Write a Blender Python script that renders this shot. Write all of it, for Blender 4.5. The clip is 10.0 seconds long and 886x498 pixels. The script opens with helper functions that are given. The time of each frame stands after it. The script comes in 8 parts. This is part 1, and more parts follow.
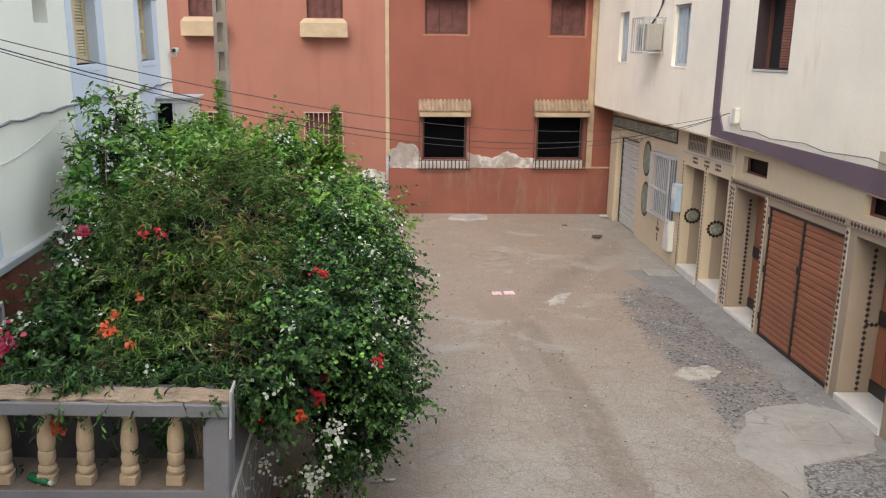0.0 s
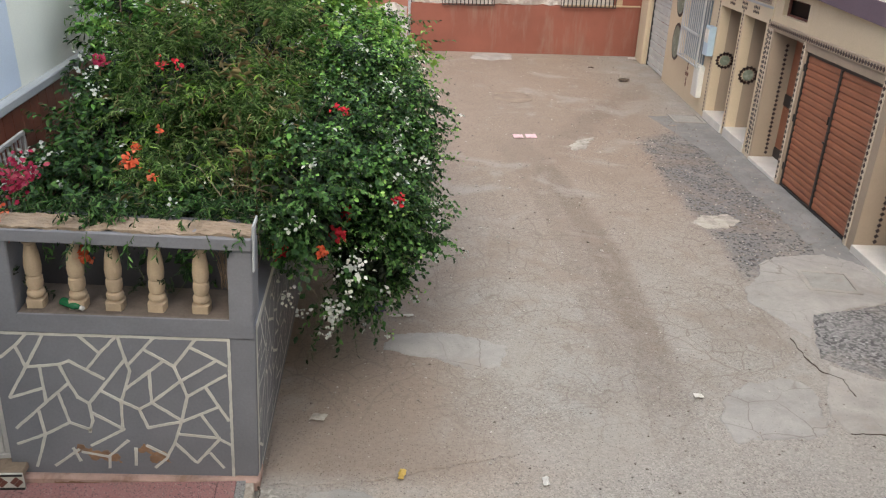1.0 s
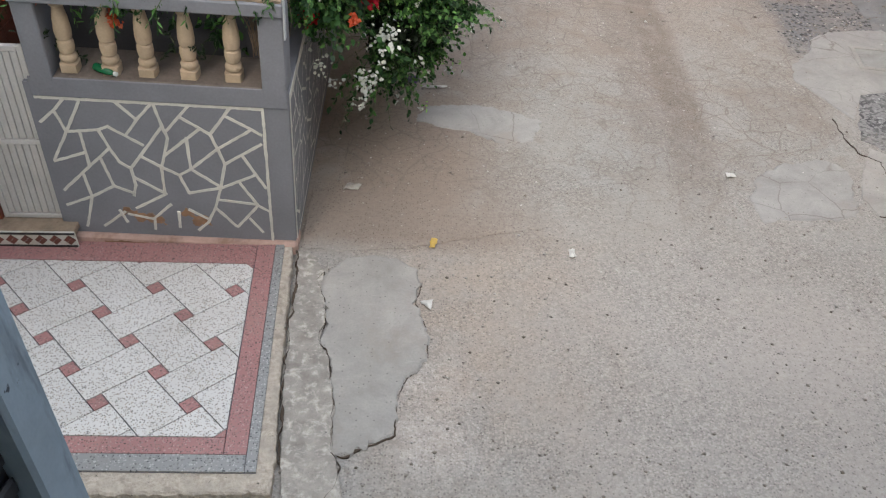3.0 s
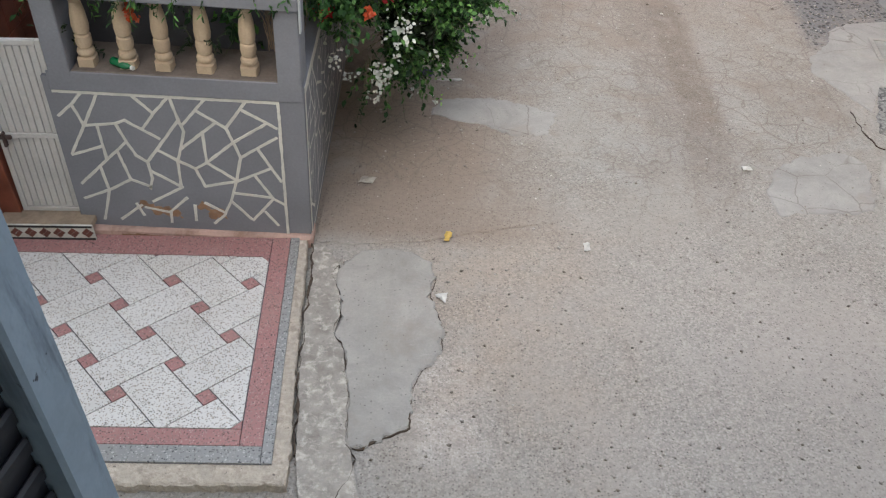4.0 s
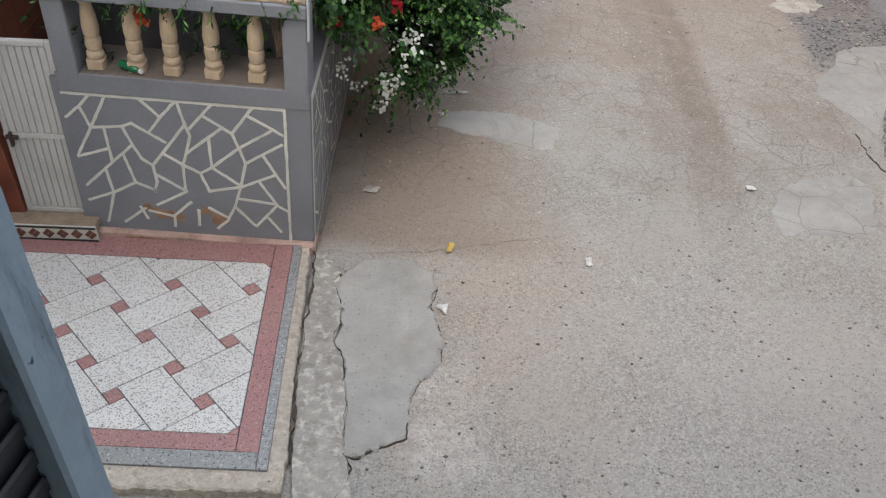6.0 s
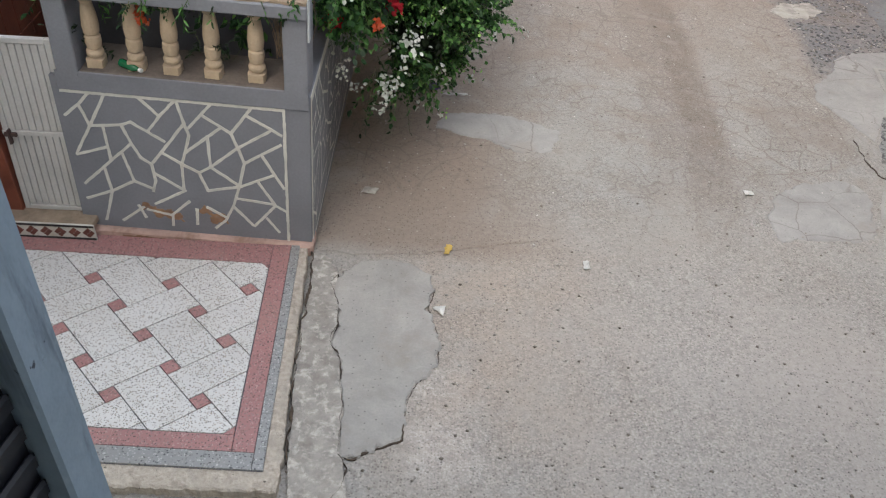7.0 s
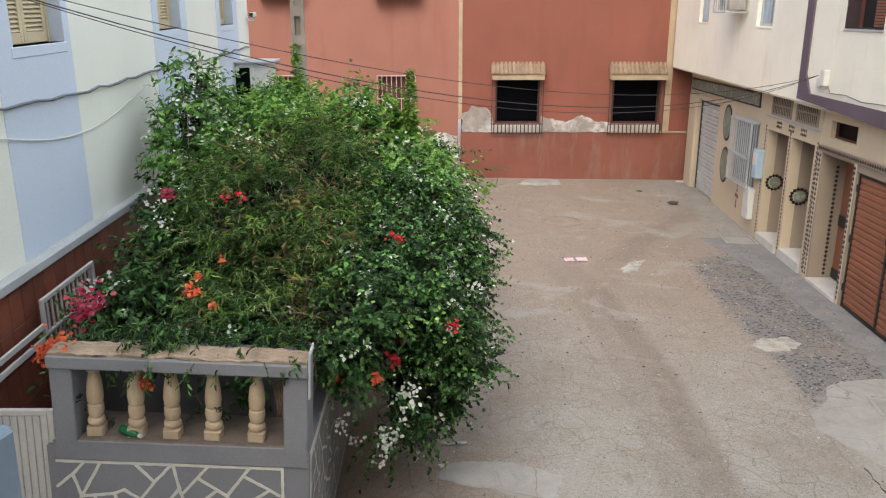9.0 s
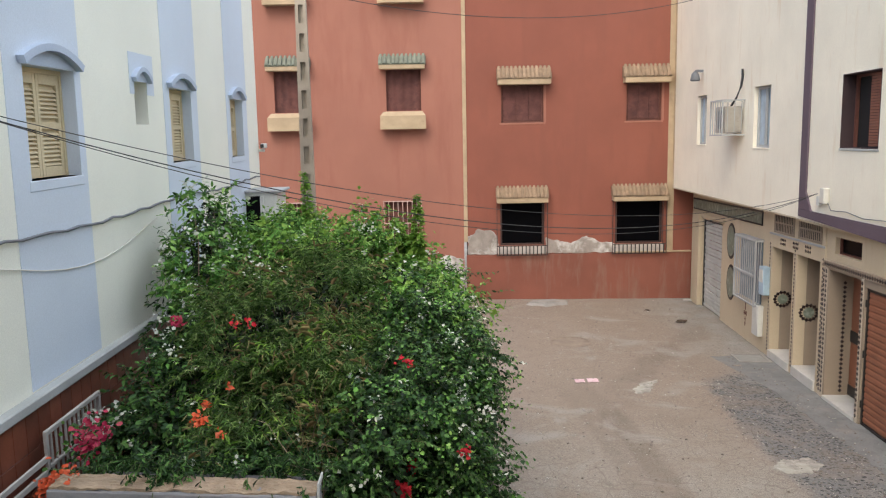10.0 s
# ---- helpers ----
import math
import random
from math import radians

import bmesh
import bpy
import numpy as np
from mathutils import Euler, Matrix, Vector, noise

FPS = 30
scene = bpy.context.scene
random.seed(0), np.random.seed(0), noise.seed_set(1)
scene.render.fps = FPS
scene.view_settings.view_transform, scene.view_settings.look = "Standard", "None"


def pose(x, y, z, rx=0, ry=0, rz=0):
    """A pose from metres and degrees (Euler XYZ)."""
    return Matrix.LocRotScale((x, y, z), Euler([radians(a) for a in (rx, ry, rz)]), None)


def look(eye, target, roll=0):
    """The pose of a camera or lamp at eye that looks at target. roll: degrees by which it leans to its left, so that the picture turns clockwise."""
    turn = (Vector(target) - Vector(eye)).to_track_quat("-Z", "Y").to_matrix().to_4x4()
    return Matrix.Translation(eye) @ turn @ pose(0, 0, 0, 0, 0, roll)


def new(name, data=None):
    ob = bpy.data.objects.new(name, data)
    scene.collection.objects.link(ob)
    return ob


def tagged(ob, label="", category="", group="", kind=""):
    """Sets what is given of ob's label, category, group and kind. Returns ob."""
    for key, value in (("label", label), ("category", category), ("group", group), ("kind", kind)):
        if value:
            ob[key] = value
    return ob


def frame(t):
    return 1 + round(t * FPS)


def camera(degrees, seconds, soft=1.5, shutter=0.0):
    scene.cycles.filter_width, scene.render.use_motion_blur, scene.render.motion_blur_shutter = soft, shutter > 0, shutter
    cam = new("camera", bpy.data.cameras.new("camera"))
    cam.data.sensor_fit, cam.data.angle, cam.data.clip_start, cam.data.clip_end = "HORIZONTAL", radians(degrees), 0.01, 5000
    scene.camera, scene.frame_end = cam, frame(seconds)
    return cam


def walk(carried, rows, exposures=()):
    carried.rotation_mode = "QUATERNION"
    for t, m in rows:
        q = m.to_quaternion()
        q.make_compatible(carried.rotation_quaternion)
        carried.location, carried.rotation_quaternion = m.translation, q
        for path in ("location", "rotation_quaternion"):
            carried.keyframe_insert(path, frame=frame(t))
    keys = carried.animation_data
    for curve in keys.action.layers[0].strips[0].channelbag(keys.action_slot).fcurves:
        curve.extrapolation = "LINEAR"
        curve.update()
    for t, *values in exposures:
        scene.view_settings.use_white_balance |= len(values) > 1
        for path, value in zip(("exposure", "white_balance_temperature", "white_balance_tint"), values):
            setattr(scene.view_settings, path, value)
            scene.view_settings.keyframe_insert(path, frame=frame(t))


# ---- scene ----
cam = camera(56.8, 10.0, 1.2)
# seconds, eye, pitch, roll to the left, yaw to the left
ROWS = [
    (0.0, -0.030, 0.046, 4.175, -14.39, 0.68, -5.46),
    (0.5, -0.025, 0.048, 4.168, -16.95, 1.01, -4.49),
    (0.7, -0.033, 0.064, 4.163, -20.51, 1.36, -4.43),
    (1.0, -0.046, 0.088, 4.155, -25.46, 1.90, -4.34),
    (1.5, -0.045, 0.098, 4.154, -28.17, 3.11, -4.23),
    (2.0, -0.058, 0.110, 4.150, -34.22, 2.90, -2.26),
    (2.5, -0.048, 0.108, 4.179, -40.45, 2.29, -2.55),
    (4.0, -0.055, 0.099, 4.187, -42.04, 1.36, -1.03),
    (4.5, -0.053, 0.102, 4.190, -41.68, 1.08, -0.50),
    (5.0, -0.055, 0.095, 4.186, -41.34, 1.26, -0.43),
    (5.5, -0.050, 0.088, 4.176, -41.19, 1.95, -0.54),
    (7.0, -0.053, 0.088, 4.186, -41.06, 3.43, -0.96),
    (7.5, -0.053, 0.088, 4.188, -40.66, 3.30, -0.81),
    (8.0, -0.058, 0.093, 4.187, -39.56, 3.16, -0.68),
    (8.5, -0.054, 0.083, 4.200, -31.41, 2.03, -0.21),
    (8.7, -0.063, 0.077, 4.194, -26.44, 1.23, -0.30),
    (9.0, -0.078, 0.068, 4.186, -16.94, 0.04, -0.45),
    (9.1, -0.081, 0.068, 4.186, -15.13, -0.05, -0.43),
    (9.5, -0.091, 0.068, 4.186, -13.04, -0.44, -0.34),
    (9.6, -0.092, 0.068, 4.187, -12.44, -0.56, -0.28),
    (10.0, -0.096, 0.066, 4.191, -8.40, -1.04, -0.04),
]
walk(cam, [(t, pose(x, y, z, 0, 0, yaw) @ pose(0, 0, 0, 90 + pitch, 0, 0) @ pose(0, 0, 0, 0, 0, roll))
           for t, x, y, z, pitch, roll, yaw in ROWS],
     [(0.0, 0.77, 6200, 6), (1.0, 0.92, 6150, 6), (2.5, 0.91, 5930, 6), (8.0, 0.87, 5900, 6), (9.0, 0.84, 6100, 5), (9.5, 0.72, 6150, 5), (10.0, 0.68, 6150, 5)])

# ---- light: an overcast late afternoon ----
world = bpy.data.worlds.new("overcast")
scene.world = world
world.use_nodes = True
wn = world.node_tree.nodes
sky = wn.new("ShaderNodeTexSky")
sky.sky_type, sky.sun_disc = "NISHITA", False
sky.sun_elevation, sky.sun_rotation = radians(48), radians(200)
sky.air_density, sky.dust_density, sky.ozone_density = 1.0, 6.0, 1.0
wn["Background"].inputs["Strength"].default_value = 0.15
world.node_tree.links.new(sky.outputs[0], wn["Background"].inputs["Color"])
sun = new("sun", bpy.data.lights.new("sun", "SUN"))
sun.data.energy, sun.data.angle, sun.data.color = 1.5, radians(90), (1.0, 0.97, 0.93)
sun.matrix_world = look((0, 0, 0), (-0.45, -0.35, -0.8))

# ---- materials ----
SLOPE = 0.0402          # base line of the house fronts
FALL, CROSS = 0.0353, -0.0136   # the street falls away from the window and a little to one side


def ramp(nt, fac, stops):
    n = nt.nodes.new("ShaderNodeValToRGB")
    while len(n.color_ramp.elements) < len(stops):
        n.color_ramp.elements.new(0.5)
    for el, (p, c) in zip(n.color_ramp.elements, stops):
        el.position = p
        el.color = (c, c, c, 1) if isinstance(c, (int, float)) else (*c, 1)
    nt.links.new(fac, n.inputs[0])
    return n.outputs[0]


def mixc(nt, fac, a, b, mode="MIX"):
    n = nt.nodes.new("ShaderNodeMix")
    n.data_type, n.blend_type = "RGBA", mode
    for sock, v in ((n.inputs[0], fac), (n.inputs[6], a), (n.inputs[7], b)):
        if isinstance(v, bpy.types.NodeSocket):
            nt.links.new(v, sock)
        else:
            sock.default_value = v if isinstance(v, (int, float)) else (*v[:3], 1)
    return n.outputs[2]


def noise_tex(nt, pos, scale, detail=4, rough=0.55, distort=0.0):
    n = nt.nodes.new("ShaderNodeTexNoise")
    n.inputs["Scale"].default_value, n.inputs["Detail"].default_value = scale, detail
    n.inputs["Roughness"].default_value, n.inputs["Distortion"].default_value = rough, distort
    nt.links.new(pos, n.inputs["Vector"])
    return n.outputs["Fac"]


def voronoi(nt, pos, scale, feature="F1", out="Distance", rand=1.0):
    n = nt.nodes.new("ShaderNodeTexVoronoi")
    n.feature = feature
    n.inputs["Scale"].default_value, n.inputs["Randomness"].default_value = scale, rand
    nt.links.new(pos, n.inputs["Vector"])
    return n.outputs[out]


def math_n(nt, op, a, b=0.0, clamp=False):
    n = nt.nodes.new("ShaderNodeMath")
    n.operation, n.use_clamp = op, clamp
    for sock, v in zip(n.inputs, (a, b)):
        if isinstance(v, bpy.types.NodeSocket):
            nt.links.new(v, sock)
        else:
            sock.default_value = v
    return n.outputs[0]


def start(name):
    m = bpy.data.materials.new(name)
    m.use_nodes = True
    nt = m.node_tree
    geo = nt.nodes.new("ShaderNodeNewGeometry")
    return m, nt, geo, nt.nodes["Principled BSDF"]


def set_bump(nt, bsdf, height, strength, dist=0.01):
    b = nt.nodes.new("ShaderNodeBump")
    b.inputs["Strength"].default_value, b.inputs["Distance"].default_value = strength, dist
    nt.links.new(height, b.inputs["Height"])
    nt.links.new(b.outputs[0], bsdf.inputs["Normal"])


def surf(name, base, var=0.12, scale=1.5, grain=45, rough=0.85, bump=0.25, stain=None, stain_at=0.62, stain_scale=0.9,
         metal=0.0, spot=None, spot_scale=3.0, spot_at=0.7, each=0.0, dist=0.01, streak=False):
    """Painted, plastered, worn surface: broad tone, grain, stains, chips and relief."""
    m, nt, geo, bsdf = start(name)
    pos = geo.outputs["Position"]
    lo, hi = [c * (1 - var) for c in base], [min(1, c * (1 + var)) for c in base]
    col = mixc(nt, ramp(nt, noise_tex(nt, pos, scale, 5), [(0.3, 0), (0.7, 1)]), lo, hi)
    g = noise_tex(nt, pos, grain, 3, 0.7)
    col = mixc(nt, 0.35, col, ramp(nt, g, [(0.25, 0.55), (0.75, 1.0)]), "MULTIPLY")
    if stain:
        spos = pos
        if streak:
            mp = nt.nodes.new("ShaderNodeMapping")
            mp.inputs["Scale"].default_value = (2.2, 2.2, 0.35)
            nt.links.new(pos, mp.inputs[0])
            spos = mp.outputs[0]
        col = mixc(nt, ramp(nt, noise_tex(nt, spos, stain_scale, 8, 0.65, 0.3), [(stain_at, 0), (stain_at + 0.16, 0.75)]), col, stain)
    if spot:
        col = mixc(nt, ramp(nt, noise_tex(nt, pos, spot_scale, 6, 0.7), [(spot_at, 0), (spot_at + 0.03, 1)]), col, spot)
    if each:
        info = nt.nodes.new("ShaderNodeObjectInfo")
        r = nt.nodes.new("ShaderNodeMapRange")
        r.inputs["To Min"].default_value, r.inputs["To Max"].default_value = 1 - each, 1.0
        nt.links.new(info.outputs["Random"], r.inputs[0])
        col = mixc(nt, 1.0, col, r.outputs[0], "MULTIPLY")
    nt.links.new(col, bsdf.inputs["Base Color"])
    bsdf.inputs["Roughness"].default_value, bsdf.inputs["Metallic"].default_value = rough, metal
    h = mixc(nt, 0.5, g, noise_tex(nt, pos, scale * 6, 4))
    set_bump(nt, bsdf, h, bump, dist)
    return m


def terrazzo(name, base, chips, chip_scale=55, amount=0.35, each=0.08):
    m, nt, geo, bsdf = start(name)
    pos = geo.outputs["Position"]
    warp = nt.nodes.new("ShaderNodeTexNoise")
    warp.inputs["Scale"].default_value = 30
    nt.links.new(pos, warp.inputs["Vector"])
    wp = mixc(nt, 0.02, pos, warp.outputs["Color"], "ADD")
    d = voronoi(nt, wp, chip_scale)
    rnd = nt.nodes.new("ShaderNodeSeparateColor")
    nt.links.new(voronoi(nt, wp, chip_scale, "F1", "Color"), rnd.inputs[0])
    chip = math_n(nt, "MULTIPLY", ramp(nt, d, [(0.36, 1), (0.5, 0)]), ramp(nt, rnd.outputs[0], [(amount, 1), (amount + 0.02, 0)]))
    chipc = mixc(nt, rnd.outputs[1], chips[0], chips[1])
    col = mixc(nt, noise_tex(nt, pos, 2.5, 5), [c * 0.86 for c in base], base)
    col = mixc(nt, chip, col, chipc)
    col = mixc(nt, ramp(nt, noise_tex(nt, pos, 1.6, 7, 0.7), [(0.5, 0), (0.8, 0.35)]), col, (0.32, 0.27, 0.21))
    info = nt.nodes.new("ShaderNodeObjectInfo")
    r = nt.nodes.new("ShaderNodeMapRange")
    r.inputs["To Min"].default_value, r.inputs["To Max"].default_value = 1 - each, 1.0
    nt.links.new(info.outputs["Random"], r.inputs[0])
    col = mixc(nt, 1.0, col, r.outputs[0], "MULTIPLY")
    nt.links.new(col, bsdf.inputs["Base Color"])
    bsdf.inputs["Roughness"].default_value = 0.5
    set_bump(nt, bsdf, noise_tex(nt, pos, 120, 2), 0.06, 0.004)
    return m


def band(nt, value, centre, half, soft):
    """1 within half of centre, falling to 0 over soft."""
    d = math_n(nt, "ABSOLUTE", math_n(nt, "SUBTRACT", value, centre))
    return math_n(nt, "DIVIDE", math_n(nt, "SUBTRACT", half + soft, d), soft, True)


def street_material():
    m, nt, geo, bsdf = start("street_dust_concrete")
    pos = geo.outputs["Position"]
    sep = nt.nodes.new("ShaderNodeSeparateXYZ")
    nt.links.new(pos, sep.inputs[0])
    wob = math_n(nt, "MULTIPLY", math_n(nt, "SUBTRACT", noise_tex(nt, pos, 0.7, 5, 0.6), 0.5), 1.2)
    X, Y = math_n(nt, "ADD", sep.outputs[0], wob), math_n(nt, "ADD", sep.outputs[1], math_n(nt, "MULTIPLY", wob, -1.2))
    big = noise_tex(nt, pos, 0.4, 6, 0.62, 0.5)
    col = mixc(nt, ramp(nt, big, [(0.35, 0), (0.65, 1)]), (0.27, 0.243, 0.214), (0.315, 0.292, 0.264))
    mid = noise_tex(nt, pos, 1.9, 8, 0.7, 0.4)
    col = mixc(nt, ramp(nt, mid, [(0.42, 0), (0.66, 0.85)]), col, (0.322, 0.307, 0.286))
    # brown dust in the wheel track, beside the planter and at the street's far end
    y8 = math_n(nt, "SUBTRACT", sep.outputs[1], 7.5)
    swing = math_n(nt, "MULTIPLY", math_n(nt, "POWER", math_n(nt, "MAXIMUM", math_n(nt, "SUBTRACT", 5.6, sep.outputs[1]), 0.0), 2.0), 0.34)
    curve = math_n(nt, "ADD", math_n(nt, "MULTIPLY", y8, 0.085), math_n(nt, "MULTIPLY", math_n(nt, "MULTIPLY", y8, y8), -0.0165))
    bend = math_n(nt, "SUBTRACT", math_n(nt, "SUBTRACT", math_n(nt, "ADD", sep.outputs[0], math_n(nt, "MULTIPLY", wob, 0.22)), curve), swing)
    along = band(nt, sep.outputs[1], 10.2, 2.8, 2.4)
    rut = math_n(nt, "MULTIPLY", band(nt, bend, 2.64, 0.14, 0.16), along)
    # brown dirt by the planter, its tone also holding shade under the shrubs
    dirt = math_n(nt, "MULTIPLY", band(nt, X, -0.65, 0.85, 0.9), band(nt, sep.outputs[1], 7.35, 2.2, 0.25))
    far = math_n(nt, "MULTIPLY", band(nt, X, 2.0, 3.0, 1.6), band(nt, Y, 22.0, 8.5, 6.5))
    track = math_n(nt, "MULTIPLY", band(nt, bend, 2.36, 0.24, 0.10), band(nt, sep.outputs[1], 10.6, 3.2, 1.6))
    brown = math_n(nt, "MULTIPLY", band(nt, X, 3.75, 0.28, 0.25), band(nt, Y, 7.45, 0.35, 0.3))
    track = math_n(nt, "MAXIMUM", track, brown)
    third = math_n(nt, "MULTIPLY", band(nt, math_n(nt, "ADD", X, math_n(nt, "MULTIPLY", math_n(nt, "SUBTRACT", sep.outputs[1], 17.0), -0.55)), 4.6, 0.18, 0.3), band(nt, Y, 17.0, 2.2, 1.6))
    col = mixc(nt, math_n(nt, "MULTIPLY", far, 0.9), col, (0.285, 0.222, 0.174))
    dust = math_n(nt, "MAXIMUM", math_n(nt, "MAXIMUM", rut, math_n(nt, "MULTIPLY", track, 0.5)), math_n(nt, "MULTIPLY", third, 0.7))
    dust = math_n(nt, "MULTIPLY", dust, ramp(nt, noise_tex(nt, pos, 2.6, 7, 0.72), [(0.28, 0.45), (0.52, 1.0)]))
    # paler concrete near the window, lightened further against the house's shading
    near = math_n(nt, "MULTIPLY", band(nt, Y, 2.6, 1.6, 2.0), band(nt, X, 3.8, 2.4, 2.0))
    col = mixc(nt, math_n(nt, "MULTIPLY", near, 0.8), col, (0.412, 0.372, 0.332))
    smear = math_n(nt, "MULTIPLY", band(nt, sep.outputs[0], 0.05, 0.14, 0.2), band(nt, sep.outputs[1], 3.35, 0.3, 0.3))
    col = mixc(nt, math_n(nt, "MULTIPLY", smear, ramp(nt, noise_tex(nt, pos, 7, 6, 0.7), [(0.36, 0), (0.56, 0.95)])), col, (0.50, 0.465, 0.43))
    earthy = math_n(nt, "MULTIPLY", band(nt, X, 0.3, 0.25, 1.1), band(nt, Y, 4.3, 0.7, 1.3))
    col = mixc(nt, math_n(nt, "MULTIPLY", earthy, ramp(nt, noise_tex(nt, pos, 2.2, 7, 0.7), [(0.35, 0.2), (0.6, 0.7)])), col, (0.38, 0.31, 0.25))
    col = mixc(nt, math_n(nt, "MULTIPLY", dust, 0.75), col, (0.185, 0.147, 0.116))
    # thin tarmac on the far side: dark chippings that thin out at the edges
    lean = math_n(nt, "ADD", math_n(nt, "ADD", sep.outputs[0], math_n(nt, "MULTIPLY", wob, 0.5)), math_n(nt, "MULTIPLY", math_n(nt, "SUBTRACT", sep.outputs[1], 12.0), -0.05))
    tar = math_n(nt, "MULTIPLY", band(nt, lean, 5.2, 0.58, 0.2), band(nt, math_n(nt, "ADD", math_n(nt, "ADD", sep.outputs[1], wob), math_n(nt, "MULTIPLY", sep.outputs[0], -0.35)), 10.1, 2.8, 0.6))
    tar = math_n(nt, "MULTIPLY", tar, ramp(nt, noise_tex(nt, pos, 1.1, 6, 0.7), [(0.34, 0.35), (0.52, 1.0)]))
    col = mixc(nt, math_n(nt, "MULTIPLY", tar, 0.9), col, (0.165, 0.166, 0.172))
    tp = mixc(nt, 0.05, pos, noise_col(nt, pos, 9), "ADD")
    trn = nt.nodes.new("ShaderNodeSeparateColor")
    nt.links.new(voronoi(nt, tp, 19, "F1", "Color"), trn.inputs[0])
    chip = math_n(nt, "MULTIPLY", math_n(nt, "LESS_THAN", trn.outputs[0], math_n(nt, "MULTIPLY", tar, 0.66)), ramp(nt, voronoi(nt, tp, 19), [(0.40, 1), (0.50, 0)]))
    col = mixc(nt, math_n(nt, "MULTIPLY", chip, 0.95), col, mixc(nt, trn.outputs[1], (0.022, 0.022, 0.024), (0.07, 0.069, 0.068)))
    # coarse grit: each grain its own tone, dark gaps between
    cell = voronoi(nt, pos, 70)
    rnd = nt.nodes.new("ShaderNodeSeparateColor")
    nt.links.new(voronoi(nt, pos, 70, "F1", "Color"), rnd.inputs[0])
    bare = ramp(nt, noise_tex(nt, pos, 0.9, 6, 0.65, 0.3), [(0.36, 0.25), (0.56, 1.0)])
    col = mixc(nt, math_n(nt, "MULTIPLY", bare, 0.6), col, mixc(nt, 1.0, col, ramp(nt, rnd.outputs[0], [(0.0, 0.62), (0.5, 0.95), (1.0, 1.3)]), "MULTIPLY"))
    gap = math_n(nt, "MULTIPLY", ramp(nt, cell, [(0.45, 0), (0.75, 1)]), bare)
    col = mixc(nt, math_n(nt, "MULTIPLY", gap, 0.22), col, (0.15, 0.125, 0.10))
    grit = noise_tex(nt, pos, 22, 6, 0.8)
    col = mixc(nt, math_n(nt, "MULTIPLY", dirt, 0.85), col, (0.25, 0.197, 0.155))
    col = mixc(nt, 0.45, col, ramp(nt, grit, [(0.3, 0.55), (0.5, 0.95), (0.7, 1.15)]), "MULTIPLY")
    peb_d = voronoi(nt, pos, 26)
    prn = nt.nodes.new("ShaderNodeSeparateColor")
    nt.links.new(voronoi(nt, pos, 26, "F1", "Color"), prn.inputs[0])
    peb = math_n(nt, "MULTIPLY", ramp(nt, peb_d, [(0.16, 1), (0.24, 0)]), ramp(nt, prn.outputs[0], [(0.13, 1), (0.16, 0)]))
    col = mixc(nt, math_n(nt, "MULTIPLY", peb, 0.55), col, mixc(nt, prn.outputs[1], (0.19, 0.16, 0.135), (0.5, 0.46, 0.41)))
    worn = math_n(nt, "MULTIPLY", ramp(nt, noise_tex(nt, pos, 1.15, 7, 0.68, 0.6), [(0.5, 0), (0.64, 0.55)]), band(nt, Y, 16.0, 8.5, 2.5))
    col = mixc(nt, worn, col, (0.235, 0.186, 0.147))
    pale = math_n(nt, "MULTIPLY", ramp(nt, noise_tex(nt, pos, 0.85, 7, 0.66, 0.6), [(0.54, 0), (0.66, 0.5)]), band(nt, Y, 14.0, 8.0, 2.5))
    col = mixc(nt, pale, col, (0.36, 0.335, 0.305))
    spk = nt.nodes.new("ShaderNodeSeparateColor")
    nt.links.new(voronoi(nt, pos, 50, "F1", "Color"), spk.inputs[0])
    speck = math_n(nt, "MULTIPLY", ramp(nt, voronoi(nt, pos, 50), [(0.26, 1), (0.38, 0)]), ramp(nt, spk.outputs[0], [(0.42, 1), (0.45, 0)]))
    col = mixc(nt, math_n(nt, "MULTIPLY", speck, 0.6), col, mixc(nt, 1.0, col, mixc(nt, spk.outputs[1], (0.24, 0.22, 0.21), (0.75, 0.74, 0.73)), "MULTIPLY"))
    # hair cracks of the old concrete
    cp = mixc(nt, 0.25, pos, noise_col(nt, pos, 1.8), "ADD")
    crack = ramp(nt, voronoi(nt, cp, 0.8, "DISTANCE_TO_EDGE"), [(0.0, 0.8), (0.008, 0)])
    crack2 = ramp(nt, voronoi(nt, cp, 3.4, "DISTANCE_TO_EDGE"), [(0.0, 0.9), (0.028, 0)])
    cm = math_n(nt, "MULTIPLY", math_n(nt, "MAXIMUM", crack, crack2), ramp(nt, noise_tex(nt, pos, 0.55, 5), [(0.38, 0.15), (0.52, 0.8)]))
    cm = math_n(nt, "MULTIPLY", cm, band(nt, Y, 9.3, 2.8, 1.5))
    col = mixc(nt, cm, col, (0.17, 0.14, 0.115))
    nt.links.new(col, bsdf.inputs["Base Color"])
    bsdf.inputs["Roughness"].default_value = 0.95
    h = mixc(nt, 0.45, mixc(nt, 0.5, grit, rnd.outputs[0]), math_n(nt, "SUBTRACT", math_n(nt, "MULTIPLY", peb, 0.9), math_n(nt, "ADD", cm, math_n(nt, "MULTIPLY", gap, 0.5))))
    set_bump(nt, bsdf, h, 0.7, 0.014)
    return m


def noise_col(nt, pos, scale):
    n = nt.nodes.new("ShaderNodeTexNoise")
    n.inputs["Scale"].default_value, n.inputs["Detail"].default_value = scale, 4
    nt.links.new(pos, n.inputs["Vector"])
    return n.outputs["Color"]


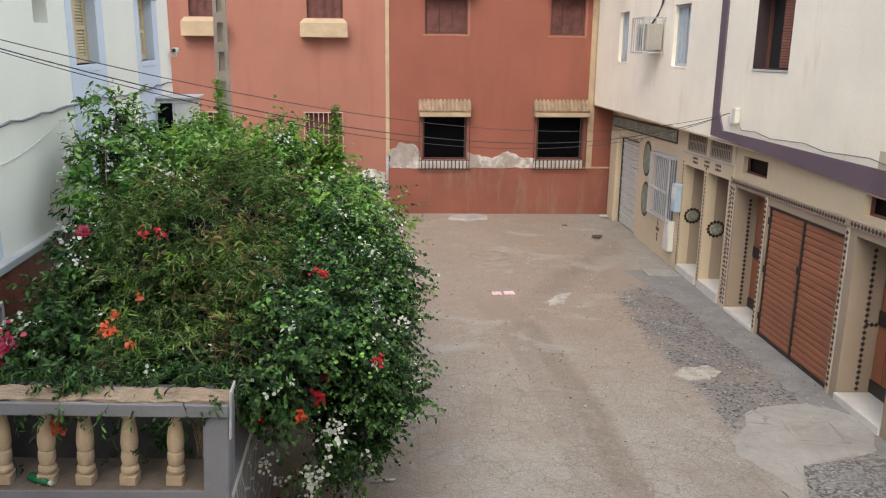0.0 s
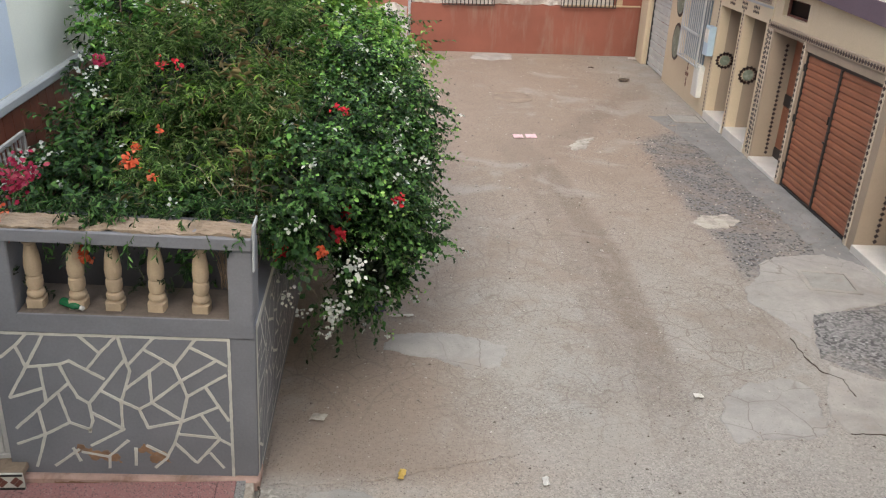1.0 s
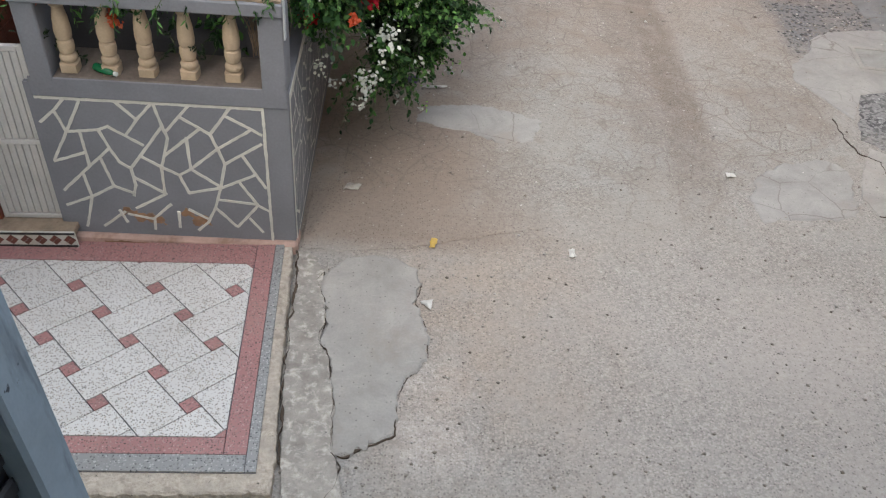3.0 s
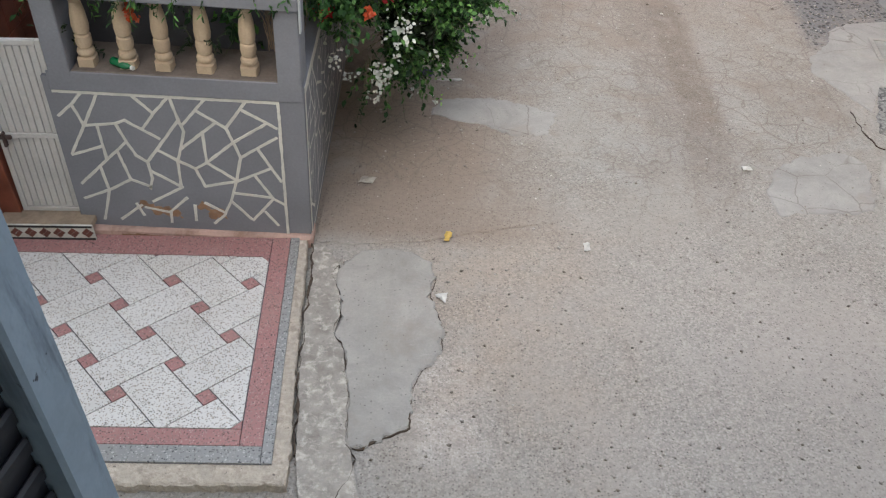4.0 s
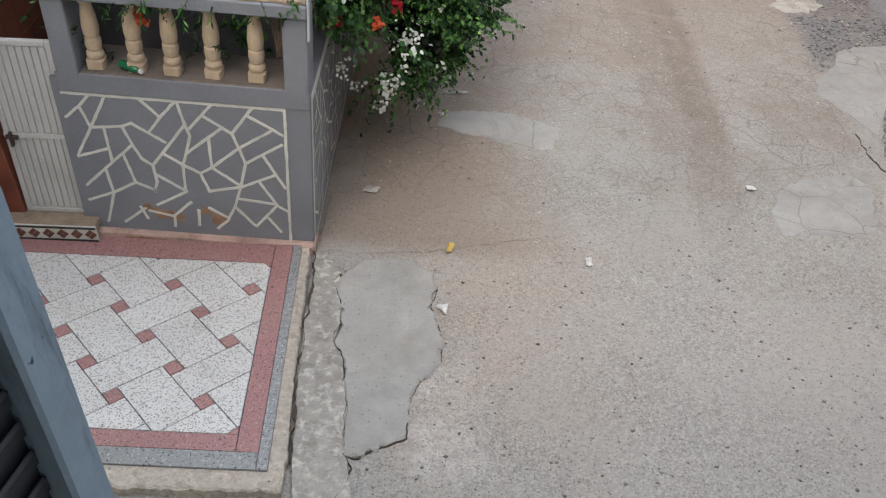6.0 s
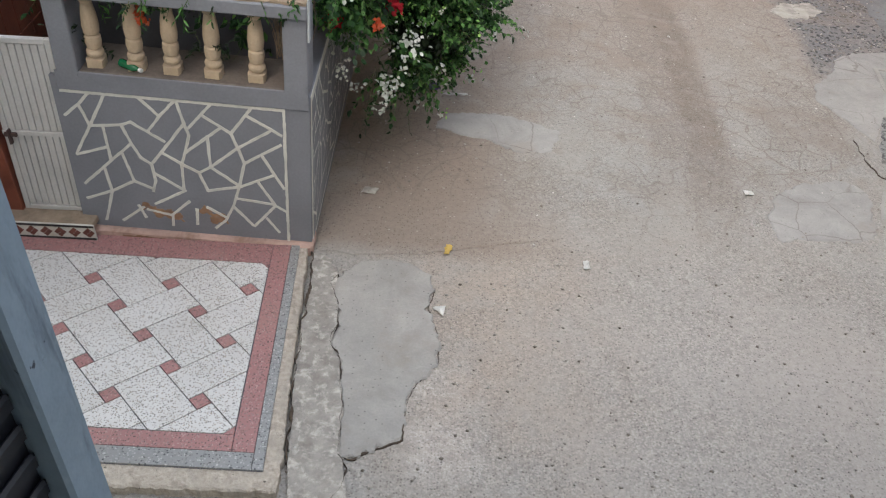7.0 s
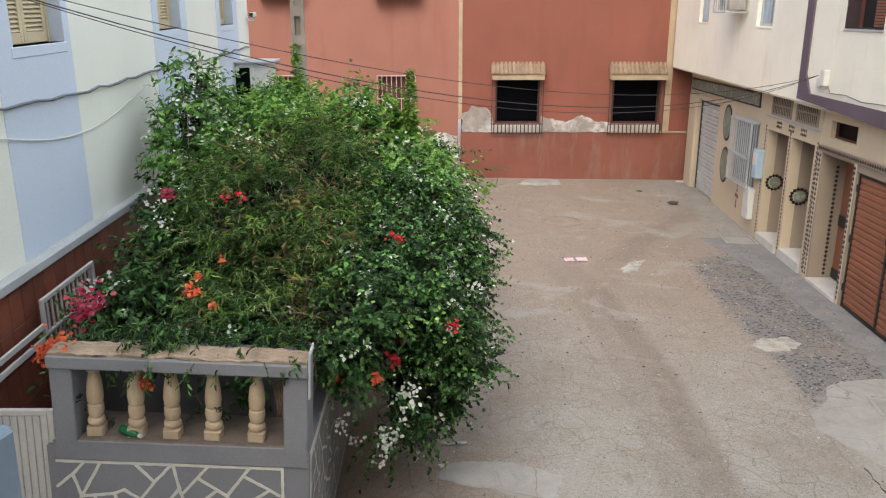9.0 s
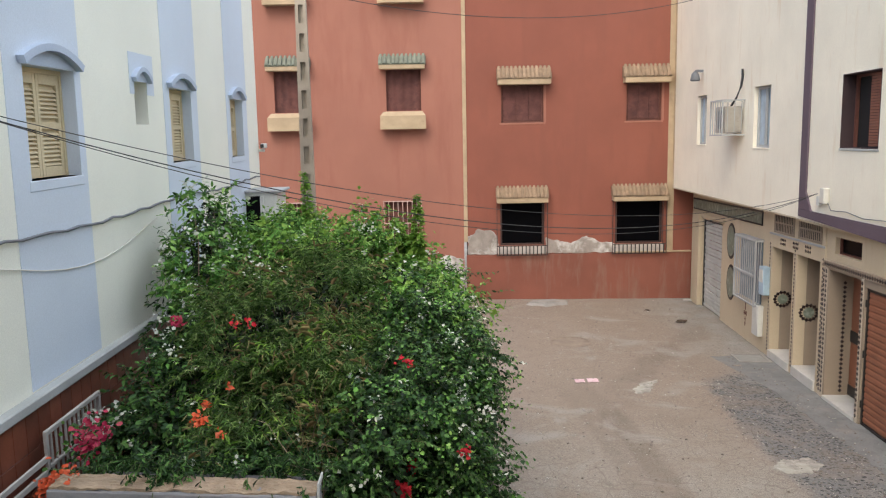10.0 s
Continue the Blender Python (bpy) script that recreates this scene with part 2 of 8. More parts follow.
def aggregate(name, binder, stones, scale=38, bare=0.5):
    """Worn tarmac: dark and pale chippings show through a skin of grey dust."""
    m, nt, geo, bsdf = start(name)
    pos = geo.outputs["Position"]
    wp = mixc(nt, 0.03, pos, noise_col(nt, pos, 14), "ADD")
    d = voronoi(nt, wp, scale)
    rnd = nt.nodes.new("ShaderNodeSeparateColor")
    nt.links.new(voronoi(nt, wp, scale, "F1", "Color"), rnd.inputs[0])
    st = ramp(nt, rnd.outputs[0], [(0.0, stones[0]), (0.38, stones[0]), (0.5, binder), (0.9, binder), (1.0, stones[1])])
    wear = noise_tex(nt, pos, 1.3, 8, 0.72, 0.4)
    col = mixc(nt, ramp(nt, wear, [(bare, 0), (bare + 0.22, 0.8)]), st, binder)
    col = mixc(nt, ramp(nt, d, [(0.5, 0), (0.7, 0.5)]), col, [c * 0.55 for c in binder])
    col = mixc(nt, ramp(nt, noise_tex(nt, pos, 0.9, 7, 0.7), [(0.5, 0), (0.68, 0.8)]), col, (0.27, 0.243, 0.215))
    nt.links.new(col, bsdf.inputs["Base Color"])
    bsdf.inputs["Roughness"].default_value = 0.9
    set_bump(nt, bsdf, ramp(nt, d, [(0.1, 1), (0.6, 0)]), 0.6, 0.012)
    return m


def cement_material(name, base, pit=(0.13, 0.115, 0.10), scratch=(0.4, 0.38, 0.35), scale=30, cracked=0.8):
    """Trowelled cement: cloudy tone, dark pits, pale scratches."""
    m, nt, geo, bsdf = start(name)
    pos = geo.outputs["Position"]
    n1 = noise_tex(nt, pos, 2.2, 8, 0.7, 0.5)
    col = mixc(nt, ramp(nt, n1, [(0.35, 0), (0.65, 1)]), [c * 0.80 for c in base], [c * 1.12 for c in base])
    fine = noise_tex(nt, pos, 60, 5, 0.75)
    col = mixc(nt, 0.4, col, ramp(nt, fine, [(0.3, 0.7), (0.7, 1.08)]), "MULTIPLY")
    mp = nt.nodes.new("ShaderNodeMapping")
    mp.inputs["Scale"].default_value, mp.inputs["Rotation"].default_value = (3, 14, 3), (0, 0, 0.5)
    nt.links.new(pos, mp.inputs[0])
    col = mixc(nt, ramp(nt, noise_tex(nt, mp.outputs[0], 2.0, 6, 0.7), [(0.6, 0), (0.72, 0.5)]), col, scratch)
    d = voronoi(nt, pos, scale)
    rnd = nt.nodes.new("ShaderNodeSeparateColor")
    nt.links.new(voronoi(nt, pos, scale, "F1", "Color"), rnd.inputs[0])
    p = math_n(nt, "MULTIPLY", ramp(nt, d, [(0.09, 1), (0.20, 0)]), ramp(nt, rnd.outputs[0], [(0.34, 1), (0.50, 0)]))
    col = mixc(nt, math_n(nt, "MULTIPLY", p, 0.65), col, pit)
    col = mixc(nt, ramp(nt, noise_tex(nt, pos, 1.7, 8, 0.75), [(0.53, 0), (0.70, 0.55)]), col, (0.27, 0.228, 0.19))
    cp = mixc(nt, 0.2, pos, noise_col(nt, pos, 2.5), "ADD")
    hair = math_n(nt, "MULTIPLY", ramp(nt, voronoi(nt, cp, 1.9, "DISTANCE_TO_EDGE"), [(0.0, 0.85), (0.014, 0)]), ramp(nt, noise_tex(nt, pos, 0.8, 4), [(0.42, 0), (0.55, cracked)]))
    col = mixc(nt, hair, col, (0.14, 0.12, 0.10))
    nt.links.new(col, bsdf.inputs["Base Color"])
    bsdf.inputs["Roughness"].default_value = 0.95
    set_bump(nt, bsdf, math_n(nt, "SUBTRACT", fine, math_n(nt, "MULTIPLY", p, 1.2)), 0.45, 0.01)
    return m


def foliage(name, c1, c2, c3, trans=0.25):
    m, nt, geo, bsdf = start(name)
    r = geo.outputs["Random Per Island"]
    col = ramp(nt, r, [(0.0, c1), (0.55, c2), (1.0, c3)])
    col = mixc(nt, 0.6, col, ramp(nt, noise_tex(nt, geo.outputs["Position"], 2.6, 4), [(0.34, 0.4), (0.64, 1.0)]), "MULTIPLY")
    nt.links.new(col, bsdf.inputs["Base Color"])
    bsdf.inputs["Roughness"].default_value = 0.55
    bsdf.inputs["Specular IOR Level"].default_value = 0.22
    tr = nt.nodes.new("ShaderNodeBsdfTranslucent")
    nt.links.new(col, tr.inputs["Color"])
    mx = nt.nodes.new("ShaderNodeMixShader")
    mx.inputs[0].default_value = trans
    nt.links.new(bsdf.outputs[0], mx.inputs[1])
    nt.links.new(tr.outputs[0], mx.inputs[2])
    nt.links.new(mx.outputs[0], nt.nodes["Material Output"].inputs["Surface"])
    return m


def glass_dark(name, tint=(0.003, 0.003, 0.004)):
    m, nt, geo, bsdf = start(name)
    bsdf.inputs["Base Color"].default_value = (*tint, 1)
    bsdf.inputs["Roughness"].default_value = 0.3
    bsdf.inputs["Specular IOR Level"].default_value = 0.04
    set_bump(nt, bsdf, noise_tex(nt, geo.outputs["Position"], 2.0, 2), 0.03, 0.01)
    return m


STREET = street_material()
TARMAC = aggregate("worn_tarmac", (0.235, 0.228, 0.22), ((0.06, 0.058, 0.058), (0.38, 0.37, 0.36)), 34, 0.44)
CEMENT = cement_material("patched_cement", (0.345, 0.322, 0.295), (0.09, 0.078, 0.068), scale=27, cracked=0.0)
CEMENT_SOFT = cement_material("worn_cement_skin", (0.33, 0.312, 0.292))
PAVING = cement_material("grey_cement_apron", (0.21, 0.207, 0.203), (0.1, 0.095, 0.09), (0.28, 0.275, 0.265), 9)
CEMENT_ROUGH = cement_material("rough_cement_edge", (0.31, 0.30, 0.28), (0.14, 0.12, 0.10), (0.5, 0.48, 0.43), 14)
DUST_CONCRETE = surf("dusty_brown_concrete", (0.27, 0.215, 0.17), 0.2, 4, 40, 0.95, 0.6)
CEMENT_KERB = surf("scuffed_cement_kerb", (0.32, 0.29, 0.255), 0.25, 9, 45, 0.95, 1.0, stain=(0.60, 0.55, 0.49), stain_at=0.50, stain_scale=15, spot=(0.14, 0.125, 0.11), spot_scale=22, spot_at=0.66, dist=0.02)
# masonry grey set darker to hold the shade behind the balusters
BACK_SHADE = surf("shade_darkened_back_grey", (0.075, 0.071, 0.077), 0.15, 2, 50, 0.9, 0.25, stain=(0.06, 0.055, 0.06), stain_at=0.5, stain_scale=4)
CEMENT_WHITE = surf("pale_lime_splash", (0.42, 0.39, 0.34), 0.18, 6, 30, 0.95, 0.5, stain=(0.22, 0.195, 0.17), stain_at=0.46, stain_scale=8)
RED_A = surf("faded_terracotta_paint", (0.355, 0.155, 0.112), 0.08, 0.6, 70, 0.9, 0.15, stain=(0.29, 0.118, 0.084), stain_at=0.5, streak=True)
RED_B = surf("terracotta_paint", (0.262, 0.090, 0.060), 0.1, 0.6, 70, 0.88, 0.15, stain=(0.22, 0.077, 0.052), stain_at=0.5, streak=True)
RED_DADO = surf("stained_terracotta_dado", (0.245, 0.088, 0.06), 0.14, 0.7, 50, 0.9, 0.25, stain=(0.25, 0.165, 0.125), stain_at=0.52, streak=True, stain_scale=0.8)
CREAM_TRIM = surf("cream_painted_trim", (0.47, 0.36, 0.235), 0.14, 2, 50, 0.85, 0.2, stain=(0.3, 0.22, 0.15), stain_at=0.55, stain_scale=3)
PLASTER_BARE = surf("bare_plaster", (0.33, 0.29, 0.26), 0.25, 3, 40, 0.95, 0.8, stain=(0.82, 0.81, 0.80), stain_at=0.46, stain_scale=1.6, dist=0.02)
CREAM_WALL = surf("cream_wall_paint", (0.90, 0.845, 0.715), 0.06, 0.8, 60, 0.9, 0.35, stain=(0.70, 0.58, 0.43), stain_at=0.58, stain_scale=1.6, streak=True, spot=(0.74, 0.70, 0.6), spot_scale=5, spot_at=0.68, dist=0.02)
WARM_WALL = surf("yellow_cream_paint", (0.58, 0.485, 0.345), 0.08, 0.7, 60, 0.9, 0.15, stain=(0.47, 0.37, 0.25), stain_at=0.58, streak=True)
BEIGE_WALL = surf("beige_render", (0.33, 0.265, 0.20), 0.1, 0.8, 60, 0.9, 0.2, stain=(0.31, 0.24, 0.175), stain_at=0.58, streak=True)
LEFT_CREAM = surf("pale_ivory_paint", (0.86, 0.86, 0.765), 0.05, 0.5, 80, 0.9, 0.15, stain=(0.75, 0.74, 0.66), stain_at=0.6, streak=True)
LEFT_BLUE = surf("pale_blue_paint", (0.63, 0.70, 0.80), 0.05, 0.5, 80, 0.9, 0.15, stain=(0.54, 0.60, 0.70), stain_at=0.6, streak=True)
PURPLE = surf("dull_purple_paint", (0.125, 0.09, 0.115), 0.12, 1, 60, 0.85, 0.15, stain=(0.2, 0.15, 0.16), stain_at=0.64, streak=True)
GREY_PAINT = surf("blue_grey_masonry_paint", (0.19, 0.19, 0.207), 0.12, 1.8, 55, 0.85, 0.25, stain=(0.12, 0.12, 0.135), stain_at=0.6, stain_scale=4, spot=(0.09, 0.09, 0.1), spot_scale=9, spot_at=0.72)
JOINT_PAINT = surf("pale_joint_paint", (0.56, 0.54, 0.48), 0.15, 6, 60, 0.85, 0.3, stain=(0.4, 0.33, 0.25), stain_at=0.58, stain_scale=3)
PINK_PLINTH = surf("dusty_pink_plinth", (0.42, 0.285, 0.235), 0.22, 5, 50, 0.92, 0.7, stain=(0.2, 0.115, 0.075), stain_at=0.54, stain_scale=7)
PLINTH_WORN = surf("brown_worn_plinth", (0.24, 0.14, 0.085), 0.25, 9, 50, 0.95, 0.6)
BARE_PATCH = surf("ochre_bare_render", (0.255, 0.148, 0.085), 0.3, 12, 50, 0.95, 0.7, stain=(0.2, 0.18, 0.17), stain_at=0.52, stain_scale=22)
BALUSTER = surf("sand_coloured_cast_stone", (0.46, 0.35, 0.235), 0.14, 5, 70, 0.85, 0.35, stain=(0.33, 0.23, 0.14), stain_at=0.6, stain_scale=6)
SILL_DUST = surf("dusty_brown_sill", (0.14, 0.112, 0.092), 0.3, 5, 40, 0.95, 0.6, stain=(0.1, 0.08, 0.065), stain_at=0.5, stain_scale=5)
COPING = surf("weathered_sandy_coping", (0.27, 0.205, 0.145), 0.3, 5, 40, 0.95, 0.8, stain=(0.25, 0.18, 0.125), stain_at=0.52, stain_scale=6, dist=0.02)
TERRAZZO_W = terrazzo("white_terrazzo", (0.63, 0.605, 0.58), ((0.11, 0.10, 0.095), (0.40, 0.34, 0.28)), 88, 0.62)
TERRAZZO_R = terrazzo("red_terrazzo", (0.345, 0.17, 0.16), ((0.06, 0.035, 0.035), (0.44, 0.29, 0.27)), 85, 0.75)
TERRAZZO_G = terrazzo("grey_terrazzo", (0.265, 0.26, 0.256), ((0.045, 0.045, 0.047), (0.44, 0.43, 0.41)), 72, 0.85)
GROUT = surf("dark_tile_joint", (0.10, 0.095, 0.12), 0.2, 5, 60, 0.9, 0.2)
WHITE_PAINT = surf("chalky_white_metal_paint", (0.50, 0.475, 0.45), 0.1, 3, 60, 0.6, 0.12, stain=(0.4, 0.33, 0.26), stain_at=0.62, stain_scale=2.5, streak=True)
WHITE_MARBLE = surf("white_marble_step", (0.62, 0.60, 0.56), 0.08, 3, 30, 0.4, 0.05, stain=(0.5, 0.46, 0.4), stain_at=0.58)
DADO_TILE = surf("dark_red_wall_tile", (0.225, 0.07, 0.04), 0.25, 4, 30, 0.4, 0.1, each=0.3)
LEDGE_GREY = surf("grey_ledge_paint", (0.42, 0.43, 0.43), 0.1, 2, 60, 0.85, 0.2, stain=(0.28, 0.28, 0.27), stain_at=0.58)
BROWN_DOOR = surf("orange_brown_door_metal", (0.29, 0.112, 0.06), 0.12, 2, 40, 0.5, 0.1, stain=(0.21, 0.08, 0.045), stain_at=0.58, stain_scale=1.5, each=0.1)
BLACK_METAL = surf("black_metal_paint", (0.02, 0.018, 0.018), 0.2, 4, 50, 0.5, 0.1)
IRON_BROWN = surf("dark_brown_iron", (0.055, 0.03, 0.025), 0.2, 5, 50, 0.6, 0.15)
DIAMOND = surf("dark_brown_glazed_tile", (0.035, 0.02, 0.018), 0.2, 8, 40, 0.35, 0.05, each=0.3)
GREEN_TILE = surf("grey_green_marble", (0.20, 0.235, 0.18), 0.2, 5, 40, 0.45, 0.1, stain=(0.42, 0.46, 0.4), stain_at=0.5, stain_scale=6)
ROOF_TILE = surf("sandy_roof_tile", (0.33, 0.235, 0.155), 0.2, 5, 50, 0.9, 0.4, stain=(0.2, 0.14, 0.09), stain_at=0.55, stain_scale=6, each=0.25)
ROOF_TILE_G = surf("lichened_green_roof_tile", (0.22, 0.24, 0.19), 0.2, 5, 50, 0.9, 0.4, stain=(0.14, 0.13, 0.1), stain_at=0.55, stain_scale=6, each=0.25)
SHUTTER_BROWN = surf("dark_red_brown_shutter", (0.15, 0.055, 0.04), 0.2, 3, 40, 0.7, 0.2, stain=(0.10, 0.04, 0.03), stain_at=0.5, stain_scale=3)
CURTAIN_BROWN = surf("faded_brown_curtain", (0.13, 0.052, 0.045), 0.3, 3, 40, 0.9, 0.4, stain=(0.07, 0.03, 0.028), stain_at=0.5, stain_scale=4)
SHUTTER_YELLOW = surf("cream_yellow_shutter_paint", (0.66, 0.55, 0.35), 0.08, 3, 50, 0.7, 0.12, stain=(0.5, 0.4, 0.24), stain_at=0.62)
CURTAIN_BLUE = surf("pale_blue_curtain", (0.42, 0.5, 0.58), 0.15, 5, 30, 0.8, 0.4, stain=(0.28, 0.35, 0.42), stain_at=0.52, streak=True, stain_scale=4)
# near-black backing whose colour stands for the unlit space behind openings
DARK_ROOM = surf("unlit_room_black", (0.012, 0.011, 0.012), 0.2, 1, 20, 0.9, 0.1)
GLASS_DARK = glass_dark("dark_window_glass")
CONCRETE_POLE = surf("grey_beige_pole_concrete", (0.36, 0.31, 0.25), 0.15, 2, 60, 0.92, 0.35, stain=(0.24, 0.2, 0.16), stain_at=0.55, streak=True)
CABLE_BLACK = surf("black_cable_sheath", (0.035, 0.035, 0.038), 0.2, 5, 50, 0.7, 0.1)
CABLE_GREY = surf("grey_cable_sheath", (0.16, 0.17, 0.19), 0.2, 5, 50, 0.7, 0.1)
CABLE_WHITE = surf("white_cable_sheath", (0.66, 0.64, 0.58), 0.1, 5, 50, 0.7, 0.1)
GALV = surf("galvanised_shutter_steel", (0.52, 0.53, 0.52), 0.12, 3, 50, 0.55, 0.12, stain=(0.36, 0.33, 0.28), stain_at=0.6, streak=True)
PLASTIC_WHITE = surf("yellowed_white_plastic", (0.66, 0.66, 0.62), 0.06, 4, 50, 0.5, 0.05, stain=(0.5, 0.45, 0.36), stain_at=0.62)
PLASTIC_BLUE = surf("pale_blue_meter_plastic", (0.42, 0.55, 0.66), 0.1, 4, 50, 0.5, 0.05)
SHUTTER_BLUE = surf("worn_grey_blue_paint", (0.22, 0.275, 0.34), 0.12, 3, 40, 0.7, 0.2, stain=(0.05, 0.06, 0.085), stain_at=0.55, stain_scale=11, streak=True, spot=(0.025, 0.03, 0.045), spot_scale=18, spot_at=0.66)
# shadow inside the louvres, put into the colour as a near-black navy
LOUVRE_SHADE = surf("shaded_louvre_navy", (0.007, 0.008, 0.014), 0.2, 3, 40, 0.6, 0.1)
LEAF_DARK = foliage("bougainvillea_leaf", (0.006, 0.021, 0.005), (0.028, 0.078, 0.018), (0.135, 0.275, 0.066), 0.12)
# leaf green taken almost to black, painting in the crown's inner shade
LEAF_SHADE = foliage("shade_dark_leaf", (0.006, 0.014, 0.005), (0.014, 0.028, 0.010), (0.03, 0.045, 0.018), 0.05)
TWIG_GREEN = foliage("green_twig", (0.05, 0.08, 0.025), (0.1, 0.13, 0.05), (0.17, 0.16, 0.08), 0.0)
BARK_PALE = foliage("dry_grey_twig", (0.12, 0.09, 0.06), (0.2, 0.155, 0.105), (0.32, 0.26, 0.18), 0.0)
LEAF_FINE = foliage("fine_light_leaf", (0.02, 0.055, 0.012), (0.105, 0.205, 0.045), (0.32, 0.44, 0.15), 0.25)
LEAF_MID = foliage("broad_green_leaf", (0.03, 0.09, 0.015), (0.14, 0.33, 0.06), (0.36, 0.58, 0.15), 0.25)
LEAF_BRIGHT = foliage("young_green_leaf", (0.12, 0.25, 0.035), (0.20, 0.36, 0.055), (0.34, 0.5, 0.10), 0.35)
LEAF_DRY = foliage("dry_straw_leaf", (0.22, 0.15, 0.07), (0.3, 0.23, 0.11), (0.36, 0.32, 0.14), 0.25)
PETAL_WHITE = foliage("white_bract", (0.55, 0.58, 0.48), (0.7, 0.72, 0.64), (0.8, 0.8, 0.76), 0.35)
PETAL_RED = foliage("crimson_bract", (0.42, 0.012, 0.03), (0.6, 0.02, 0.04), (0.7, 0.05, 0.06), 0.3)
PETAL_ORANGE = foliage("orange_red_bract", (0.6, 0.09, 0.03), (0.7, 0.13, 0.05), (0.75, 0.22, 0.12), 0.3)
PETAL_PINK = foliage("magenta_bract", (0.4, 0.02, 0.08), (0.5, 0.04, 0.1), (0.6, 0.12, 0.16), 0.3)
BARK = surf("grey_brown_bark", (0.17, 0.12, 0.08), 0.3, 8, 60, 0.95, 0.7)
SOIL = surf("dark_garden_soil", (0.07, 0.05, 0.035), 0.3, 5, 40, 0.95, 0.8, dist=0.03)

# ---- building blocks ----
ORIGIN = {}


def thing(name, loc, label, category, group="", kind=""):
    ob = new(name)
    ob.location = loc
    ORIGIN[ob] = Matrix.Translation(loc)
    return tagged(ob, label, category, group, kind)


def part(name, bm, material, parent=None, label="", smooth=False):
    """Links a bmesh, given in world coordinates, as one mesh under a thing or a part."""
    me = bpy.data.meshes.new(name)
    bm.normal_update()
    bm.to_mesh(me)
    bm.free()
    if smooth:
        me.polygons.foreach_set("use_smooth", [True] * len(me.polygons))
    for mt in (material if isinstance(material, (list, tuple)) else (material,)):
        me.materials.append(mt)
    ob = new(name, me)
    if parent:
        ob.parent = parent
        if parent in ORIGIN:
            ob.matrix_parent_inverse = ORIGIN[parent].inverted()
    if label:
        ob["label"] = label
    return ob


def structure(name, bm, material, label, category):
    return tagged(part(name, bm, material), label, category, kind="structure")


def piece(name, me, m, parent):
    """A piece on shared mesh data, at the world pose m."""
    ob = new(name, me)
    ob.parent = parent
    if parent in ORIGIN:
        ob.matrix_parent_inverse = ORIGIN[parent].inverted()
    ob.matrix_basis = m
    return ob


def mesh_of(name, bm, material):
    me = bpy.data.meshes.new(name)
    bm.to_mesh(me)
    bm.free()
    me.materials.append(material)
    return me


def plain(d, u, h):
    return (d, u, h)


def box(bm, a, b, f=plain, bev=0.0):
    """A box between two corners, its vertices laid out by f, with chamfered edges."""
    vs = [bm.verts.new(f(x, y, z)) for x in (a[0], b[0]) for y in (a[1], b[1]) for z in (a[2], b[2])]
    fs = [bm.faces.new([vs[i] for i in q]) for q in ((0, 1, 3, 2), (4, 6, 7, 5), (0, 4, 5, 1), (2, 3, 7, 6), (0, 2, 6, 4), (1, 5, 7, 3))]
    bmesh.ops.recalc_face_normals(bm, faces=fs)
    if bev:
        es = list({e for q in fs for e in q.edges})
        bmesh.ops.bevel(bm, geom=es, offset=bev, segments=1, affect="EDGES")
    return bm


def boxes(*pairs, f=plain, bev=0.0):
    bm = bmesh.new()
    for a, b in pairs:
        box(bm, a, b, f, bev)
    return bm


def slab(f, us, hs, holes, d0, d1):
    """A wall between depths d0 and d1 with openings (u0, u1, h0, h1) that go through it."""
    us = sorted(set(us) | {v for o in holes for v in o[:2]})
    hs = sorted(set(hs) | {v for o in holes for v in o[2:]})
    bm = bmesh.new()
    vert = {}

    def v(i, j, d):
        if (i, j, d) not in vert:
            vert[i, j, d] = bm.verts.new(f(d, us[i], hs[j]))
        return vert[i, j, d]

    def solid(i, j):
        if not (0 <= i < len(us) - 1 and 0 <= j < len(hs) - 1):
            return False
        u, h = (us[i] + us[i + 1]) / 2, (hs[j] + hs[j + 1]) / 2
        return not any(a < u < b and c < h < e for a, b, c, e in holes)

    for i in range(len(us) - 1):
        for j in range(len(hs) - 1):
            if not solid(i, j):
                continue
            bm.faces.new([v(i, j, d0), v(i + 1, j, d0), v(i + 1, j + 1, d0), v(i, j + 1, d0)])
            bm.faces.new([v(i, j, d1), v(i, j + 1, d1), v(i + 1, j + 1, d1), v(i + 1, j, d1)])
            for (di, dj), (p, q) in (((-1, 0), ((i, j + 1), (i, j))), ((1, 0), ((i + 1, j), (i + 1, j + 1))),
                                     ((0, -1), ((i, j), (i + 1, j))), ((0, 1), ((i + 1, j + 1), (i, j + 1)))):
                if not solid(i + di, j + dj):
                    bm.faces.new([v(*p, d0), v(*p, d1), v(*q, d1), v(*q, d0)])
    bmesh.ops.recalc_face_normals(bm, faces=bm.faces)
    return bm


def tube(bm, pts, r, n=6, taper=None):
    """A round rod through the points."""
    pts = [Vector(p) for p in pts]
    rings = []
    for i, p in enumerate(pts):
        d = (pts[min(i + 1, len(pts) - 1)] - pts[max(i - 1, 0)]).normalized()
        a = d.orthogonal().normalized() if abs(d.z) > 0.9 else d.cross(Vector((0, 0, 1))).normalized()
        b = d.cross(a)
        rr = r if taper is None else r + (taper - r) * i / (len(pts) - 1)
        rings.append([bm.verts.new(p + rr * (math.cos(2 * math.pi * k / n) * a + math.sin(2 * math.pi * k / n) * b)) for k in range(n)])
    for q, w in zip(rings, rings[1:]):
        for k in range(n):
            bm.faces.new([q[k], q[(k + 1) % n], w[(k + 1) % n], w[k]])
    bm.faces.new(rings[0][::-1])
    bm.faces.new(rings[-1])
    return bm


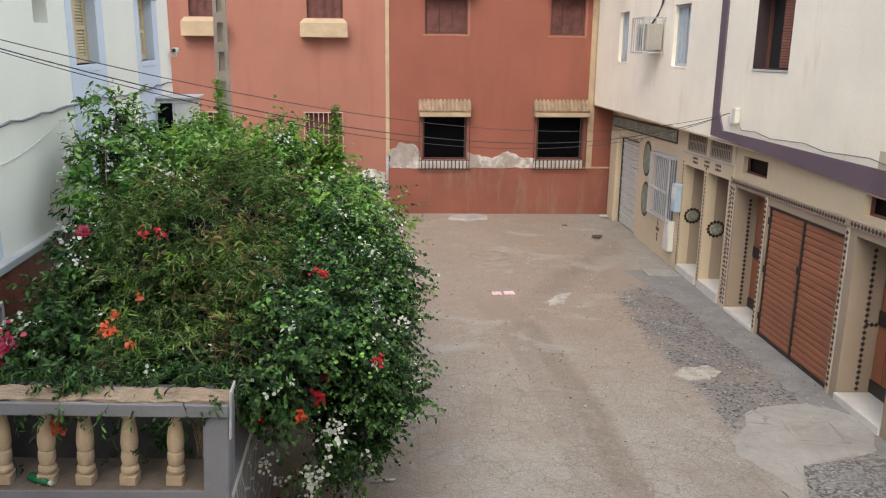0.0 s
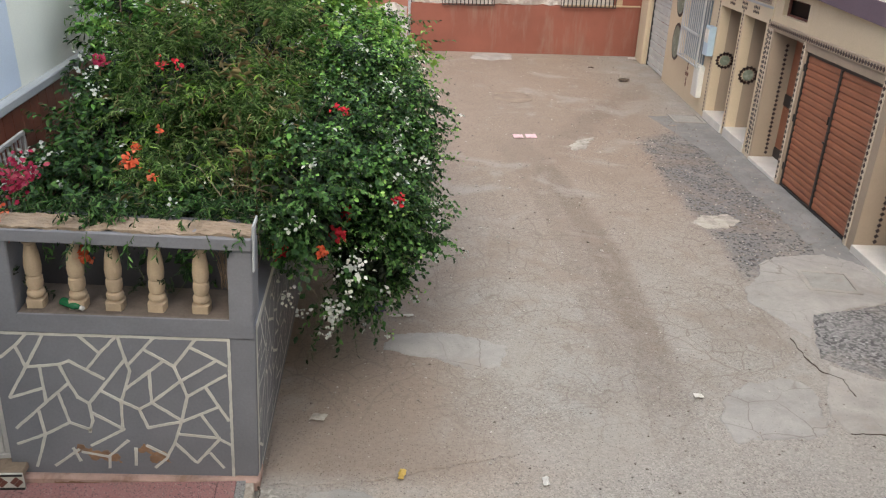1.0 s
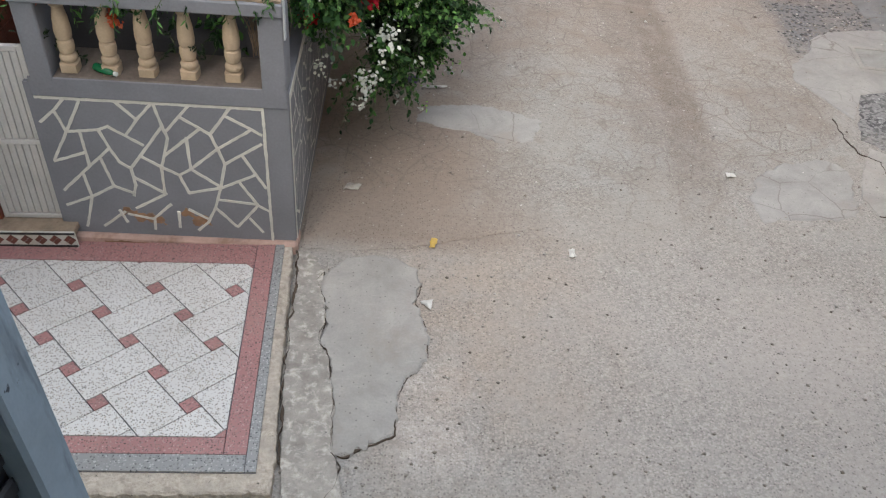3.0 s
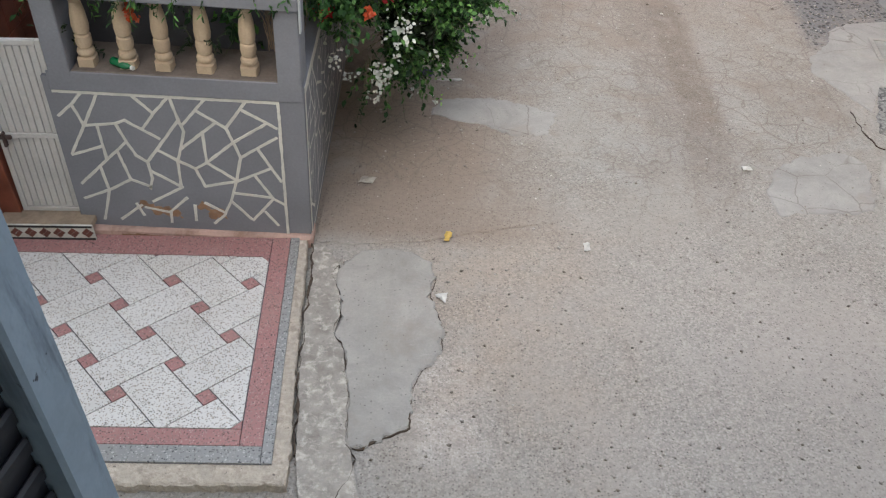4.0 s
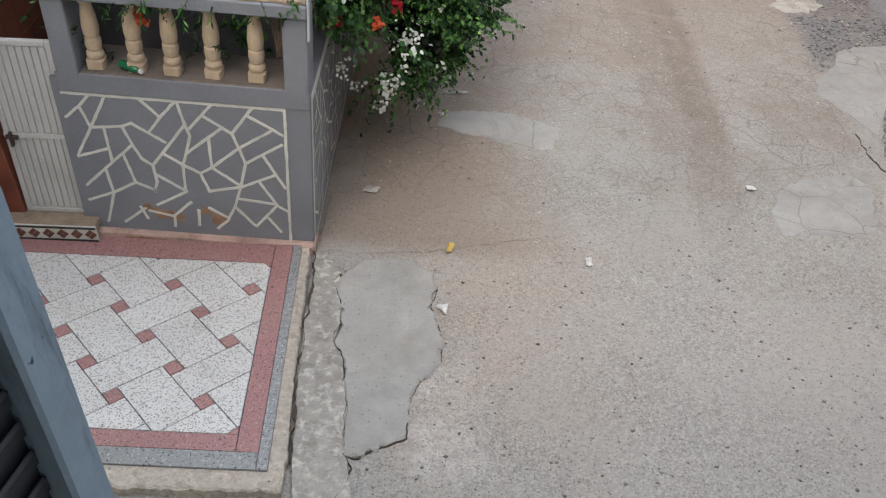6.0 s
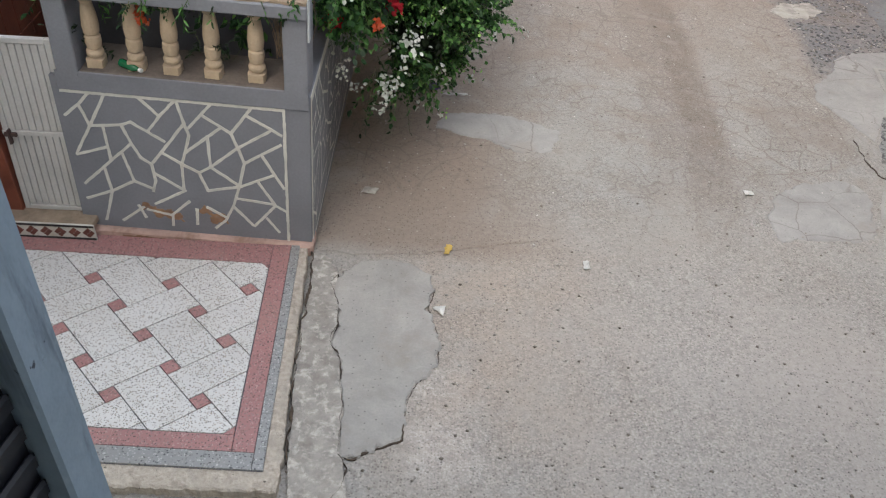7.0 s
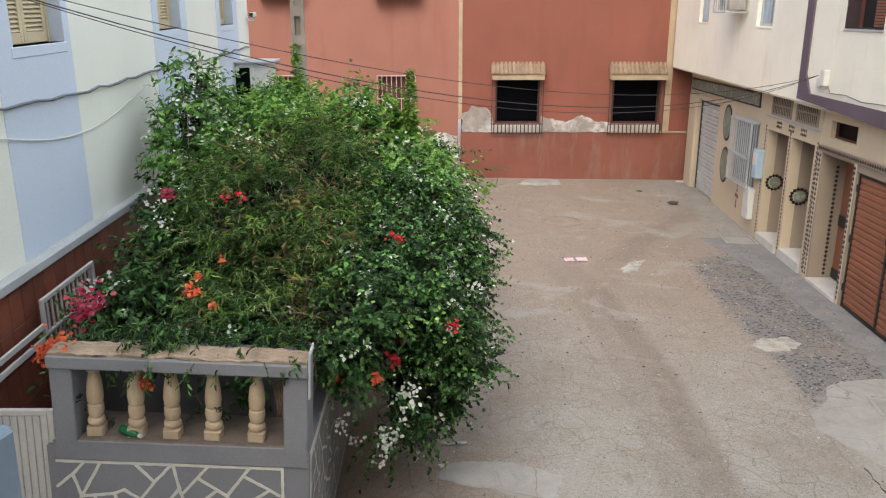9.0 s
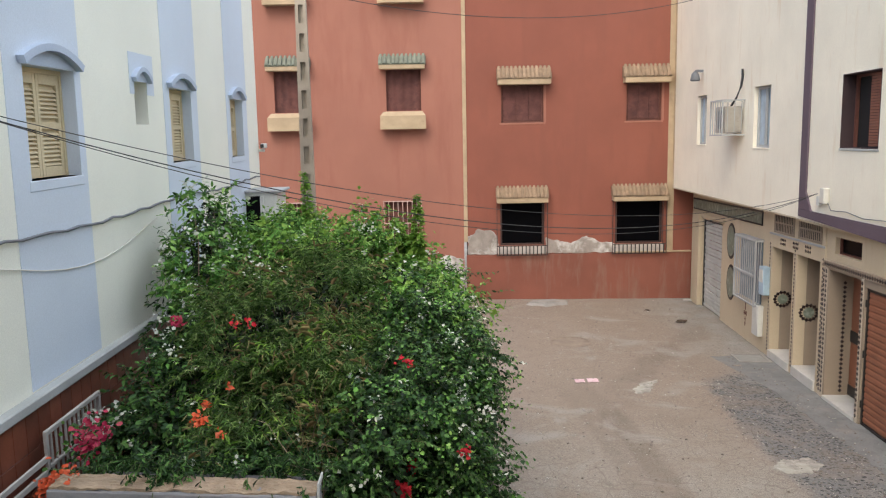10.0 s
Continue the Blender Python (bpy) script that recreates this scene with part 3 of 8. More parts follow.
def sag(a, b, drop, n=18):
    a, b = Vector(a), Vector(b)
    return [a.lerp(b, i / n) - Vector((0, 0, 4 * drop * (i / n) * (1 - i / n))) for i in range(n + 1)]


def lathe(bm, profile, centre, n=14, square=()):
    """Turned solid from (radius, height) pairs; heights in square get a square section."""
    rings = []
    for r, z in profile:
        ring = []
        for k in range(n):
            a = 2 * math.pi * (k + 0.5) / n
            c, s = math.cos(a), math.sin(a)
            rr = r / max(abs(c), abs(s)) if z in square else r
            ring.append(bm.verts.new((centre[0] + rr * c, centre[1] + rr * s, centre[2] + z)))
        rings.append(ring)
    for q, w in zip(rings, rings[1:]):
        for k in range(n):
            bm.faces.new([q[k], q[(k + 1) % n], w[(k + 1) % n], w[k]])
    bm.faces.new(rings[0][::-1])
    bm.faces.new(rings[-1])
    return bm


def ground_z(x, y):
    rut = -0.02 * math.exp(-((x - 2.75) / 0.3) ** 2) * max(0.0, 1 - abs(y - 10.5) / 4)
    return CROSS * max(-20.0, min(20.0, x)) - FALL * max(-30.0, min(60.0, y)) + rut + 0.010 * noise.noise((x * 0.9, y * 0.9, 0)) + 0.005 * noise.noise((x * 3, y * 3, 5))


def blob(points, amp, freq, seed, step=0.06):
    """A closed outline through the corner points, broken up by noise."""
    out = []
    n = len(points)
    for i in range(n):
        p, q = Vector(points[i]), Vector(points[(i + 1) % n])
        k = max(2, int((q - p).length / step))
        nrm = Vector((q.y - p.y, p.x - q.x)).normalized()
        for j in range(k):
            c = p.lerp(q, j / k)
            off = noise.noise((c.x * freq, c.y * freq, seed)) + 0.5 * noise.noise((c.x * freq * 3, c.y * freq * 3, seed))
            out.append(c + nrm * off * amp)
    return out


def crust(outline, lift, bevel=0.012, skirt=0.05):
    """A thin irregular slab that follows the ground: worn edge, open joint all round."""
    bm = bmesh.new()
    c = sum((Vector(p) for p in outline), Vector((0, 0))) / len(outline)
    rows = []
    sunk = lift if callable(lift) else lambda x, y: lift
    for s, z in ((1.0, None), (1.0, -bevel * 0.6), (None, 0.0), (0.6, 0.0), (0.25, 0.0)):
        ring = []
        for p in outline:
            p = Vector(p)
            d = p - c
            q = c + d * (1 - bevel / max(d.length, 0.02)) if s is None else c + d * s
            ring.append(bm.verts.new((q.x, q.y, ground_z(q.x, q.y) + (-skirt if z is None else sunk(q.x, q.y) + z))))
        rows.append(ring)
    for a, b in zip(rows, rows[1:]):
        for k in range(len(a)):
            bm.faces.new([a[k], a[(k + 1) % len(a)], b[(k + 1) % len(a)], b[k]])
    bm.faces.new(rows[-1])
    bmesh.ops.recalc_face_normals(bm, faces=bm.faces)
    return bm


def clip_poly(poly, planes):
    """The convex polygon poly cut by half-planes (nx, ny, c): nx*x + ny*y <= c."""
    for nx, ny, c in planes:
        out = []
        for i, p in enumerate(poly):
            q = poly[(i + 1) % len(poly)]
            a, b = nx * p[0] + ny * p[1] - c, nx * q[0] + ny * q[1] - c
            if a <= 0:
                out.append(p)
            if a * b < 0:
                k = a / (a - b)
                out.append((p[0] + (q[0] - p[0]) * k, p[1] + (q[1] - p[1]) * k))
        poly = out
        if len(poly) < 3:
            return []
    return poly


def prism(bm, poly, f, lo, hi, cham=0.003):
    """A flat piece over a polygon, its upper edge chamfered."""
    c = [sum(p[i] for p in poly) / len(poly) for i in (0, 1)]
    rings = []
    for z, ins in ((lo, 0), (hi - cham, 0), (hi, cham)):
        ring = []
        for p in poly:
            d = math.hypot(p[0] - c[0], p[1] - c[1]) or 1
            k = max(0, 1 - ins * 1.4 / d)
            ring.append(bm.verts.new(f(c[0] + (p[0] - c[0]) * k, c[1] + (p[1] - c[1]) * k, z)))
        rings.append(ring)
    for a, b in zip(rings, rings[1:]):
        for k in range(len(a)):
            bm.faces.new([a[k], a[(k + 1) % len(a)], b[(k + 1) % len(a)], b[k]])
    bm.faces.new(rings[-1])
    bmesh.ops.recalc_face_normals(bm, faces=bm.faces)
    return bm


# ---- ground ----
def axis(fine0, fine1, step, outer):
    vals = list(np.arange(fine0, fine1 + 1e-6, step))
    return [fine0 - o for o in outer[::-1]] + vals + [fine1 + o for o in outer]


def build_ground():
    bm = bmesh.new()
    xs, ys = axis(-4.0, 8.0, 0.2, (1, 3, 10, 40, 150, 600)), axis(-1.0, 25.0, 0.2, (1, 3, 10, 40, 150, 600))
    grid = [[bm.verts.new((x, y, ground_z(x, y))) for x in xs] for y in ys]
    for r, s in zip(grid, grid[1:]):
        for i in range(len(xs) - 1):
            bm.faces.new([r[i], r[i + 1], s[i + 1], s[i]])
    ob = structure("ground", bm, STREET, "dusty beige concrete street with worn tracks and cracks", "street")
    ob.data.polygons.foreach_set("use_smooth", [True] * len(ob.data.polygons))


build_ground()
structure("road_patch", crust(blob([(4.60, 7.76), (4.66, 7.63), (4.53, 7.38), (4.35, 6.85), (4.5, 6.68), (4.8, 6.46), (5.6, 6.6), (6.15, 8.1), (5.73, 8.06), (5.04, 7.87)], 0.04, 5, 8, 0.03), 0.004), TARMAC,
          "dark grey tarmac patch beside pale cement", "road patch")
structure("cement_patch", crust(blob([(4.68, 9.13), (4.99, 9.4), (5.4, 9.43), (5.8, 9.5), (6.0, 9.2), (6.22, 8.85), (5.77, 8.10), (4.9, 7.82), (4.57, 7.74), (4.62, 7.56), (4.42, 7.25), (4.33, 7.5), (4.18, 7.89), (4.1, 8.1), (4.19, 8.39), (4.54, 8.79)], 0.04, 6, 5, 0.03), 0.010), CEMENT_SOFT,
          "smooth pale cement patch on the street", "cement patch")
structure("cement_patch", crust(blob([(0.0, 7.30), (0.41, 7.38), (0.81, 7.29), (1.19, 7.04), (1.06, 6.66), (0.76, 6.62), (0.33, 6.82), (-0.1, 7.0)], 0.05, 7, 6, 0.02), 0.010, 0.03), CEMENT_SOFT,
          "narrow pale cement seam in the dirt", "cement patch")
structure("cement_patch", crust(blob([(3.4, 6.40), (3.07, 6.19), (2.87, 5.75), (2.91, 5.47), (3.4, 5.5), (3.80, 5.53), (3.88, 5.83), (4.02, 6.28), (3.85, 6.48)], 0.05, 6, 7, 0.03), 0.008, 0.03), CEMENT_SOFT,
          "worn cracked cement patch on the street", "cement patch")
structure("cement_patch", crust(blob([(4.36, 6.72), (4.65, 6.48), (5.2, 6.3), (4.9, 5.6), (4.29, 5.58), (3.96, 5.58), (3.92, 5.83), (4.10, 6.28)], 0.03, 6, 17, 0.03), 0.006, 0.02), CEMENT,
          "grey cement patch with a dark crack on the street", "cement patch")
structure("cement_patch", crust(blob([(4.3, 10.57), (4.53, 10.87), (4.98, 10.93), (5.05, 10.66), (4.76, 10.37), (4.36, 10.4)], 0.08, 7, 2, 0.03), 0.006), CEMENT_WHITE,
          "white lime splash dried on the tarmac", "lime splash")
structure("cement_patch", crust(blob([(3.32, 14.1), (3.34, 14.4), (3.56, 14.75), (3.92, 14.98), (3.70, 14.5), (3.62, 14.25)], 0.07, 7, 4, 0.03), 0.008), CEMENT_WHITE,
          "pale cement smear on the dusty street", "cement patch")
structure("cement_patch", crust(blob([(2.25, 22.9), (2.4, 23.5), (3.1, 23.75), (3.6, 23.5), (3.45, 22.9), (2.8, 22.6)], 0.08, 3, 10), 0.05, 0.12), CEMENT_SOFT,
          "low cement mound near the red wall", "cement patch")
structure("pavement", crust(blob([(5.5, 16.8), (6.9, 16.9), (6.5, 9.0), (6.0, 5.0), (5.7, 8.7), (5.62, 9.5), (5.72, 11.0), (5.75, 12.6), (5.8, 14.4), (5.78, 15.6)], 0.08, 4, 12, 0.04), 0.006, 0.03), PAVING,
          "grey cement apron along the house fronts", "pavement")


def manhole(x, y, w, d, turn, label, round_lid=False):
    z = ground_z(x, y)
    root = thing("manhole_cover", (x, y, z), label, "manhole cover", "manholes in the street")
    m = pose(x, y, z, -2.3, 0, turn)
    f = lambda a, b, c: m @ Vector((a, b, c))
    if round_lid:
        bm = bmesh.new()
        lathe(bm, [(w * 0.62, -0.03), (w * 0.62, 0.022), (w * 0.54, 0.028), (w * 0.53, 0.012)], (x, y, z), 20)
        part("frame", bm, DUST_CONCRETE, root)
        bm = bmesh.new()
        lathe(bm, [(w * 0.51, -0.02), (w * 0.51, 0.02), (w * 0.46, 0.026), (w * 0.44, 0.018), (w * 0.1, 0.02)], (x, y, z), 20)
        part("lid", bm, DUST_CONCRETE, root)
        return root
    e = 0.05
    part("frame", boxes(((-w / 2 - e, -d / 2 - e, -0.03), (-w / 2, d / 2 + e, 0.022)), ((w / 2, -d / 2 - e, -0.03), (w / 2 + e, d / 2 + e, 0.022)),
                        ((-w / 2, -d / 2 - e, -0.03), (w / 2, -d / 2, 0.022)), ((-w / 2, d / 2, -0.03), (w / 2, d / 2 + e, 0.022)), f=f), CEMENT, root)
    part("lid", boxes(((-w / 2 + 0.012, -d / 2 + 0.012, -0.03), (w / 2 - 0.012, d / 2 - 0.012, 0.018)), f=f, bev=0.006), CEMENT_ROUGH, root)
    return root


manhole(6.28, 16.58, 0.56, 0.58, -4, "square grey concrete manhole cover beside the entrance steps")
manhole(5.33, 8.63, 0.52, 0.5, -10, "square rough concrete manhole cover in a pale cement patch")
manhole(2.78, 18.15, 0.75, 0.6, 0, "round worn concrete manhole cover in the dust", True)

# ---- terrace with terrazzo tiles ----
TERR = 0.094


def terrace_point(x, y, z):
    return (x + 0.052 * (4.69 - y), y, CROSS * x - FALL * y + TERR + z)


def build_terrace():
    bm = boxes(((-3.5, 2.83, -0.6), (-1.081, 4.93, -0.014)), f=lambda x, y, z: terrace_point(x, y, z))
    floor = structure("floor", bm, GROUT, "terrazzo terrace floor with red tile border before the planter", "terrace")
    rim = bmesh.new()
    out = blob([(-1.083, 4.93), (-1.015, 4.93), (-1.01, 4.3), (-1.005, 3.6), (-0.985, 2.9), (-0.99, 2.70), (-3.5, 2.66), (-3.5, 2.826), (-1.083, 2.826)], 0.016, 13, 1, 0.012)
    prism(rim, [tuple(p) for p in out], terrace_point, -0.5, -0.016, 0.012)
    structure("trim", rim, surf("cream_broken_mortar", (0.50, 0.435, 0.36), 0.3, 9, 45, 0.95, 1.0, stain=(0.24, 0.2, 0.16), stain_at=0.46, stain_scale=9, spot=(0.1, 0.085, 0.07), spot_scale=14, spot_at=0.64, dist=0.02),
              "broken cream mortar edge of the terrace", "trim")

    def strip(poly, mat):
        b = bmesh.new()
        prism(b, poly, terrace_point, -0.03, 0.0, 0.002)
        part("tile", b, mat, floor)

    # grey and red border, cut into lengths
    g0, r0, i0 = -1.081, -1.150, -1.288
    y0, y1, y2, y3 = 2.832, 2.955, 3.078, 4.69
    def lengths(a, b, n, gap=0.0004):
        return [(a + (b - a) * i / n + gap, a + (b - a) * (i + 1) / n - gap) for i in range(n)]
    for a, b in lengths(y0, 4.93, 5):
        strip([(r0 + 0.004, a), (g0, a), (g0, b), (r0 + 0.004, b)], TERRAZZO_G)
    for a, b in lengths(-3.48, r0, 6):
        strip([(a, y0), (b, y0), (b, y1 - 0.003), (a, y1 - 0.003)], TERRAZZO_G)
    for a, b in lengths(y1, 4.93, 5):
        strip([(i0 + 0.004, a), (r0, a), (r0, b), (i0 + 0.004, b)], TERRAZZO_R)
    for a, b in lengths(-3.48, i0, 6):
        strip([(a, y1), (b, y1), (b, y2 - 0.003), (a, y2 - 0.003)], TERRAZZO_R)
        strip([(a, y3 + 0.003), (b, y3 + 0.003), (b, 4.93), (a, 4.93)], TERRAZZO_R)
    # cut inner corners of the border
    strip([(i0 - 0.055, y3), (i0 - 0.003, y3 - 0.05), (i0 - 0.003, y3)], TERRAZZO_R)
    strip([(i0 - 0.003, y2), (i0 - 0.003, y2 + 0.062), (i0 - 0.07, y2)], TERRAZZO_R)
    # basket-weave field: long and short sides alternate round small red squares
    a, b = Vector((0.249, -0.273)), Vector((0.3225, 0.26))
    org, cp, cq, g = Vector((-2.043, 3.87)), 0.142, 0.122, 0.008
    planes = [(1, 0, i0 - 0.003), (-1, 0, 3.48), (0, 1, y3 - 0.003), (0, -1, -y2 - 0.003), (0.69, 0.72, (i0 - 0.055) * 0.69 + y3 * 0.72 - 0.004), (0.68, -0.73, (i0 - 0.07) * 0.68 - y2 * 0.73 - 0.004)]

    def field(p0, p1, q0, q1, mat):
        poly = clip_poly([tuple(org + a * p + b * q) for p, q in ((p0 + g, q0 + g), (p0 + g, q1 - g), (p1 - g, q1 - g), (p1 - g, q0 + g))], planes)
        if len(poly) > 2:
            xs, ys = [p[0] for p in poly], [p[1] for p in poly]
            if (max(xs) - min(xs)) * (max(ys) - min(ys)) > 0.0006:
                bm = bmesh.new()
                prism(bm, poly, terrace_point, -0.03, 0.0, 0.002)
                part("tile", bm, mat, floor)

    for i in range(-7, 8):
        for j in range(-6, 6):
            w = 1 if (i + j) % 2 == 0 else -1
            field(i - w * cp, i + 1 + w * cp, j + w * cq, j + 1 - w * cq, TERRAZZO_W)
            n = org + a * i + b * j
            inner = n.x < i0 - 0.02 and y2 + 0.03 < n.y < y3 - 0.03
            field(i - cp, i + cp, j - cq, j + cq, TERRAZZO_R if inner else TERRAZZO_W)


build_terrace()
structure("road_patch", crust(blob([(-0.99, 5.0), (-0.67, 4.97), (-0.13, 5.03), (0.28, 5.14), (0.76, 5.25), (1.24, 5.36), (1.5, 5.40), (1.5, 6.4), (-0.95, 6.6)], 0.025, 8, 21, 0.02), lambda x, y: 0.012 - 0.022 * max(0.0, x - 0.7) - 0.05 * max(0.0, y - 5.7)), STREET,
          "older layer of dusty concrete with a broken front edge", "street")
KERB_LINE = [(-1.0, 4.92), (-0.975, 4.72), (-0.955, 4.46), (-0.965, 4.16), (-0.945, 3.94), (-0.945, 3.68), (-0.91, 3.39), (-0.885, 3.12), (-0.865, 2.91), (-0.80, 2.6)]
SLAB_LEFT = [(-0.77, 4.68), (-0.82, 4.59), (-0.73, 4.38), (-0.71, 4.14), (-0.74, 3.97), (-0.65, 3.79), (-0.62, 3.59), (-0.575, 3.35), (-0.58, 3.17), (-0.57, 3.02)]
SLAB_FRONT = [(-0.57, 3.02), (-0.47, 3.01), (-0.34, 3.09), (-0.185, 3.17), (-0.185, 3.34), (-0.17, 3.5), (-0.15, 3.6), (-0.06, 3.7), (0.01, 3.81), (0.03, 4.03), (-0.01, 4.2), (-0.07, 4.37), (-0.03, 4.59)]
structure("kerb", crust(blob(KERB_LINE + [(-0.45, 2.6), (-0.52, 2.9)] + SLAB_LEFT[:-1][::-1] + [(-0.84, 4.86), (-0.93, 4.93)], 0.014, 12, 2, 0.012), 0.034, 0.012), CEMENT_KERB,
          "crumbling cement kerb with white scuffs beside the terrace", "kerb")
structure("cement_patch", crust(blob(SLAB_FRONT + [(-0.06, 4.76), (-0.17, 4.87), (-0.4, 4.93), (-0.62, 4.88), (-0.70, 4.78)] + SLAB_LEFT[:-1], 0.026, 15, 3, 0.010), 0.016, 0.016), CEMENT,
          "raised grey cement slab with a broken edge and small pits", "cement slab")


def crack(points, width, lift, seed):
    """A crack's shade drawn in soil colour: a ragged ribbon of uneven width, a few millimetres thick."""
    left, right = [], []
    pts = [Vector(p) for p in points]
    for i in range(len(pts) - 1):
        k = max(2, int((pts[i + 1] - pts[i]).length / 0.018))
        d = (pts[i + 1] - pts[i]).normalized()
        n = Vector((-d.y, d.x))
        for j in range(k):
            p = pts[i].lerp(pts[i + 1], j / k)
            p += n * 0.022 * noise.noise((p.x * 11, p.y * 11, seed)) + n * 0.008 * noise.noise((p.x * 40, p.y * 40, seed))
            w = width * max(0.12, 0.55 + 1.3 * noise.noise((p.x * 8, p.y * 8, seed + 3)))
            left.append(p + n * w)
            right.append(p - n * w)
    bm = bmesh.new()
    rows = [[bm.verts.new((q.x, q.y, ground_z(q.x, q.y) + z)) for q, z in ((a, lift - 0.03), (a, lift), (b, lift), (b, lift - 0.03))] for a, b in zip(left, right)]
    for a, b in zip(rows, rows[1:]):
        for k in range(3):
            bm.faces.new([a[k], b[k], b[k + 1], a[k + 1]])
    bmesh.ops.recalc_face_normals(bm, faces=bm.faces)
    structure("trim", bm, SOIL, "dark ribbon drawn as the shade of a crack in the cement", "crack")


# ribbons that draw in the dark of open cracks
crack(KERB_LINE[:-1], 0.010, 0.042, 1)
crack(SLAB_LEFT, 0.0022, 0.036, 2)
# along the slab's front the ribbon is its edge shadow
crack(SLAB_FRONT[:5], 0.008, 0.012, 3)
crack(SLAB_FRONT[4:], 0.0025, 0.008, 4)
crack([(-0.57, 3.02), (-0.5, 2.92), (-0.53, 2.8), (-0.62, 2.6)], 0.003, 0.037, 6)
crack([(4.21, 7.25), (4.18, 6.8), (4.22, 6.58), (4.36, 6.46), (4.32, 6.14)], 0.0045, 0.012, 7)
crack([(3.98, 5.585), (4.3, 5.56), (4.8, 5.6)], 0.005, 0.009, 8)

# ---- planter with balustrade ----
def crazy(w, h, gap, area, seed):
    """Crazy paving: cells round scattered stones, each drawn in by half a joint."""
    r = random.Random(seed)

    def size(poly):
        return abs(sum(p[0] * q[1] - q[0] * p[1] for p, q in zip(poly, poly[1:] + poly[:1]))) / 2

    sites = []
    while len(sites) < w * h / area:
        best = max(((r.uniform(0, w), r.uniform(0, h)) for k in range(2)), key=lambda c: min([math.hypot(c[0] - s[0], c[1] - s[1]) for s in sites] or [1]))
        sites.append(best)

    weight = {s: r.uniform(0, area * 0.55) for s in sites}
    stretch = (1.15, -0.45, 0.95)

    def cell(s):
        out = [(0, 0), (w, 0), (w, h), (0, h)]
        for o in sites:
            if o is not s:
                dx, dy = o[0] - s[0], o[1] - s[1]
                nx, ny = stretch[0] * dx + stretch[1] * dy, stretch[1] * dx + stretch[2] * dy
                out = clip_poly(out, [(nx, ny, nx * (o[0] + s[0]) / 2 + ny * (o[1] + s[1]) / 2 + (weight[s] - weight[o]) / 2)])
        return out

    cells = []
    for poly in [cell(s) for s in sites]:
        if len(poly) > 2 and size(poly) > area * 0.8:
            # large stones are broken in two across a slanting line
            a, c = r.uniform(0, math.pi), [sum(p[i] for p in poly) / len(poly) for i in (0, 1)]
            n = (math.cos(a), math.sin(a))
            k = n[0] * c[0] + n[1] * c[1]
            cells += [clip_poly(poly, [(s * n[0], s * n[1], s * k)]) for s in (1, -1)]
        else:
            cells.append(poly)
    for poly in cells:
        if len(poly) < 3 or size(poly) < 0.002:
            continue
        planes = []
        sgn = 1 if sum(p[0] * q[1] - q[0] * p[1] for p, q in zip(poly, poly[1:] + poly[:1])) > 0 else -1
        for p, q in zip(poly, poly[1:] + poly[:1]):
            l = math.hypot(q[0] - p[0], q[1] - p[1])
            if l > 1e-6:
                nx, ny = sgn * (q[1] - p[1]) / l, -sgn * (q[0] - p[0]) / l
                planes.append((nx, ny, nx * p[0] + ny * p[1] - gap))
        poly = clip_poly(poly, planes)
        if len(poly) > 2:
            yield poly


# painted joints of the planter's front: from and to, in centimetres along the panel and up it
JOINTS_TOP = [(18, 118, 10, 109), (10, 109, -1, 99), (10, 109, 15, 92), (29, 118, 15, 92), (15, 92, 37, 95), (37, 95, 44, 98), (15, 92, 1, 67), (24, 93, 25, 63), (1, 66, 24, 75), (2, 40, 25, 63), (25, 63, 42, 80), (37, 95, 42, 80), (42, 80, 47, 68), (47, 68, 54, 63), (44, 98, 66, 84), (53, 118, 65, 105), (77, 119, 65, 105), (65, 105, 55, 91)]
JOINTS_UPPER = [(78, 119, 82, 99), (82, 99, 84, 91), (84, 91, 80, 77), (80, 77, 76, 65), (82, 101, 63, 75), (63, 75, 54, 63), (102, 119, 84, 97), (95, 109, 114, 96), (114, 96, 118, 84), (130, 119, 114, 96), (126, 112, 150, 98), (107, 100, 80, 76), (97, 92, 97, 65), (142, 101, 118, 84), (118, 84, 97, 65), (97, 65, 88, 59), (63, 74, 77, 65), (77, 65, 88, 59)]
JOINTS_LOWER = [(88, 59, 93, 43), (93, 43, 117, 49), (117, 49, 142, 62), (97, 65, 117, 50), (118, 84, 122, 71), (122, 71, 117, 50), (117, 50, 111, 30), (111, 30, 104, 15), (104, 15, 96, 7), (122, 71, 149, 90), (135, 79, 144, 62), (144, 62, 150, 51), (54, 63, 55, 48), (55, 48, 52, 38), (55, 55, 76, 41), (76, 64, 75, 41), (76, 41, 52, 26), (34, 70, 39, 46)]
JOINTS_FOOT = [(1, 26, 21, 35), (21, 35, 39, 46), (39, 46, 53, 40), (19, 55, 21, 35), (21, 35, 12, 6), (131, 55, 143, 34), (143, 34, 151, 29), (114, 38, 143, 35), (111, 30, 125, 13), (143, 34, 126, 12), (136, 21, 145, 8), (78, 31, 64, 17), (64, 17, 63, 6), (83, 24, 82, 9), (91, 27, 104, 19), (39, 23, 43, 12), (43, 22, 25, 7), (45, 20, 64, 16)]


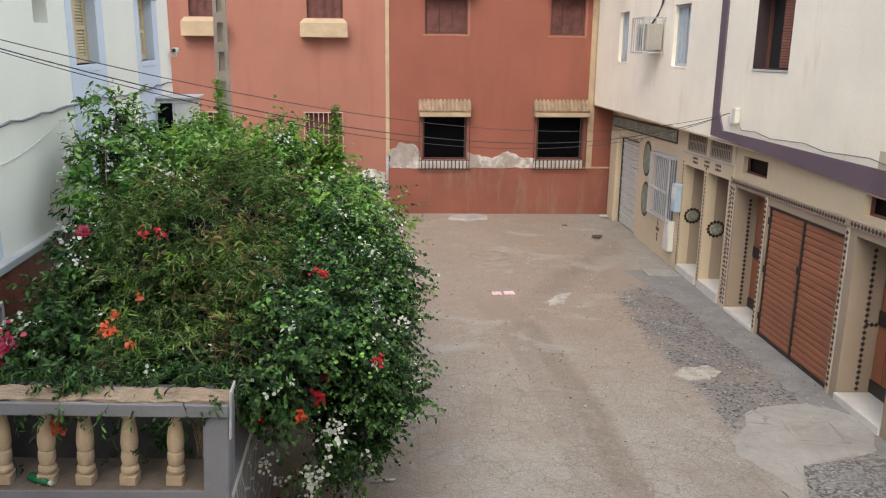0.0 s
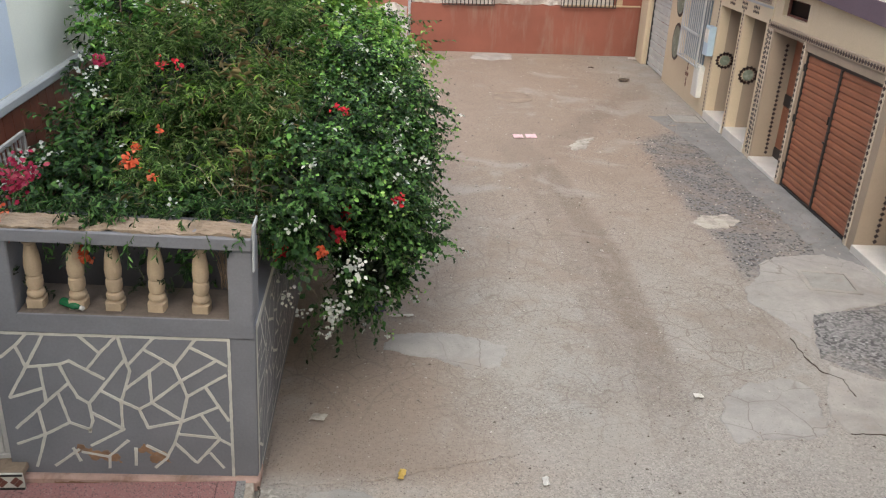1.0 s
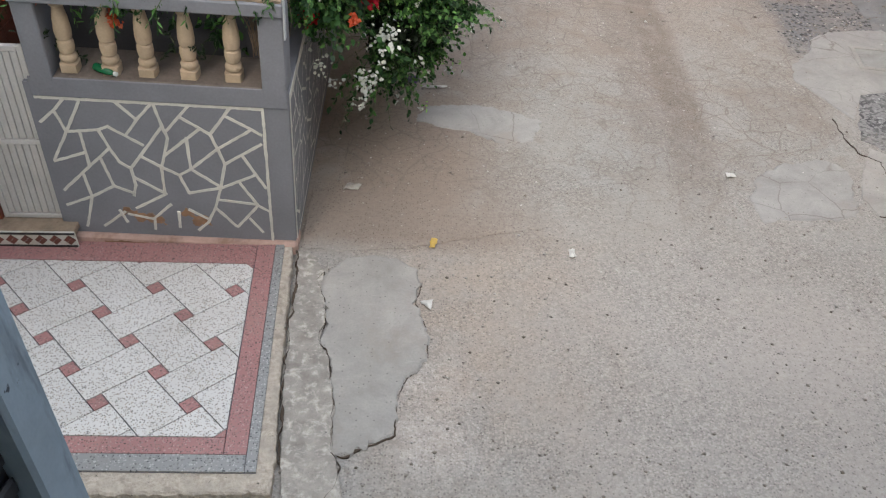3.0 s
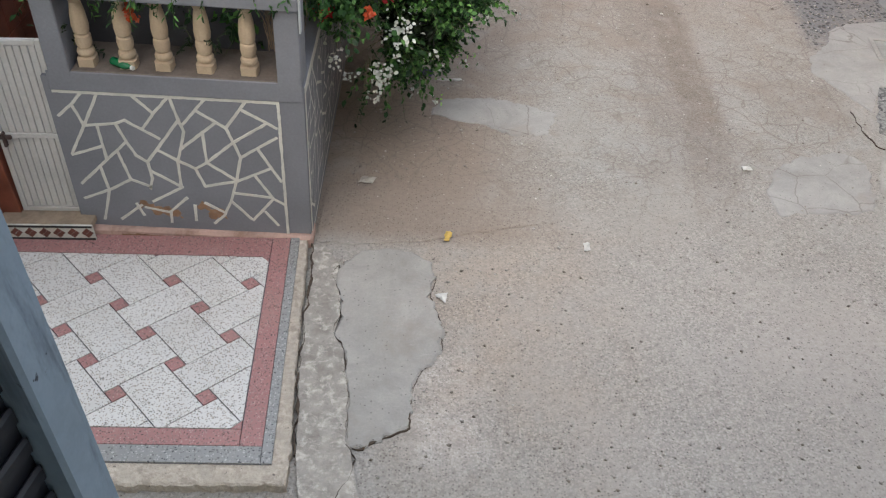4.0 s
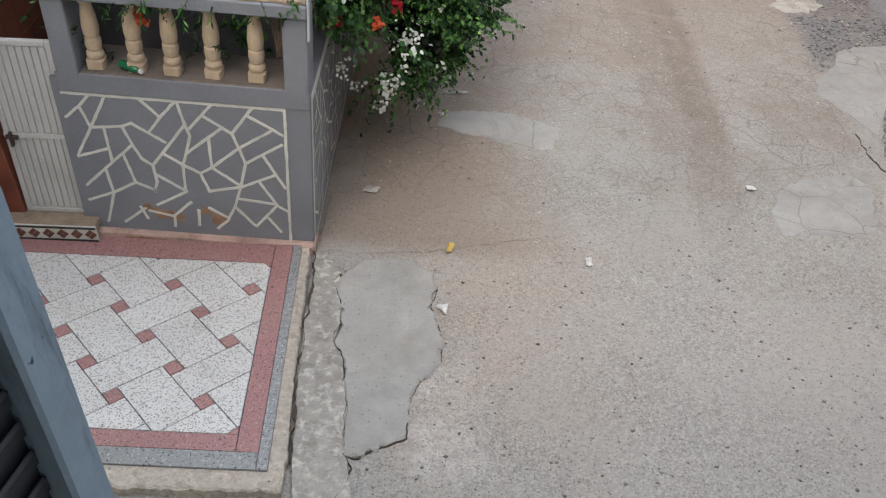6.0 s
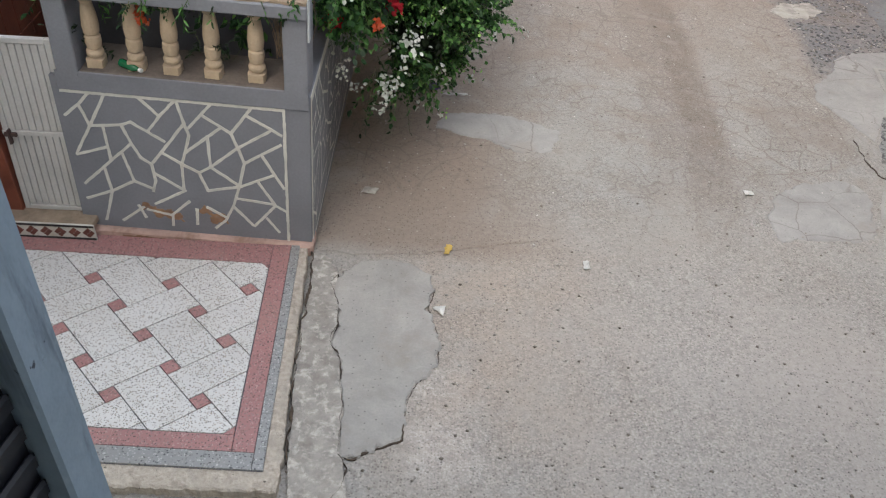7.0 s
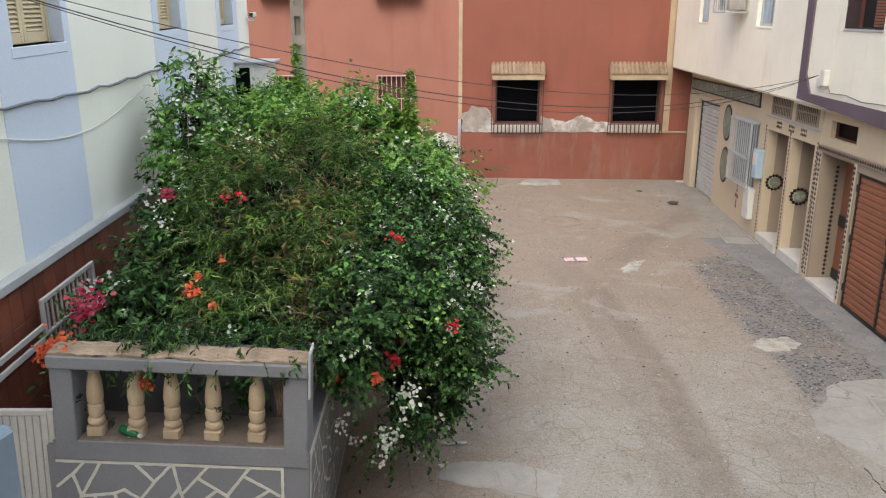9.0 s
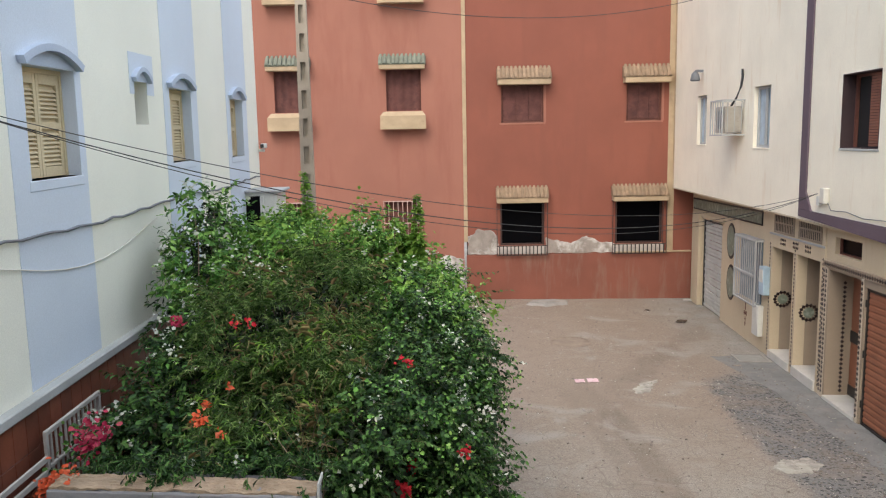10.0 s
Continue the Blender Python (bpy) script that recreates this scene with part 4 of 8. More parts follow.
def stroke(x0, z0, x1, z1, half, seed):
    """A trowelled joint: a flat bead of uneven width with ragged sides."""
    d = Vector((x1 - x0, z1 - z0))
    n, k = Vector((-d.y, d.x)).normalized(), max(3, int(d.length / 0.03))
    e = d.normalized() * half * 0.6
    sides = [[], []]
    for i in range(k + 1):
        p = Vector((x0, z0)) - e + (d + 2 * e) * i / k
        for m, side in zip((1, -1), sides):
            side.append(tuple(p + n * m * half * (1 + 0.45 * noise.noise((p.x * 22, p.y * 22, seed + m)))))
    return sides[0] + sides[1][::-1]


PLANTER = pose(-1.013, 4.965, -0.21, 0, 2.75, 0)


def build_planter():
    root = thing("planter", (-1.013, 4.965, -0.21), "blue-grey painted masonry planter with pale crazy joints and a sandy balustrade", "planter")
    f = lambda x, y, z: PLANTER @ Vector((x, y, z))
    part("plinth", boxes(((-1.76, -0.05, -0.1), (0.012, 0.18, 0.15)), f=f, bev=0.02), PINK_PLINTH, root, "dusty pink crumbling plinth")
    part("wall", boxes(((-1.76, 0.0, 0.15), (0.0, 0.16, 1.45)), f=f, bev=0.004), GREY_PAINT, root)
    part("wall", boxes(((-0.15, 0.162, -0.25), (0.0, 4.5, 1.45)), f=f, bev=0.004), GREY_PAINT, root)
    part("wall", boxes(((-1.76, 0.162, -0.1), (-1.61, 5.2, 1.45)), f=f, bev=0.004), GREY_PAINT, root)
    part("wall", boxes(((-1.61, 0.40, 0.2), (-0.152, 0.50, 2.02)), f=f, bev=0.004), BACK_SHADE, root, "grey back wall behind the balusters, darkened for shade")
    # front panel: stones stand a little behind raised pale joints
    panel = part("panel", boxes(((-1.72, -0.003, 0.15), (-0.165, 0.0, 1.353)), f=f), GREY_PAINT, root, "blue-grey panel with pale painted joints")
    for n, q in enumerate(JOINTS_TOP + JOINTS_UPPER + JOINTS_LOWER + JOINTS_FOOT + [(0, 119, 152, 119), (152, 119, 152, 0)]):
        bm = bmesh.new()
        prism(bm, stroke(*[v / 100 for v in q], 0.0105, n), lambda a, b, c: f(-1.70 + a, -c, 0.15 + b), 0.003, 0.008 + 0.0002 * (n % 7), 0.002)
        part("joint", bm, JOINT_PAINT, panel)
    side = part("joint_bed", boxes(((0.0, 0.05, 0.10), (0.005, 2.7, 1.44)), f=f), JOINT_PAINT, root, "pale raised joint lines")
    for poly in crazy(2.62, 1.27, 0.0115, 0.065, 9):
        bm = bmesh.new()
        prism(bm, poly, lambda a, b, c: f(c, 0.065 + a, 0.12 + b), 0.003, 0.0063, 0.001)
        part("stone", bm, GREY_PAINT, side)
    for a, b, w, h in ((0.40, 0.17, 0.13, 0.07), (0.50, 0.14, 0.17, 0.07), (0.62, 0.11, 0.10, 0.06), (0.85, 0.20, 0.11, 0.07), (0.92, 0.12, 0.15, 0.10)):
        bm = bmesh.new()
        prism(bm, [tuple(p) for p in blob([(a, b), (a + w, b - 0.02), (a + w * 0.9, b + h * 0.6), (a + w * 0.4, b + h), (a + 0.01, b + h * 0.7)], 0.035, 19, 3 + a, 0.010)],
              lambda p, q, c: f(-1.70 + p, -c, 0.165 + q), 0.003, 0.0062 + 0.0005 * a, 0.001)
        part("bare_patch", bm, BARE_PATCH, root, "ochre bare render where paint has fallen")
    for a, b, w, h in ((-1.47, 0.055, 0.36, 0.055), (-0.93, 0.075, 0.09, 0.035), (-0.72, 0.06, 0.10, 0.03), (-0.42, 0.07, 0.12, 0.04)):
        bm = bmesh.new()
        prism(bm, [tuple(p) for p in blob([(a, b), (a + w, b + 0.01), (a + w, b + h), (a + 0.01, b + h)], 0.012, 20, a, 0.012)], lambda p, q, c: f(p, -0.05 - c, q), 0.0, 0.003, 0.001)
        part("bare_patch", bm, PLINTH_WORN, root, "brown worn patch on the plinth")
    part("sill", boxes(((-1.543, -0.008, 1.45), (-0.171, 0.42, 1.508)), f=f, bev=0.006), SILL_DUST, root, "dusty brown sill under the balusters")
    part("sill_face", boxes(((-1.71, -0.014, 1.353), (-0.002, -0.002, 1.502)), f=f, bev=0.006), GREY_PAINT, root)
    part("pillar", boxes(((-0.169, -0.016, 1.452), (-0.006, 0.24, 2.035)), f=f, bev=0.008), GREY_PAINT, root)
    part("pillar", boxes(((-1.69, -0.016, 1.452), (-1.545, 0.24, 2.035)), f=f, bev=0.008), GREY_PAINT, root)
    part("rail", boxes(((-1.695, -0.045, 2.035), (-0.004, 0.19, 2.125)), f=f, bev=0.008), GREY_PAINT, root)
    bm = bmesh.new()
    box(bm, (-1.685, -0.028, 2.125), (-0.012, 0.18, 2.142), f)
    bmesh.ops.subdivide_edges(bm, edges=bm.edges, cuts=40, use_grid_fill=True)
    for v in bm.verts:
        v.co += Vector((0, 0.02 * noise.noise(v.co * 11 + Vector((3, 0, 0))), 0.012 * noise.noise(v.co * 9) + 0.012 * noise.noise(v.co * 26) + 0.010 * noise.noise(v.co * 60)))
    part("coping", bm, COPING, root, "crumbling sandy mortar on top of the rail")
    prof = [(0.059, 0.0), (0.059, 0.05), (0.044, 0.054), (0.040, 0.060), (0.056, 0.068), (0.059, 0.082), (0.053, 0.096), (0.038, 0.104), (0.049, 0.116), (0.055, 0.145),
            (0.053, 0.175), (0.041, 0.186), (0.051, 0.196), (0.056, 0.235), (0.050, 0.30), (0.037, 0.36), (0.034, 0.368), (0.047, 0.378), (0.047, 0.390), (0.035, 0.398), (0.053, 0.408), (0.053, 0.43)]
    for x in (-1.452, -1.18, -0.939, -0.662, -0.369):
        bm = bmesh.new()
        lathe(bm, prof, (0, 0, 0), 18, (0.0, 0.05, 0.408, 0.43))
        m = PLANTER @ pose(x, 0.10, 1.505, 0, 0.5, random.uniform(-6, 6)) @ Matrix.Diagonal((1.0, 1.0, 1.235, 1))
        for v in bm.verts:
            v.co = m @ v.co
        part("baluster", bm, BALUSTER, root, "turned sandy cast-stone baluster")
    part("soil", boxes(((-1.61, 0.502, 0.9), (-0.152, 4.5, 1.42)), f=f), SOIL, root, "dark soil under the shrubs")
    # chipped corner bracket of pale metal at the rail's end
    part("bracket", boxes(((-0.003, -0.03, 1.88), (0.010, 0.02, 2.21)), ((-0.003, 0.02, 2.17), (0.010, 0.16, 2.21)), f=f, bev=0.004), LEDGE_GREY, root, "pale grey metal angle at the rail's end")


build_planter()


def build_gate():
    root = thing("garden_gate", (-2.95, 5.02, -0.1), "closed white sheet-metal garden gate with vertical ribs beside the planter", "gate")
    x0, x1, z0, z1 = -3.21, -2.722, 0.115, 1.562
    f = lambda x, y, z: Vector((x + 0.055 * (z - 0.115), y - 0.1, z))
    part("gate_frame", boxes(((x0, 5.10, z0), (x0 + 0.04, 5.14, z1)), ((x1 - 0.04, 5.10, z0), (x1, 5.14, z1)), ((x0 + 0.04, 5.10, z1 - 0.04), (x1 - 0.04, 5.14, z1)),
                             ((x0 + 0.04, 5.10, z0), (x1 - 0.04, 5.14, z0 + 0.04)), ((x0, 5.085, 0.80), (x1, 5.10, 0.84)), f=f, bev=0.004), WHITE_PAINT, root)
    n = 8
    for i in range(n):
        a = x0 + 0.042 + (x1 - x0 - 0.084) * i / n
        b = x0 + 0.042 + (x1 - x0 - 0.084) * (i + 1) / n
        part("panel", boxes(((a, 5.108, z0 + 0.042), (b - 0.005, 5.128, z1 - 0.042)), f=f, bev=0.004), WHITE_PAINT, root)
    part("latch", boxes(((x0 + 0.02, 5.06, 0.80), (x0 + 0.11, 5.085, 0.83)), ((x0 + 0.05, 5.05, 0.74), (x0 + 0.07, 5.085, 0.86)), f=f, bev=0.004), IRON_BROWN, root, "dark iron bolt")
    step = thing("doorstep", (-2.95, 4.95, -0.05), "worn pale doorstep faced with dark diamond tiles under the gate", "doorstep")
    part("tread", boxes(((-3.36, 4.862, 0.06), (-2.645, 5.10, 0.113)), bev=0.008), COPING, step)
    part("riser", boxes(((-3.36, 4.845, -0.15), (-2.645, 4.862, 0.10))), JOINT_PAINT, step)
    part("band", boxes(((-3.36, 4.839, 0.082), (-2.645, 4.845, 0.098)), ((-3.36, 4.839, -0.036), (-2.645, 4.845, -0.022))), BLACK_METAL, step)
    for i in range(7):
        c = -3.34 + i * 0.108
        for dx, dz in ((0, 0.024), (0.024, 0), (0, -0.024), (-0.024, 0)):
            bm = bmesh.new()
            prism(bm, [(c + dx + a * 0.0225, 0.03 + dz + b * 0.0225) for a, b in ((1, 0), (0, 1), (-1, 0), (0, -1))], lambda p, q, h: (p, 4.845 - h, q), 0, 0.006, 0.001)
            part("tile", bm, SHUTTER_BROWN, step)


build_gate()

# ---- left house ----
LX = -3.44


def lw(d, u, h):
    return Vector((LX - d, u, h))


def arch(bm, f, u0, u1, h0, rise, d0, d1, n=10):
    """A segment of a circle over an opening, as a solid."""
    lo = [(u0 + (u1 - u0) * i / n, h0) for i in range(n + 1)]
    up = [(u, h0 + rise * (1 - ((u - (u0 + u1) / 2) / ((u1 - u0) / 2)) ** 2) + 0.012) for u, h in lo]
    vs = {(i, k, d): bm.verts.new(f(d, *(lo if k == 0 else up)[i])) for i in range(n + 1) for k in (0, 1) for d in (d0, d1)}
    for i in range(n):
        bm.faces.new([vs[i, 0, d0], vs[i + 1, 0, d0], vs[i + 1, 1, d0], vs[i, 1, d0]])
        bm.faces.new([vs[i, 0, d0], vs[i, 0, d1], vs[i + 1, 0, d1], vs[i + 1, 0, d0]])
        bm.faces.new([vs[i, 1, d0], vs[i + 1, 1, d0], vs[i + 1, 1, d1], vs[i, 1, d1]])
    bmesh.ops.recalc_face_normals(bm, faces=bm.faces)
    return bm


def hood(f, u0, u1, h0, rise, thick, d0, d1, n=12):
    """A curved band over an arched opening."""
    bm = bmesh.new()
    rows = []
    for i in range(n + 1):
        t = 2 * i / n - 1
        u, h = (u0 + u1) / 2 + t * (u1 - u0) / 2, h0 + rise * (1 - t * t)
        rows.append([bm.verts.new(f(d, u + t * k * 0.6, h + k)) for d, k in ((d0, 0), (d0, thick), (d1, thick), (d1, 0))])
    for a, b in zip(rows, rows[1:]):
        for k in range(4):
            bm.faces.new([a[k], a[(k + 1) % 4], b[(k + 1) % 4], b[k]])
    bm.faces.new(rows[0])
    bm.faces.new(rows[-1])
    bmesh.ops.recalc_face_normals(bm, faces=bm.faces)
    return bm


def louvred_leaf(parent, f, u0, u1, h0, h1, d, mat, pitch=0.038):
    """One shutter leaf: stiles, rails and slats; slats share one mesh."""
    w = 0.05
    leaf = part("shutter", boxes(((d, u0, h0), (d + 0.03, u0 + w, h1)), ((d, u1 - w, h0), (d + 0.03, u1, h1)), ((d, u0 + w, h0), (d + 0.03, u1 - w, h0 + 0.09)),
                                 ((d, u0 + w, h1 - 0.09), (d + 0.03, u1 - w, h1)), ((d, u0 + w, (h0 + h1) / 2 - 0.03), (d + 0.03, u1 - w, (h0 + h1) / 2 + 0.03)), f=f, bev=0.003), mat, parent)
    part("shutter_back", boxes(((d + 0.032, u0, h0), (d + 0.04, u1, h1)), f=f), mat, leaf)
    c0 = f(d, (u0 + u1) / 2, 0)
    bm = bmesh.new()
    fl = lambda a, b, c: f(d + a, (u0 + u1) / 2 + b, c) - c0
    box(bm, (0.004, -(u1 - u0) / 2 + w, -0.003), (0.026, (u1 - u0) / 2 - w, 0.003), lambda a, b, c: fl(a, b, c + (a - 0.015) * 0.9))
    me = mesh_of("slat", bm, mat)
    k = int((h1 - h0 - 0.2) / pitch)
    for i in range(k):
        h = h0 + 0.11 + i * pitch
        if abs(h - (h0 + h1) / 2) > 0.045:
            piece("slat", me, Matrix.Translation(f(d, (u0 + u1) / 2, h)), leaf)


# the hoods' own grey-blue, also painted as shade in the arch heads
ARCH_BLUE = surf("grey_blue_hood_and_recess_shade", (0.47, 0.54, 0.66), 0.06, 1, 60, 0.9, 0.15, stain=(0.4, 0.45, 0.55), stain_at=0.55, stain_scale=3)


def build_left_house():
    root = thing("house", (LX, 8.0, -0.3), "ivory house with pale blue stripes and a red tiled dado", "house")
    wins = [(6.77, 7.72, 3.82, 4.77), (10.36, 11.25, 3.82, 4.75), (13.30, 14.12, 3.79, 4.72)]
    niche = (9.20, 9.60, 4.29, 4.76)
    holes = wins + [niche]
    part("wall", slab(lw, [-0.6, 15.25], [-1.5, 7.0], holes, 0.0, 0.32), LEFT_CREAM, root)
    part("wall", boxes(((LX - 6, 14.93, -1.5), (LX - 0.32, 15.25, 7.0))), LEFT_CREAM, root)
    part("room_dark_backing", boxes(((LX - 0.36, -0.6, -1.5), (LX - 0.33, 14.9, 7.0))), DARK_ROOM, root)
    for (a, b), win in zip(((6.48, 7.84), (10.15, 11.52), (13.08, 14.42)), wins):
        part("stripe", slab(lw, [a, b], [2.13, 7.0], [win], -0.006, 0.0), LEFT_BLUE, root, "pale blue painted stripe")
    part("stripe", slab(lw, [9.08, 9.82], [4.62, 5.07], [(niche[0], niche[1], 4.62, niche[3])], -0.006, 0.0), LEFT_BLUE, root, "pale blue painted surround")
    for a, b, h0, h1 in wins:
        win = part("window", boxes(((-0.012, a - 0.04, h0 - 0.09), (0.28, b + 0.04, h0)), f=lw, bev=0.006), LEFT_BLUE, root, "closed cream louvred window under a blue arch")
        # flush darker segment paints the shadowed recess under the hood
        bm = bmesh.new()
        arch(bm, lw, a - 0.02, b + 0.02, h1, 0.12, -0.009, 0.0)
        part("arch", bm, ARCH_BLUE, win)
        part("hood", hood(lw, a - 0.05, b + 0.05, h1 - 0.01, 0.14, 0.06, -0.075, -0.006), ARCH_BLUE, win)
        part("reveal", slab(lw, [a - 0.002, b + 0.002], [h0, h1 + 0.002], [(a + 0.006, b - 0.006, h0 - 1, h1 - 0.006)], -0.004, 0.26), LEFT_BLUE, win)
        part("frame", boxes(((0.115, a + 0.008, h0), (0.155, a + 0.05, h1 - 0.008)), ((0.115, b - 0.05, h0), (0.155, b - 0.008, h1 - 0.008)), ((0.115, a + 0.05, h1 - 0.05), (0.155, b - 0.05, h1 - 0.008)), f=lw), SHUTTER_YELLOW, win)
        mid = (a + b) / 2
        louvred_leaf(win, lw, a + 0.05, mid - 0.003, h0 + 0.005, h1 - 0.05, 0.125, SHUTTER_YELLOW)
        louvred_leaf(win, lw, mid + 0.003, b - 0.05, h0 + 0.005, h1 - 0.05, 0.125, SHUTTER_YELLOW)
    # same painted recess shade over the niche
    bm = bmesh.new()
    arch(bm, lw, niche[0] - 0.01, niche[1] + 0.01, niche[3], 0.10, -0.009, 0.0)
    part("arch", bm, ARCH_BLUE, root)
    part("hood", hood(lw, niche[0] - 0.04, niche[1] + 0.04, niche[3] - 0.01, 0.12, 0.05, -0.06, -0.006), ARCH_BLUE, root)
    part("niche_back", boxes(((0.2, niche[0], niche[2]), (0.22, niche[1], niche[3])), f=lw), PLASTER_BARE, root)
    part("ledge", boxes(((-0.10, 4.6, 2.03), (-0.0, 15.0, 2.12)), f=lw, bev=0.012), LEDGE_GREY, root, "grey cement ledge over the tiles")
    dado = part("dado", boxes(((-0.05, 4.6, -1.0), (0.0, 15.0, 2.03)), f=lw), GROUT, root, "dark red wall tiles")
    # each tile a piece
    tw, th = 0.20, 0.32
    bm = bmesh.new()
    prism(bm, [(-tw / 2 + 0.003, -th / 2 + 0.003), (tw / 2 - 0.003, -th / 2 + 0.003), (tw / 2 - 0.003, th / 2 - 0.003), (-tw / 2 + 0.003, th / 2 - 0.003)], lambda a, b, c: (c, a, b), 0, 0.008, 0.003)
    me = mesh_of("tile", bm, DADO_TILE)
    for i in range(28):
        for j in range(6):
            piece("tile", me, Matrix.Translation((LX + 0.05, 4.72 + i * tw, 2.03 - th * (j + 0.5))), dado)
    part("gate_pier", boxes(((LX + 0.058, 4.98, -0.2), (-3.22, 5.12, 1.9)), bev=0.004), DADO_TILE, root, "red tiled pier beside the gate")


build_left_house()


def build_lattice():
    """White metal lattice leaf folded against the tiles."""
    root = thing("lattice_gate", (-3.25, 6.9, -0.3), "white metal barred gate leaf standing against the red tiles", "gate")
    x, y0, y1, z0, z1 = -3.30, 6.30, 7.35, 0.5, 1.86
    part("gate_frame", boxes(((x, y0, z0), (x + 0.03, y0 + 0.04, z1)), ((x, y1 - 0.04, z0), (x + 0.03, y1, z1)), ((x, y0 + 0.04, z1 - 0.04), (x + 0.03, y1 - 0.04, z1)),
                             ((x, y0 + 0.04, z0), (x + 0.03, y1 - 0.04, z0 + 0.04)), ((x, y0 + 0.04, z1 - 0.32), (x + 0.03, y1 - 0.04, z1 - 0.29)), bev=0.004), WHITE_PAINT, root)
    me = mesh_of("bar", boxes(((-0.008, -0.012, z0 + 0.041), (0.008, 0.012, z1 - 0.041)), bev=0.003), WHITE_PAINT)
    for i in range(11):
        piece("bar", me, Matrix.Translation((x + 0.015, y0 + 0.1 + i * 0.085, 0)), root)
    for z in (1.50, 1.61):
        part("rail", boxes(((x + 0.004, 5.25, z), (x + 0.026, y0, z + 0.05)), bev=0.004), WHITE_PAINT, root, "white rail running on from the gate leaf")
    bm = bmesh.new()
    for y in (y0 + 0.1, y1 - 0.1):
        box(bm, (x + 0.005, y - 0.02, -0.42), (x + 0.025, y + 0.02, z0))
    part("foot", bm, WHITE_PAINT, root)


build_lattice()

# ---- far houses ----
FY = 24.0


def fw(d, u, h):
    return Vector((u, FY + d, h))


def awning(parent, x0, x1, z0, z1, tile_mat, out=0.34, n=None):
    """Small tiled canopy: cream fascia and a row of half-round tiles."""
    aw = part("awning", boxes(((-out, x0 + 0.02, z0), (0.0, x1 - 0.02, z0 + (z1 - z0) * 0.32)), f=fw, bev=0.012), CREAM_TRIM, parent, "cream fascia with a row of clay tiles")
    bm = bmesh.new()
    zt = z0 + (z1 - z0) * 0.32
    v = [bm.verts.new(fw(d, x, z)) for x in (x0, x1) for d, z in ((-out, zt), (0, zt), (0, z1 - 0.02), (-out * 0.3, z1 - 0.02))]
    for q in ((0, 1, 2, 3), (7, 6, 5, 4), (0, 4, 5, 1), (1, 5, 6, 2), (2, 6, 7, 3), (3, 7, 4, 0)):
        bm.faces.new([v[i] for i in q])
    bmesh.ops.recalc_face_normals(bm, faces=bm.faces)
    part("roof", bm, tile_mat, aw)
    k = n or int((x1 - x0) / 0.115)
    w = (x1 - x0) / k
    bm = bmesh.new()
    rise, run = z1 - 0.02 - zt, out * 0.7
    prev = None
    for i in range(7):
        a = math.pi * i / 6
        pr = [bm.verts.new((math.cos(a) * w * 0.46 * s, -out + e, zz + math.sin(a) * 0.05)) for s, e, zz in ((1.0, -0.03, -0.01), (0.8, run, rise + 0.01))]
        lo = [bm.verts.new((math.cos(a) * w * 0.36 * s, -out + e, zz + math.sin(a) * 0.035)) for s, e, zz in ((1.0, -0.03, -0.01), (0.8, run, rise))]
        if prev:
            bm.faces.new([prev[0], pr[0], pr[1], prev[1]])
            bm.faces.new([prev[0], prev[2], lo[0], pr[0]])
        prev = pr + lo
    bmesh.ops.recalc_face_normals(bm, faces=bm.faces)
    me = mesh_of("roof_tile", bm, tile_mat)
    for i in range(k):
        piece("roof_tile", me, Matrix.Translation((x0 + w * (i + 0.5), FY, zt + 0.012)), aw)


def barred(parent, x0, x1, z0, z1, mat, n, out=0.06, rails=3, low=0.0):
    """Iron window guard; each bar is a piece."""
    gr = part("guard", boxes(*[((-out - 0.01, x0, z), (-out + 0.01, x1, z + 0.025)) for z in [z0 + (z1 - z0) * i / (rails - 1) - (0.025 if i == rails - 1 else 0) for i in range(rails)]],
                             *[((-out, x, z), (0.0, x + 0.02, z + 0.02)) for x in (x0, x1 - 0.02) for z in (z0 + 0.03, z1 - 0.06)], f=fw), mat, parent, "iron window guard")
    me = mesh_of("bar", boxes(((-0.009, -0.009, z0), (0.009, 0.009, z1)), bev=0.003), mat)
    for i in range(n):
        piece("bar", me, Matrix.Translation((x0 + 0.01 + (x1 - x0 - 0.02) * i / (n - 1), FY - out, 0)), gr)
    return gr


SILL_PALE = surf("chalky_pale_plaster", (0.60, 0.57, 0.53), 0.15, 3, 40, 0.95, 0.4, stain=(0.36, 0.3, 0.26), stain_at=0.55, stain_scale=4)


